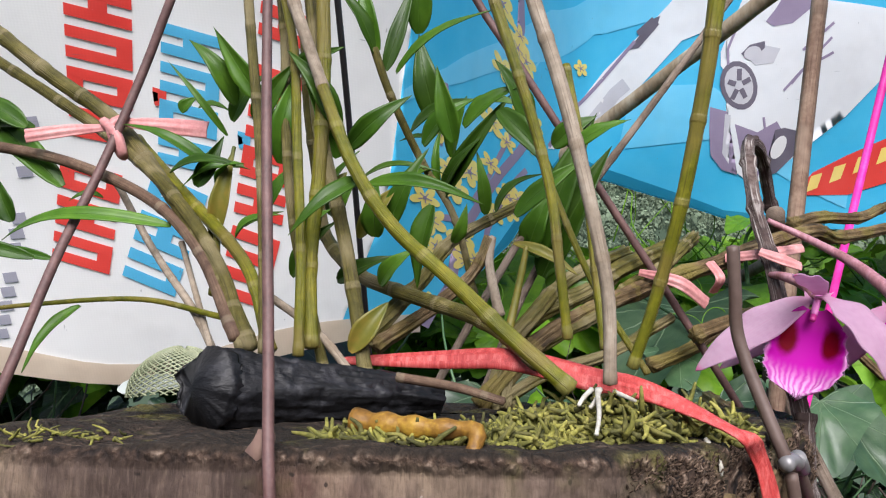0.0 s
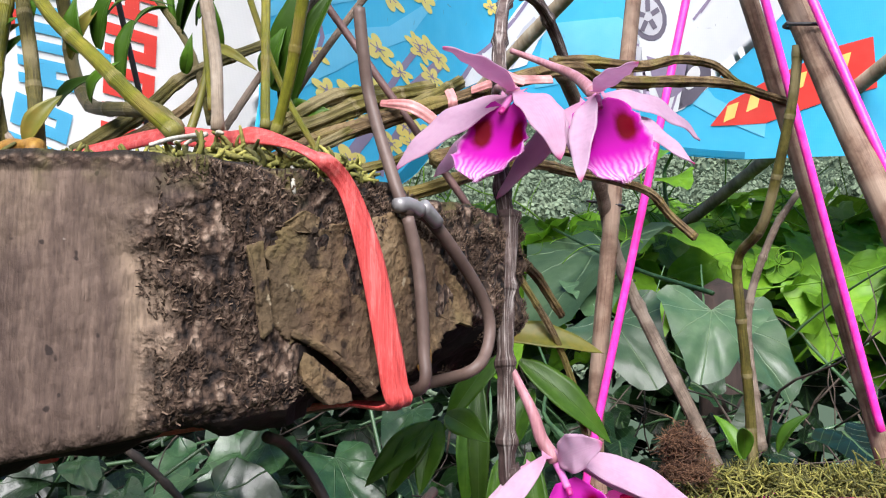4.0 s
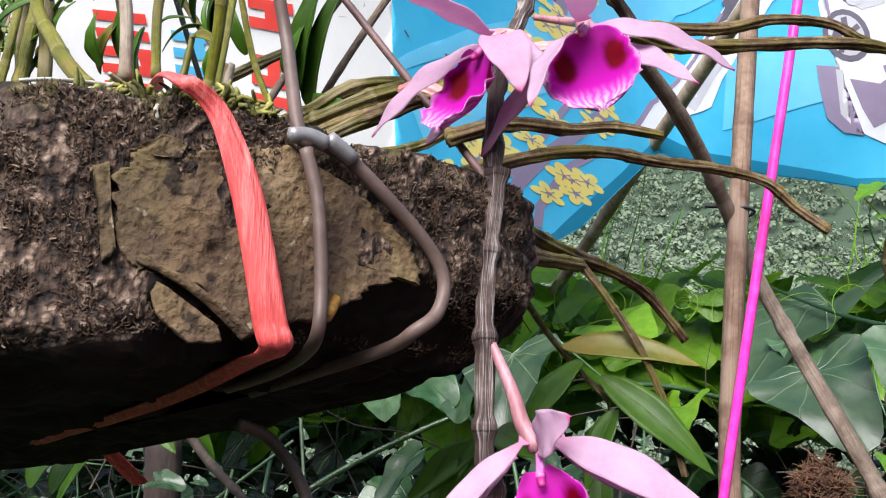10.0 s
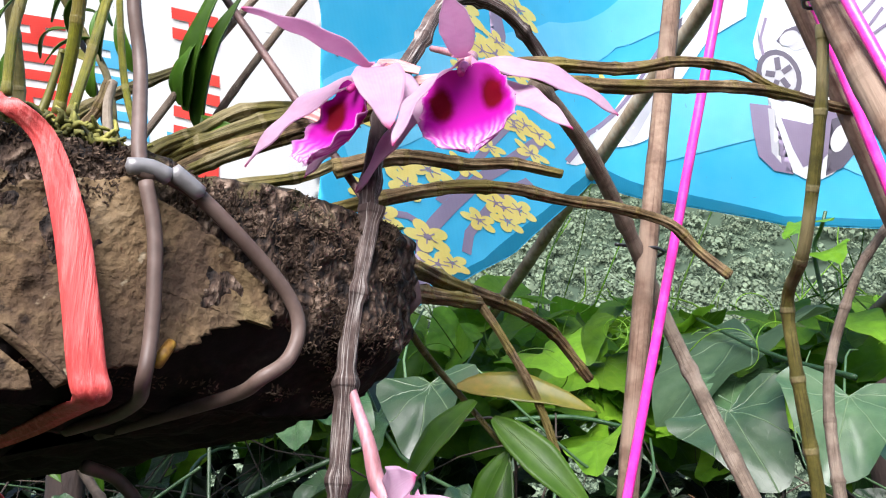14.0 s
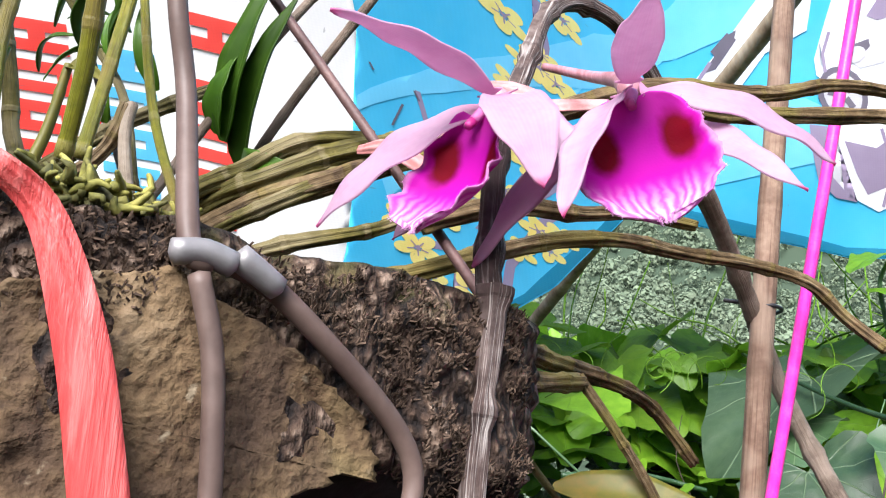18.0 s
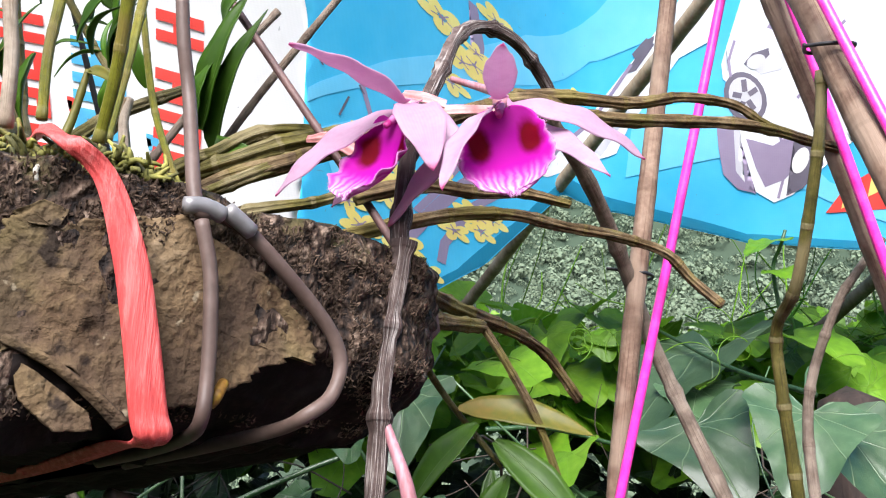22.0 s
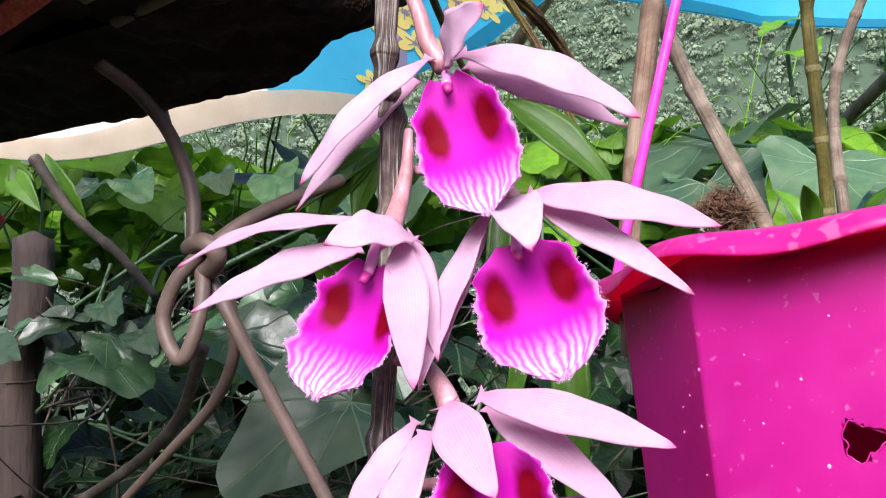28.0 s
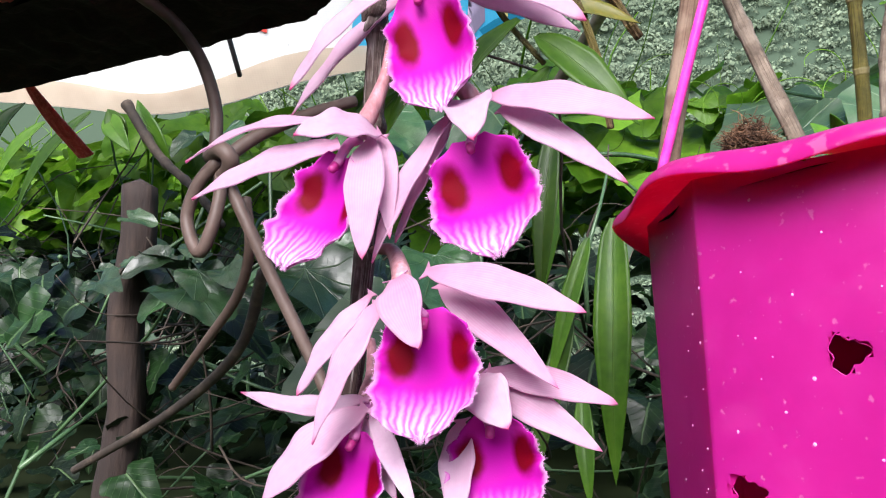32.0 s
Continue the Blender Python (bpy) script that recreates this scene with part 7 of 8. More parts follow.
for q, w in (([(-0.0634, 0.2220, 1.1343), (-0.0575, 0.2180, 1.1601)], 0.0055), ([(-0.0281, 0.2100, 1.1460), (-0.0242, 0.2100, 1.1522)], 0.0035), ([(-0.0229, 0.2250, 1.1365), (-0.0115, 0.2200, 1.1508)], 0.0055), ([(0.0203, 0.2150, 1.1342), (0.0369, 0.2100, 1.1254)], 0.0035), ([(-0.0202, 0.2000, 1.1047), (-0.0110, 0.2000, 1.1174)], 0.006), ([(-0.0379, 0.2150, 1.1368), (-0.0294, 0.2100, 1.1415)], 0.004)):
    blade("dead_leaf", q[0], q[1], w, (0.2, -1, 0.4), M["leaf_old"], leafy, "withered orange-brown leaf", bend=0.1, fold=0.6)
ROOTS = [[(0.0365, 0.1730, 1.0982), (0.0350, 0.1600, 1.0940), (0.0335, 0.1530, 1.0910)], [(0.0353, 0.1730, 1.0982), (0.0332, 0.1700, 1.0966), (0.0320, 0.1680, 1.0952)], [(0.0371, 0.1730, 1.0983), (0.0354, 0.1690, 1.0959), (0.0343, 0.1680, 1.0948)], [(0.0575, 0.1680, 1.0890), (0.0588, 0.1630, 1.0849), (0.0590, 0.1635, 1.0826)], [(0.0399, 0.1720, 1.0978), (0.0419, 0.1670, 1.0970), (0.0434, 0.1660, 1.0963)]]
for q in ROOTS:
    tube("root", q, 0.0006, 0.0004, M["root"], leafy, "white aerial root", sides=8)

# ------------------------------------------------------------------ what lies on the slab
strand_stuff("moss", [((0.036, 0.176, 1.0875), 0.02, 0.016, 0.010), ((0.055, 0.185, 1.0875), 0.016, 0.016, 0.009), ((0.02, 0.165, 1.0875), 0.014, 0.01, 0.003), ((0.0, 0.16, 1.088), 0.02, 0.008, 0.002)],
             2600, 0.0045, 0.0008, M["moss"], "yellow-green moss on the slab", "moss", 11, lift=0.15)
strand_stuff("moss", [((-0.07, 0.155, 1.088), 0.014, 0.01, 0.001)], 70, 0.004, 0.0004, M["moss"], "thin green moss at the slab's edge", "moss", 12, lift=0.0)
v, f = tube_data([(-0.0492, 0.1800, 1.0965), (-0.0456, 0.1840, 1.0962), (-0.0266, 0.1930, 1.0953), (-0.0117, 0.2010, 1.0945), (0.0011, 0.2090, 1.0932)], 0.0101, 0.0046, sides=72, step=0.0005)
for k in range(0, len(v) - 2, 72):
    ring = v[k:k + 72]
    mid = sum(ring, Vector()) / 72
    for j, q in enumerate(ring):
        out = (q - mid).normalized()
        a = math.atan2(out.z, -out.y)
        # split faces, fibres along the grain, crumbled pits
        facet = 0.0011 * abs(math.sin(2.5 * a + 2.0 * noise.noise(Vector((q.x * 25, 0, 3)))))
        fibre = 0.0006 * noise.noise(Vector((q.x * 60, a * 9, 1))) + 0.0004 * noise.noise(Vector((q.x * 160, a * 24, 5)))
        pit = -0.0012 * max(0.0, noise.noise(q * 230) - 0.12) - 0.0009 * max(0.0, noise.noise(q * 520) - 0.1)
        q += out * (fibre + pit - facet) + Vector((0.0012 * noise.noise(Vector((a * 2.2, 7, q.x * 9))), 0, 0))
    for q in ring:
        q.z = max(q.z, 1.0872)
tagged(mesh_object("charcoal", v, f, M["charcoal"]), "black lump of charcoal lying on the slab", "charcoal")
tagged(tube("fallen_cane", [(-0.0126, 0.1600, 1.0918), (-0.0050, 0.1570, 1.0916), (0.0039, 0.1540, 1.0913), (0.0111, 0.1520, 1.0911), (0.0106, 0.1490, 1.0873)], 0.0021, 0.0014, M["dead_cane"], sides=14, nodes=0.006, swell=0.3), "short dead yellow cane lying on the slab", "cane")
tagged(tube("twig", [(-0.0075, 0.1900, 1.0993), (0.0058, 0.1870, 1.0975), (0.0173, 0.1850, 1.0945)], 0.0012, 0.0010, M["cane_brown"], sides=8), "grey twig lying on the slab", "twig")
tagged(tube("broken_twig", [(-0.0262, 0.1455, 1.0907), (-0.0267, 0.1445, 1.0884), (-0.0288, 0.1460, 1.0857)], 0.0017, 0.0026, M["wood"], sides=10, ridges=4, ridge=0.12), "pale broken stub on the slab's edge", "twig")


def net_cap():
    net = thing("net_pot", "crumpled piece of pale green net with cloudy plastic", "net")
    c = Vector((-0.0626, 0.2000, 1.0948))
    pieces = []
    R = 0.0112

    def dome(u, v):
        r = R * math.sin(v)
        return c + Vector((r * math.cos(u) * 1.15, r * math.sin(u) * 0.9, R * 1.0 * math.cos(v) - 0.001 + 0.0006 * math.sin(3 * u)))

    n = 30
    for s in (1, -1):
        for k in range(n):
            pts = [dome(2 * math.pi * (k / n + s * q / 26), 0.1 + 1.5 * q / 12) for q in range(13)]
            pieces.append(tube_data(pts, 0.00022, 0.00022, sides=4, step=0.0012))
    v, f = merge(pieces)
    mesh_object("mesh", v, f, M["net"], net)
    q = [(-0.0783, 0.2000, 1.0945), (-0.0696, 0.1950, 1.0925), (-0.0549, 0.2000, 1.0975), (-0.0544, 0.2000, 1.1005)]
    blade("plastic_scrap", q[0], q[2], 0.0045, (0, -1, 0.4), M["plastic"], net, "cloudy white plastic scrap", bend=0.06, blunt=0.3)
    return net


net_cap()

strap = thing("raffia_strap", "flat red plastic raffia wound round the slab", "strap")
ribbon("band", [(-0.0247, 0.2110, 1.1025), (0.0000, 0.2010, 1.1035), (0.0188, 0.1930, 1.1040), (0.0372, 0.1840, 1.1000), (0.0478, 0.1740, 1.0978)] + [(0.0625, 0.1634, 1.0908), (0.0683, 0.1688, 1.0852), (0.0727, 0.1728, 1.0711), (0.0753, 0.1752, 1.0570), (0.0773, 0.1770, 1.0441)] + [(0.0770, 0.1796, 1.0390), (0.0610, 0.1933, 1.0388), (0.0349, 0.2057, 1.0345), (0.0048, 0.2145, 1.0295), (-0.0271, 0.2191, 1.0243)],
       [0.002, 0.005, 0.006, 0.006, 0.0045, 0.0036, 0.0042, 0.0058, 0.0062, 0.0064, 0.0064, 0.0064, 0.006, 0.006, 0.006],
       [(0, 0.6, 0.8)] * 5 + [(0.8, 0.5, 0)] + [(0.8, 0.6, 0.1)] * 4 + [(0.8, 0.6, 0.1)] + [(0.7, 0.6, 0)] * 4, M["raffia"], strap)
ribbon("loose_end", [(-0.0745, 0.284, 1.0315), (-0.0775, 0.298, 1.0225), (-0.0755, 0.314, 1.0105)], [0.004, 0.008, 0.009], [(1, -0.2, 0.2)] * 3, M["raffia"], strap)
tie = thing("raffia_tie", "pink raffia knotted round canes and a wire", "tie")
ribbon("bow", [(-0.1247, 0.2300, 1.1668), (-0.1136, 0.2310, 1.1686), (-0.1004, 0.2320, 1.1701)], [0.0042, 0.0038, 0.002], [(0, 0, 1)] * 3, M["pink_raffia"], tie, creases=6)
ribbon("bow", [(-0.0975, 0.2310, 1.1716), (-0.0837, 0.2290, 1.1699), (-0.0681, 0.2260, 1.1678)], [0.002, 0.0045, 0.005], [(0, 0, 1)] * 3, M["pink_raffia"], tie, creases=6)
tube("knot", [(-0.1019, 0.2320, 1.1718), (-0.0958, 0.2280, 1.1665), (-0.0946, 0.2300, 1.1610), (-0.0986, 0.2300, 1.1696), (-0.0945, 0.2320, 1.1731)], 0.0016, 0.0016, M["pink_raffia"], tie, ridges=5, ridge=0.2)
tie2 = thing("raffia_tie", "pink raffia wound round dry canes", "tie")
ribbon("band", [(0.0625, 0.2620, 1.1313), (0.0736, 0.2560, 1.1277), (0.0838, 0.2620, 1.1215)], [0.0022, 0.004, 0.004], [(0.2, 0, 1)] * 3, M["pink_raffia"], tie2, creases=6)
ribbon("band", [(0.0850, 0.2620, 1.1348), (0.0865, 0.2560, 1.1291), (0.0858, 0.2620, 1.1250)], [0.003, 0.003, 0.003], [(1, 0, 0.2)] * 3, M["pink_raffia"], tie2, creases=6)
ribbon("band", [(0.0922, 0.2700, 1.1371), (0.1025, 0.2650, 1.1380), (0.1195, 0.2750, 1.1413)], [0.003, 0.0035, 0.003], [(0, 0.3, 1)] * 3, M["pink_raffia"], tie2, creases=6)
ribbon("band", [(0.0967, 0.2500, 1.1370), (0.1032, 0.2480, 1.1342), (0.1091, 0.2500, 1.1325)], [0.0025, 0.0035, 0.0028], [(0, 0.3, 1)] * 3, M["pink_raffia"], tie2, creases=6)

lash = thing("wire_lashing", "grey plastic-coated wire knotted round the slab", "wire")
WIRE = M["wire"]
tube("wire", [(0.0688, 0.1845, 1.1302), (0.0695, 0.186, 1.12), (0.071, 0.188, 1.108), *[(0.0781, 0.1829, 1.0846), (0.0801, 0.1849, 1.0819)]], 0.00145, 0.0015, WIRE, lash, "upright loose wire end", sides=12)
tube("wire", [(0.0797, 0.1834, 1.0803), (0.0815, 0.1852, 1.0711), (0.0823, 0.1859, 1.0607), (0.0826, 0.1862, 1.0506), (0.0822, 0.1859, 1.0427)] + [(0.0722, 0.1970, 1.0402), (0.0583, 0.2060, 1.0379), (0.0437, 0.2097, 1.0355)], 0.00145, 0.0014, WIRE, lash, sides=12)
tube("wire", [(0.0806, 0.1867, 1.0830), (0.0843, 0.1924, 1.0807), (0.0895, 0.2010, 1.0737), (0.0948, 0.2106, 1.0648), (0.0970, 0.2145, 1.0575), (0.0960, 0.2130, 1.0500)] + [(0.0925, 0.2085, 1.0455), (0.0843, 0.2131, 1.0430), (0.0659, 0.2157, 1.0392), (0.0425, 0.2209, 1.0353)], 0.0016, 0.0015, WIRE, lash, sides=12)
tube("sleeve", [(0.0776, 0.1806, 1.0826), (0.0800, 0.1836, 1.0832), (0.0822, 0.1868, 1.0822)], 0.0017, 0.0018, M["tin"], lash, "dull grey crimped sleeve", sides=16)
tube("sleeve", [(0.0826, 0.1872, 1.0834), (0.0842, 0.1898, 1.0818), (0.0856, 0.1924, 1.0802)], 0.0019, 0.0017, M["tin"], lash, "dull grey crimped sleeve", sides=16)
tube("wire", [(0.0359, 0.2250, 1.0281), (0.0382, 0.2350, 1.0247), (0.0455, 0.2380, 1.0151), (0.0526, 0.2370, 1.0008), (0.0549, 0.2350, 0.9866)], 0.00163, 0.00163, WIRE, lash, sides=12)
tube("wire", [(0.0780, 0.2620, 1.0074), (0.0711, 0.2500, 1.0010), (0.0638, 0.2400, 0.9938), (0.0580, 0.2340, 0.9866)], 0.00155, 0.00181, WIRE, lash, sides=12)
tube("wire", [(0.0575, 0.2330, 0.9863), (0.0527, 0.2320, 0.9802), (0.0501, 0.2320, 0.9718), (0.0552, 0.2310, 0.9637), (0.0586, 0.2310, 0.9694), (0.0589, 0.2330, 0.9790), (0.0553, 0.2360, 0.9867)], 0.00163, 0.00163, WIRE, lash, sides=12)
tube("wire", [(0.0541, 0.2380, 0.9869), (0.0627, 0.2360, 0.9749), (0.0715, 0.2380, 0.9588), (0.0828, 0.2400, 0.9393), (0.0880, 0.2400, 0.9305)], 0.00163, 0.00155, WIRE, lash, sides=12)
tube("wire", [(0.0610, 0.2400, 0.9782), (0.0617, 0.2420, 0.9659), (0.0526, 0.2500, 0.9542), (0.0347, 0.2600, 0.9410), (0.0153, 0.2700, 0.9268)], 0.00146, 0.00120, WIRE, lash, sides=12)
tube("knot", [(0.0545, 0.2340, 0.9877), (0.0603, 0.2300, 0.9885), (0.0638, 0.2300, 0.9858), (0.0595, 0.2340, 0.9829), (0.0541, 0.2360, 0.9842)], 0.0021, 0.0021, WIRE, lash, sides=12)


END_PLAN = [Vector((x, y, 0)) for x, y in SLAB_PLAN[6:13]]


def on_end(line, run, s, z, off):
    """A point on the slab's rounded end: s metres along its plan line."""
    i = min(len(run) - 2, max(0, int(np.searchsorted(run, s)) - 1))
    k = (s - run[i]) / max(1e-6, run[i + 1] - run[i])
    p, t = line[i].lerp(line[i + 1], k), (line[i + 1] - line[i]).normalized()
    return Vector((p.x, p.y, z)) + Vector((t.y, -t.x, 0)) * off


def bark_patch(name, outline, material, label, lift, seed, rings=34, curl=0.0012):
    """A thin sheet of bark that follows the slab's end; outline: corners as (metres along the plan, height)."""
    line = spline(END_PLAN, 10)
    run = np.concatenate([[0.0], np.cumsum([(b - a).length for a, b in zip(line, line[1:])])])
    pts = [Vector((a, b)) for a, b in outline]
    n = len(pts)
    ring = [pts[i].lerp(pts[(i + 1) % n], k / 12) for i in range(n) for k in range(12)]
    ctr = sum(pts, Vector((0, 0))) / n
    m, verts, faces = len(ring), [], []
    for r in range(rings + 1):
        q = r / rings
        for p in ring:
            jag = 1 + q ** 6 * (0.07 * noise.noise(Vector((p.x * 300, p.y * 300, seed))) + 0.05 * noise.noise(Vector((p.x * 900, p.y * 900, seed))))
            e = ctr + (p - ctr) * q * jag
            w = Vector((e.x * 1.0, e.y * 0.55, seed))
            h = 0.0009 * noise.noise(w * 90) + 0.0006 * noise.noise(w * 240) + 0.00035 * noise.noise(w * 620) + 0.00022 * noise.noise(w * 1500)
            knot = noise.noise(Vector((e.x * 170, e.y * 130, seed + 9)))
            h -= 0.0018 * max(0.0, knot - 0.42) * 2.5
            h += curl * max(0.0, q - 0.86) / 0.14 * (0.4 + 0.6 * noise.noise(Vector((p.x * 120, p.y * 120, seed + 3))))
            verts.append(on_end(line, run, e.x, e.y, lift + h))
    for p, q in zip(ring, range(m)):
        verts.append(verts[rings * m + q] + (on_end(line, run, p.x, p.y, -0.002) - on_end(line, run, p.x, p.y, 0.0)))
    for r in range(rings + 1):
        for i in range(m):
            a, b = r * m + i, r * m + (i + 1) % m
            faces.append((a, a + m, b + m, b))
    return mesh_object(name, verts, faces, material, slab, label)


bark_patch("bark_sheet", [(0.0383, 1.0705), (0.0415, 1.0729), (0.0422, 1.0752), (0.046, 1.0762), (0.0502, 1.0745), (0.0540, 1.0772), (0.0584, 1.0782), (0.0654, 1.0802), (0.0715, 1.0808), (0.0838, 1.0760), (0.0929, 1.0715), (0.1025, 1.0629), (0.1058, 1.0560), (0.0992, 1.0572), (0.0886, 1.0527), (0.0844, 1.0493),
                         (0.0780, 1.0460), (0.0717, 1.0446), (0.0654, 1.0413), (0.0601, 1.0464), (0.0523, 1.0518), (0.0444, 1.0549), (0.0441, 1.0523), (0.0419, 1.0553), (0.0396, 1.0648)], M["flake"], "loose pale tan sheet of torn bark", 0.0004, 1)
bark_patch("bark_flake", [(0.0425, 1.0762), (0.0470, 1.0792), (0.0512, 1.0782), (0.0500, 1.0748), (0.0455, 1.0745)], M["flake"], "small raised flake of bark", 0.0006, 3, rings=10)
bark_patch("bark_flake", [(0.0350, 1.0710), (0.0378, 1.0722), (0.0388, 1.0640), (0.0402, 1.0560), (0.0380, 1.0535), (0.0368, 1.0610)], M["flake"], "narrow strip of torn bark", 0.0006, 4, rings=10)
bark_patch("bark_flake", [(0.0455, 1.0520), (0.0510, 1.0490), (0.0590, 1.0435), (0.0600, 1.0405), (0.0540, 1.0400), (0.0480, 1.0450)], M["flake"], "brown inner bark bared below a tear", 0.0, 6, rings=12, curl=0.0)
tube("bark_curl", [(0.0592, 0.1614, 1.0547), (0.0643, 0.1675, 1.0512), (0.0692, 0.1735, 1.0462), (0.0722, 0.1775, 1.0420)], 0.0007, 0.0013, M["flake"], slab, "curled torn edge of bark", ridges=3, ridge=0.3)
tube("bark_chip", [(0.0827, 0.1920, 1.0505), (0.0828, 0.1896, 1.0477), (0.0815, 0.1898, 1.0464)], 0.0011, 0.0013, M["dead_cane"], slab, "orange chip of wood")
tube("bark_chip", [(-0.0716, 0.1449, 1.0653), (-0.0643, 0.1411, 1.0654), (-0.0581, 0.1428, 1.0651)], 0.0009, 0.0007, M["flake"], slab, "torn curl of bark", ridges=3, ridge=0.3)


# ------------------------------------------------------------------ vines and undergrowth
def heart_leaf(size, bend, fold, seed, lobes=True):
    """A heart-shaped leaf in its own plane: stalk at the origin, tip along y, facing z."""
    rng = random.Random(seed)
    n, rings = 28, 5
    verts, faces = [Vector((0, 0.28 * size, 0))], []
    heart_leaf.uv = [(0.5, 0.28)]
    for r in range(1, rings + 1):
        for i in range(n):
            a = 2 * math.pi * i / n
            # 0 at the tip, pi at the notch
            x = 0.5 * math.sin(a) * (1 + 0.25 * math.cos(a - math.pi)) * (1.0 if not lobes else 1.0 + 0.16 * math.cos(3 * a + 0.4))
            y = 0.28 + (0.72 * math.cos(a) if math.cos(a) > 0 else 0.42 * math.cos(a))
            if abs(a - math.pi) < 0.35:
                y += 0.22 * (1 - abs(a - math.pi) / 0.35)
            k = r / rings
            p = Vector((x * k, 0.28 + (y - 0.28) * k, 0)) * size
            p.z = fold * abs(p.x) - bend * p.y * p.y / size + size * (0.06 * noise.noise(p * (3 / size) + Vector((seed, 0, 0))) + 0.022 * noise.noise(p * (8 / size) + Vector((seed, 4, 0))) + 0.03 * k * k * math.sin(7 * a + seed))
            verts.append(p)
            heart_leaf.uv.append((0.5 + p.x / size, p.y / size))
    for i in range(n):
        faces.append((0, 1 + i, 1 + (i + 1) % n))
    for r in range(rings - 1):
        for i in range(n):
            a, b = 1 + r * n + i, 1 + r * n + (i + 1) % n
            faces.append((a, a + n, b + n, b))
    return verts, faces


def oriented(verts, at, normal, tip):
    z = Vector(normal).normalized()
    y = Vector(tip)
    y = (y - z * y.dot(z)).normalized()
    x = y.cross(z)
    at = Vector(at)
    return [at + x * v.x + y * v.y + z * v.z for v in verts]


def leaf_mass(name, count, region, size, material, label, seed, lobes=True, droop=0.5):
    """region(rng) gives a place for a leaf."""
    rng = random.Random(seed)
    pieces, uvs = [], []
    for k in range(count):
        p = region(rng)
        s = size[0] + (size[1] - size[0]) * rng.random() ** 1.5
        v, f = heart_leaf(s, rng.uniform(0.0, 0.5), rng.uniform(0.0, 0.35), seed * 100 + k, lobes)
        nrm = Vector((rng.gauss(0, 0.5), rng.gauss(-0.42, 0.45), rng.gauss(0.85, 0.3)))
        tip = Vector((rng.gauss(0, 0.8), rng.gauss(-0.3, 0.6), -droop + rng.gauss(0, 0.4)))
        pieces.append((oriented(v, p, nrm, tip), f))
        uvs += heart_leaf.uv
    v, f = merge(pieces)
    return tagged(mesh_object(name, v, f, material, uvs=uvs), label, "foliage", kind="stuff")


def stem_mass(name, count, region, length, radius, material, label, seed, up=0.6):
    rng = random.Random(seed)
    pieces = []
    for k in range(count):
        p = region(rng)
        d = Vector((rng.gauss(0, 0.8), rng.gauss(0, 0.5), rng.gauss(up, 0.5))).normalized()
        pts, L = [p], length * rng.uniform(0.4, 1.3)
        for q in range(3):
            d = (d + Vector((rng.gauss(0, 0.35), rng.gauss(0, 0.35), rng.gauss(0, 0.3)))).normalized()
            pts.append(pts[-1] + d * L / 3)
        r = radius * rng.uniform(0.6, 1.4)
        pieces.append(tube_data(pts, r, r * 0.5, sides=5, step=L / 9))
    v, f = merge(pieces)
    return tagged(mesh_object(name, v, f, material), label, "stems", kind="stuff")


def back_region(rng):
    y = rng.uniform(0.85, 1.75)
    x = rng.uniform(-1.2, 0.8) * y + 0.05
    top = 1.0 + 0.19 * y + 0.05 * noise.noise((x * 3, y * 3, 1))
    return Vector((x, y, top - 0.12 * rng.random() ** 1.3))


def low_region(rng):
    y = rng.uniform(0.47, 0.85)
    x = rng.uniform(-1.2, 0.7) * y + 0.02
    top = 0.985 + 0.09 * (y - 0.4) + 0.04 * noise.noise((x * 5, y * 5, 7))
    return Vector((x, y, 0.76 + (top - 0.76) * rng.random() ** 0.8))


leaf_mass("vine_foliage", 2300, back_region, (0.03, 0.085), M["vine"], "bright green heart-shaped vine leaves on the terrace", 21)
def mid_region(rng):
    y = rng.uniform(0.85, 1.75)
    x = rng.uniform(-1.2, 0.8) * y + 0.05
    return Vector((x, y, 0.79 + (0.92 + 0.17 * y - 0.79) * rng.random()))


# Both masses below use the leaf colour that has shade painted in.
leaf_mass("shaded_foliage", 1500, mid_region, (0.03, 0.075), M["shade_leaf"], "leaves under the vines, with shade put into their dark colour", 26)
leaf_mass("undergrowth", 800, low_region, (0.014, 0.042), M["shade_leaf"], "leaves of low undergrowth, their green darkened for shade", 22)
stem_mass("vine_stems", 220, back_region, 0.22, 0.0016, M["vine"], "thin green vine stems", 23)
stem_mass("undergrowth_stems", 110, low_region, 0.2, 0.0016, M["vine_big"], "thin green stems in the undergrowth", 25, up=0.2)
stem_mass("dead_stems", 340, low_region, 0.16, 0.0009, M["twig"], "tangle of dead grey-brown twigs", 24, up=0.3)

def tendrils(count):
    """Thin curling tendrils at the top of the vines."""
    rng = random.Random(77)
    pieces = []
    for k in range(count):
        y = rng.uniform(0.7, 1.3)
        p = Vector((rng.uniform(-0.2, 0.5) * y, y, 1.0 + 0.17 * y))
        d = Vector((rng.gauss(0, 0.7), rng.gauss(0, 0.3), rng.uniform(0.2, 1))).normalized()
        pts, turn = [p], rng.uniform(-40, 40)
        for q in range(14):
            d = (Matrix.Rotation(math.radians(turn * (0.3 + q / 9)), 3, "Y") @ d).normalized()
            pts.append(pts[-1] + d * 0.006)
        pieces.append(tube_data(pts, 0.0006, 0.0003, sides=4, step=0.003))
    v, f = merge(pieces)
    return tagged(mesh_object("vine_tendrils", v, f, M["vine"]), "thin pale green curling vine tendrils", "tendrils", kind="stuff")


tendrils(90)

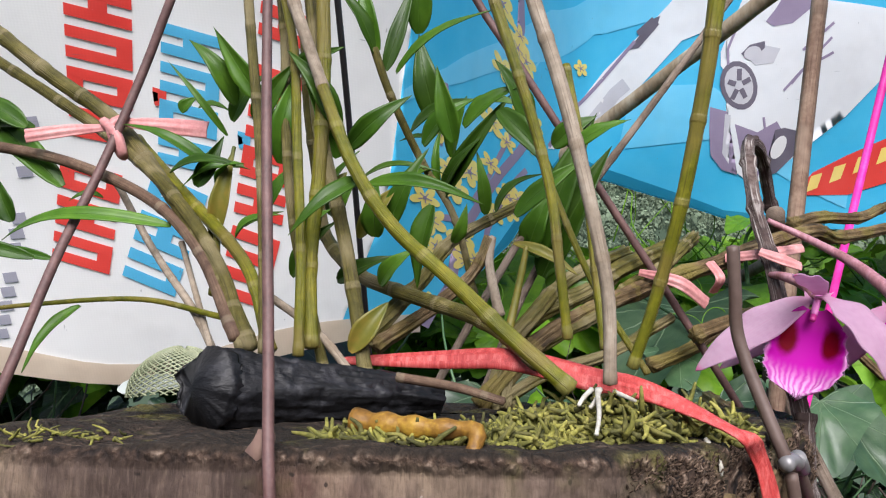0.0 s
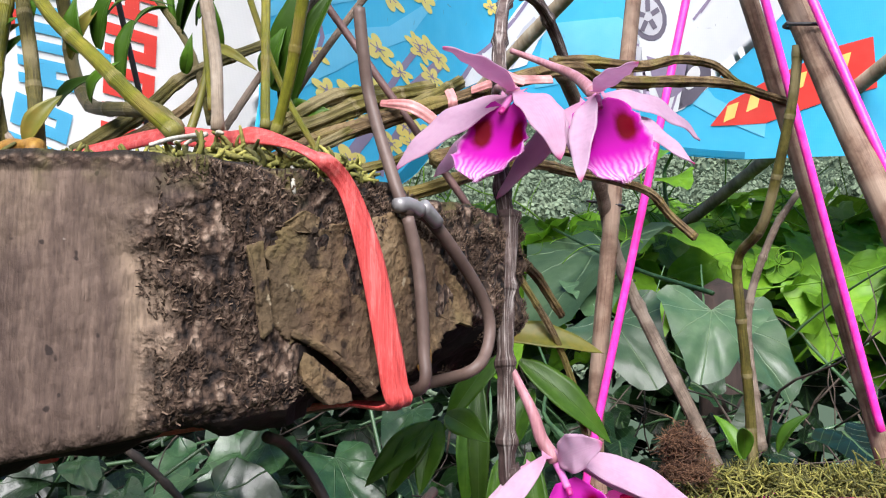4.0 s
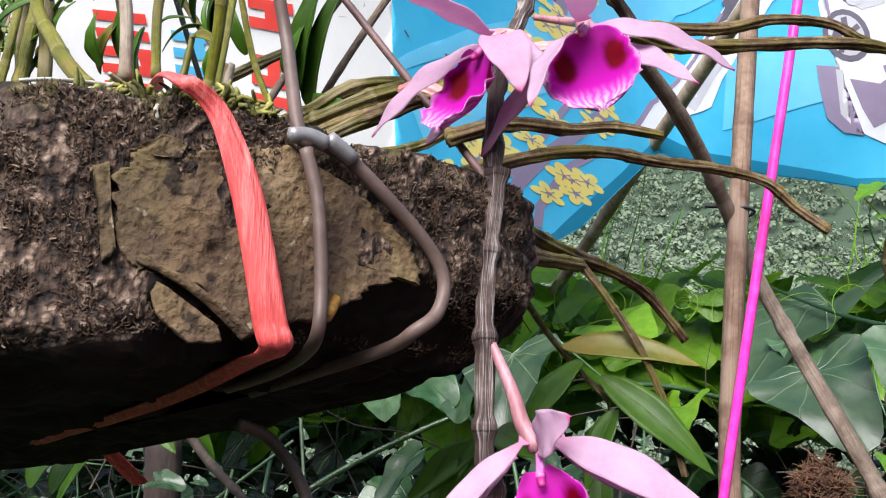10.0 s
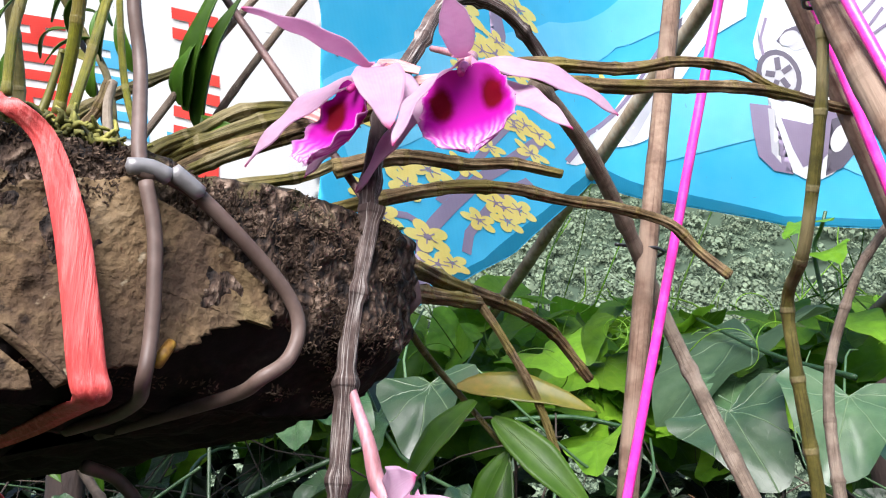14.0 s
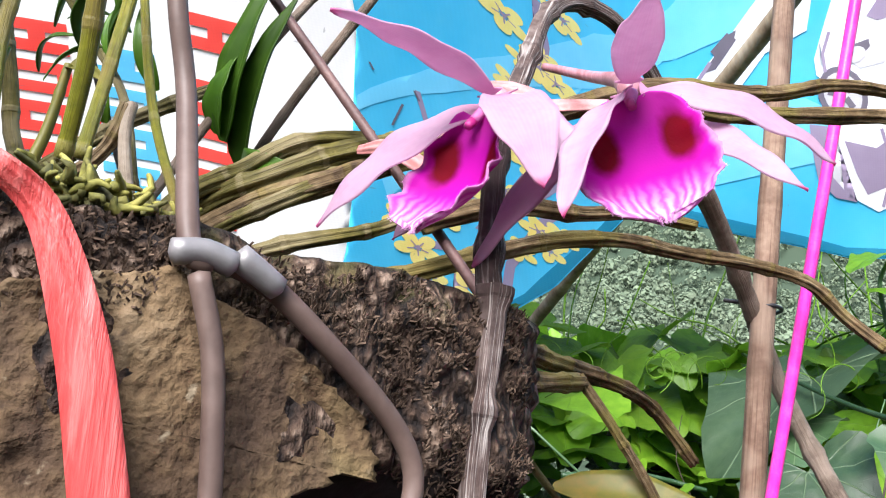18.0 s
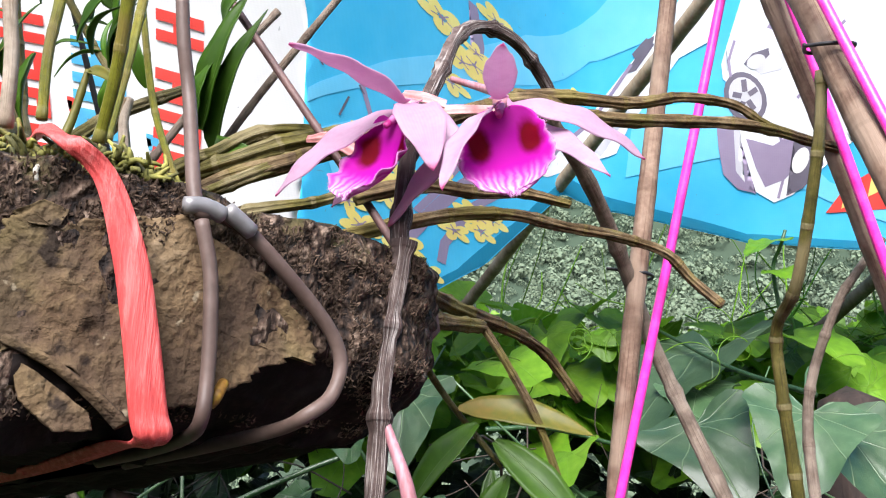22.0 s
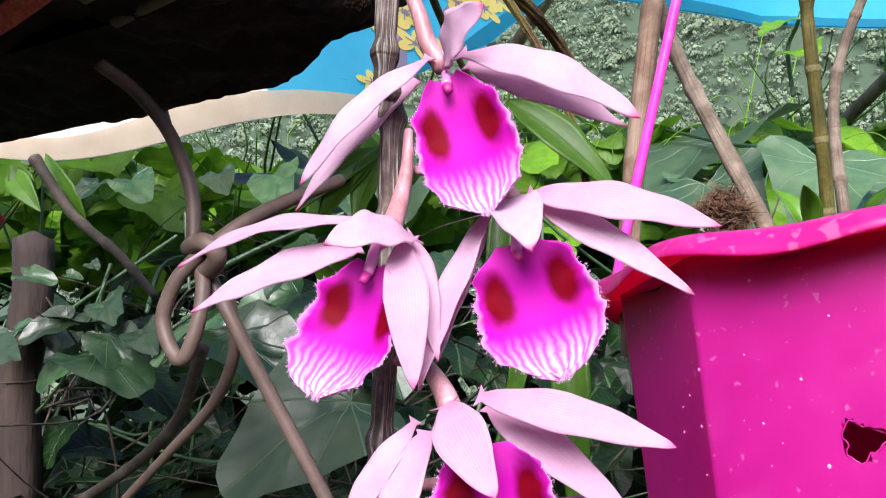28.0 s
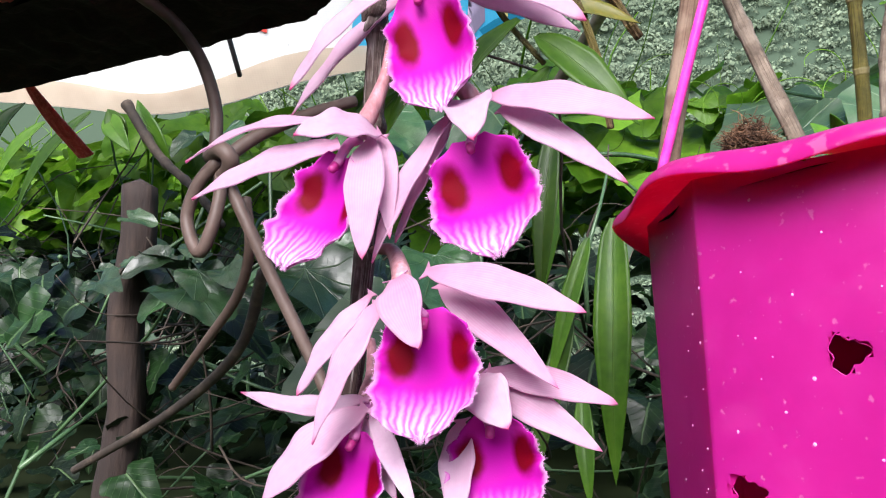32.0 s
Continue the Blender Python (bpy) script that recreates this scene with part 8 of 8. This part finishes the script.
vine = thing("vine_plant", "vine with large grey-green heart-shaped leaves", "vine")
BIG = [((-0.0223, 0.9500, 1.2229), (-0.0962, 0.9000, 1.1826), 0.10), ((0.0888, 1.0000, 1.2260), (0.0349, 0.9500, 1.1937), 0.09), ((0.0852, 1.0000, 1.2163), (0.1601, 0.9500, 1.1746), 0.10), ((0.2104, 0.8000, 1.1495), (0.1245, 0.7000, 1.1023), 0.085), ((0.0288, 0.7500, 1.1309), (0.0677, 0.7000, 1.0955), 0.06),
       ((0.2460, 0.5800, 1.0776), (0.2287, 0.5500, 1.0288), 0.065), ((0.2591, 0.6000, 1.0693), (0.2864, 0.5700, 1.0452), 0.07), ((0.0160, 0.5200, 1.0818), (0.0215, 0.5000, 1.0297), 0.052), ((0.1779, 0.6000, 1.0713), (0.2015, 0.5600, 1.0243), 0.06), ((0.1895, 0.7500, 1.1058), (0.1802, 0.7000, 1.0756), 0.055),
       ((0.2742, 0.8500, 1.1649), (0.3138, 0.8000, 1.1724), 0.075), ((0.2191, 0.9000, 1.1828), (0.2479, 0.8500, 1.1356), 0.07), ((0.2573, 0.7500, 1.2262), (0.2374, 0.7400, 1.1992), 0.032), ((0.2613, 0.7500, 1.2022), (0.2682, 0.7400, 1.1762), 0.033), ((0.1016, 0.6000, 1.0499), (0.1077, 0.5800, 1.0238), 0.04),
       ((-0.1503, 0.7500, 1.1365), (-0.1010, 0.7000, 1.0901), 0.06), ((-0.1699, 0.7000, 1.1130), (-0.1082, 0.6600, 1.0620), 0.05), ((-0.1365, 0.4500, 0.9637), (-0.0964, 0.4300, 0.9433), 0.04), ((-0.1928, 0.4800, 0.9845), (-0.1986, 0.4700, 0.9701), 0.035), ((-0.0732, 0.5000, 0.9744), (-0.0207, 0.4700, 0.9638), 0.06), ((0.0200, 0.4300, 0.9458), (-0.0162, 0.4100, 0.9124), 0.07), ((-0.0738, 0.4600, 0.9834), (-0.0862, 0.4400, 0.9601), 0.04)]
for k, (a, b, s) in enumerate(BIG):
    v, f = heart_leaf(1.0, 0.25, 0.18, 300 + k)
    L = (Vector(b) - Vector(a)).length
    v = [q * max(L, s) for q in v]
    v = oriented(v, a, (random.Random(k).uniform(-0.4, 0.4), -0.7 if k in (5, 6, 7, 8, 20) else -0.25, 0.75), Vector(b) - Vector(a))
    mesh_object("leaf", v, f, M["mottled" if k in (15, 16, 17, 18, 19) else "vine_big" if k in (3, 5, 6, 7, 8, 9, 20, 21) else "vine"], vine, uvs=heart_leaf.uv)
for q in ([(0.2566, 0.7600, 1.1677), (0.2534, 0.7550, 1.2042), (0.2598, 0.7500, 1.2212), (0.2645, 0.7500, 1.2350)], [(0.2517, 0.6000, 1.0862), (0.2109, 0.7000, 1.1158), (0.1573, 0.8500, 1.1715)], [(0.0453, 0.6000, 1.0634), (0.0832, 0.6200, 1.0659), (0.1255, 0.6400, 1.0570)], [(-0.1030, 0.4700, 0.9974), (-0.0707, 0.4800, 1.0164), (-0.0341, 0.4900, 1.0341), (-0.0106, 0.5000, 1.0443)]):
    tube("vine_stem", q, 0.0019, 0.0015, M["mottled"], vine)

low = thing("undergrowth_plant", "low plant with mottled dark green leaves under the slab", "plant")
LOW = [((-0.1608, 0.4600, 0.9832), (-0.1755, 0.4500, 0.9694), 0.03), ((-0.1412, 0.4600, 0.9926), (-0.1203, 0.4500, 0.9738), 0.026), ((-0.1321, 0.4500, 0.9746), (-0.1056, 0.4400, 0.9539), 0.038), ((-0.1110, 0.4500, 0.9763), (-0.0911, 0.4400, 0.9599), 0.026), ((-0.1981, 0.4400, 0.9665), (-0.1788, 0.4400, 0.9550), 0.03),
       ((-0.1982, 0.4600, 1.0077), (-0.1755, 0.4600, 1.0076), 0.022), ((-0.1678, 0.4600, 1.0075), (-0.1595, 0.4600, 1.0084), 0.01), ((-0.1524, 0.4600, 1.0132), (-0.1463, 0.4600, 1.0074), 0.011), ((-0.2005, 0.4600, 0.9765), (-0.1835, 0.4600, 0.9808), 0.018), ((-0.2181, 0.4600, 0.9747), (-0.2066, 0.4600, 0.9780), 0.014),
       ((-0.1802, 0.5000, 1.0687), (-0.1851, 0.4900, 1.0479), 0.026), ((-0.1595, 0.5000, 1.0697), (-0.1365, 0.4900, 1.0449), 0.022), ((-0.0545, 0.5200, 1.0740), (-0.0149, 0.5000, 1.0477), 0.04), ((-0.0617, 0.5000, 1.0677), (-0.0434, 0.4800, 1.0351), 0.034), ((-0.0258, 0.4800, 1.0237), (-0.0470, 0.4600, 0.9958), 0.034),
       ((-0.0620, 0.4500, 0.9769), (-0.0005, 0.4300, 0.9653), 0.05), ((-0.0997, 0.5000, 1.0692), (-0.0853, 0.4900, 1.0502), 0.028), ((-0.1632, 0.4700, 0.9639), (-0.1688, 0.4600, 0.9506), 0.03), ((-0.0188, 0.5200, 1.0656), (-0.0051, 0.5000, 1.0328), 0.03), ((-0.0401, 0.5000, 0.9990), (-0.0609, 0.4700, 0.9789), 0.06), ((-0.0047, 0.5000, 0.9888), (0.0250, 0.4700, 0.9633), 0.06), ((-0.0947, 0.5200, 0.9862), (-0.1208, 0.5000, 0.9779), 0.05), ((-0.0474, 0.4700, 0.9661), (-0.0810, 0.4500, 0.9569), 0.05), ((-0.1990, 0.5000, 0.9810), (-0.1677, 0.4800, 0.9605), 0.04), ((0.0441, 0.5200, 1.0155), (0.0338, 0.5000, 0.9924), 0.04)]
for k, (a, c, s) in enumerate(LOW):
    v, f = heart_leaf(1.0, 0.2, 0.2, 700 + k, lobes=False)
    L = (Vector(c) - Vector(a)).length
    v = [Vector((q.x * 0.75, q.y, q.z)) * max(L, s) for q in v]
    mesh_object("leaf", oriented(v, a, (random.Random(k).uniform(-0.4, 0.4), -0.6, 0.8), Vector(c) - Vector(a)), f, M["mottled"], low, uvs=heart_leaf.uv)
for q in ([(-0.1364, 0.4600, 0.9394), (-0.1449, 0.4600, 0.9725), (-0.1435, 0.4600, 0.9973), (-0.1468, 0.4700, 1.0135)], [(-0.1793, 0.4600, 0.9783), (-0.1514, 0.4700, 1.0006), (-0.1116, 0.4800, 1.0300)], [(-0.1218, 0.4500, 0.9585), (-0.0953, 0.4600, 0.9792), (-0.0711, 0.4700, 0.9974)], [(-0.1069, 0.4800, 1.0431), (-0.0958, 0.4700, 0.9974)]):
    tube("stem", q, 0.0012, 0.001, M["vine_big"], low)

straps = thing("strap_leaf_plant", "plant with long grey-green strap leaves behind the pot", "plant")
for q, w in (([(0.1126, 0.4300, 0.9975), (0.1178, 0.4200, 0.8848)], 0.016), ([(0.0811, 0.4500, 1.0212), (0.0785, 0.4400, 0.9640)], 0.012), ([(0.0895, 0.4500, 0.9541), (0.0762, 0.4300, 0.8688)], 0.011), ([(0.0967, 0.4500, 0.9912), (0.0823, 0.4400, 0.9204)], 0.009), ([(0.0980, 0.4400, 0.9189), (0.1051, 0.4300, 0.8723)], 0.009), ([(0.0872, 0.4200, 1.0365), (0.0864, 0.4100, 0.9571)], 0.011)):
    blade("leaf", q[0], q[1], w, (0.1, -1, 0.2), M["leaf"], straps, bend=0.06, fold=0.35, blunt=0.4)
tagged(tube("dead_branch", [(-0.1028, 0.3600, 1.0463), (-0.0813, 0.3600, 1.0211), (-0.0510, 0.3500, 1.0027), (-0.0302, 0.3450, 0.9856)], 0.0024, 0.0016, M["twig"], nodes=0.02, swell=0.2), "bare brown branch hanging under the slab", "branch")
tagged(tube("dead_branch", [(-0.1828, 0.4200, 0.8602), (-0.1000, 0.4000, 0.8997), (-0.0380, 0.3700, 0.9338), (-0.0124, 0.3500, 0.9672)], 0.0022, 0.0026, M["twig"]), "bent dry branch in the undergrowth", "branch")
for q in ([(-0.0957, 0.2800, 1.0097), (-0.0892, 0.2850, 1.0238)], [(-0.0845, 0.2800, 1.0080), (-0.0757, 0.2850, 1.0248)], [(-0.1015, 0.3600, 1.0292), (-0.1143, 0.3600, 1.0445)], [(-0.0836, 0.3700, 1.0180), (-0.1062, 0.3700, 1.0513)], [(-0.125, 0.36, 1.044), (-0.165, 0.355, 0.992)], [(-0.155, 0.36, 1.041), (-0.181, 0.355, 1.007)], [(-0.114, 0.36, 1.041), (-0.093, 0.355, 1.022)], [(0.0746, 0.3000, 1.0243), (0.0515, 0.2900, 1.0040)], [(0.0765, 0.3000, 1.0253), (0.0705, 0.2900, 1.0010)], [(0.0795, 0.3000, 1.0274), (0.0949, 0.2900, 1.0186)], [(0.0736, 0.3000, 1.0242), (0.0592, 0.2900, 1.0005)]):
    blade("long_leaf", q[0], q[1], 0.0105, (0, -1, 0.5), M["leaf"], straps, bend=0.08, fold=0.3)
tagged(tube("fence_post", [(-0.222, 0.49, 0.6), (-0.218, 0.49, 1.035)], 0.013, 0.0115, M["post"], sides=18, ridges=5, ridge=0.06, wobble=0.002), "old brown timber post in the undergrowth", "post")
tagged(tube("fence_post", [(0.304, 0.8, 0.7), (0.308, 0.8, 1.1)], 0.026, 0.025, M["post"], sides=18, ridges=5, ridge=0.06, wobble=0.002), "old brown timber post among the vines", "post")
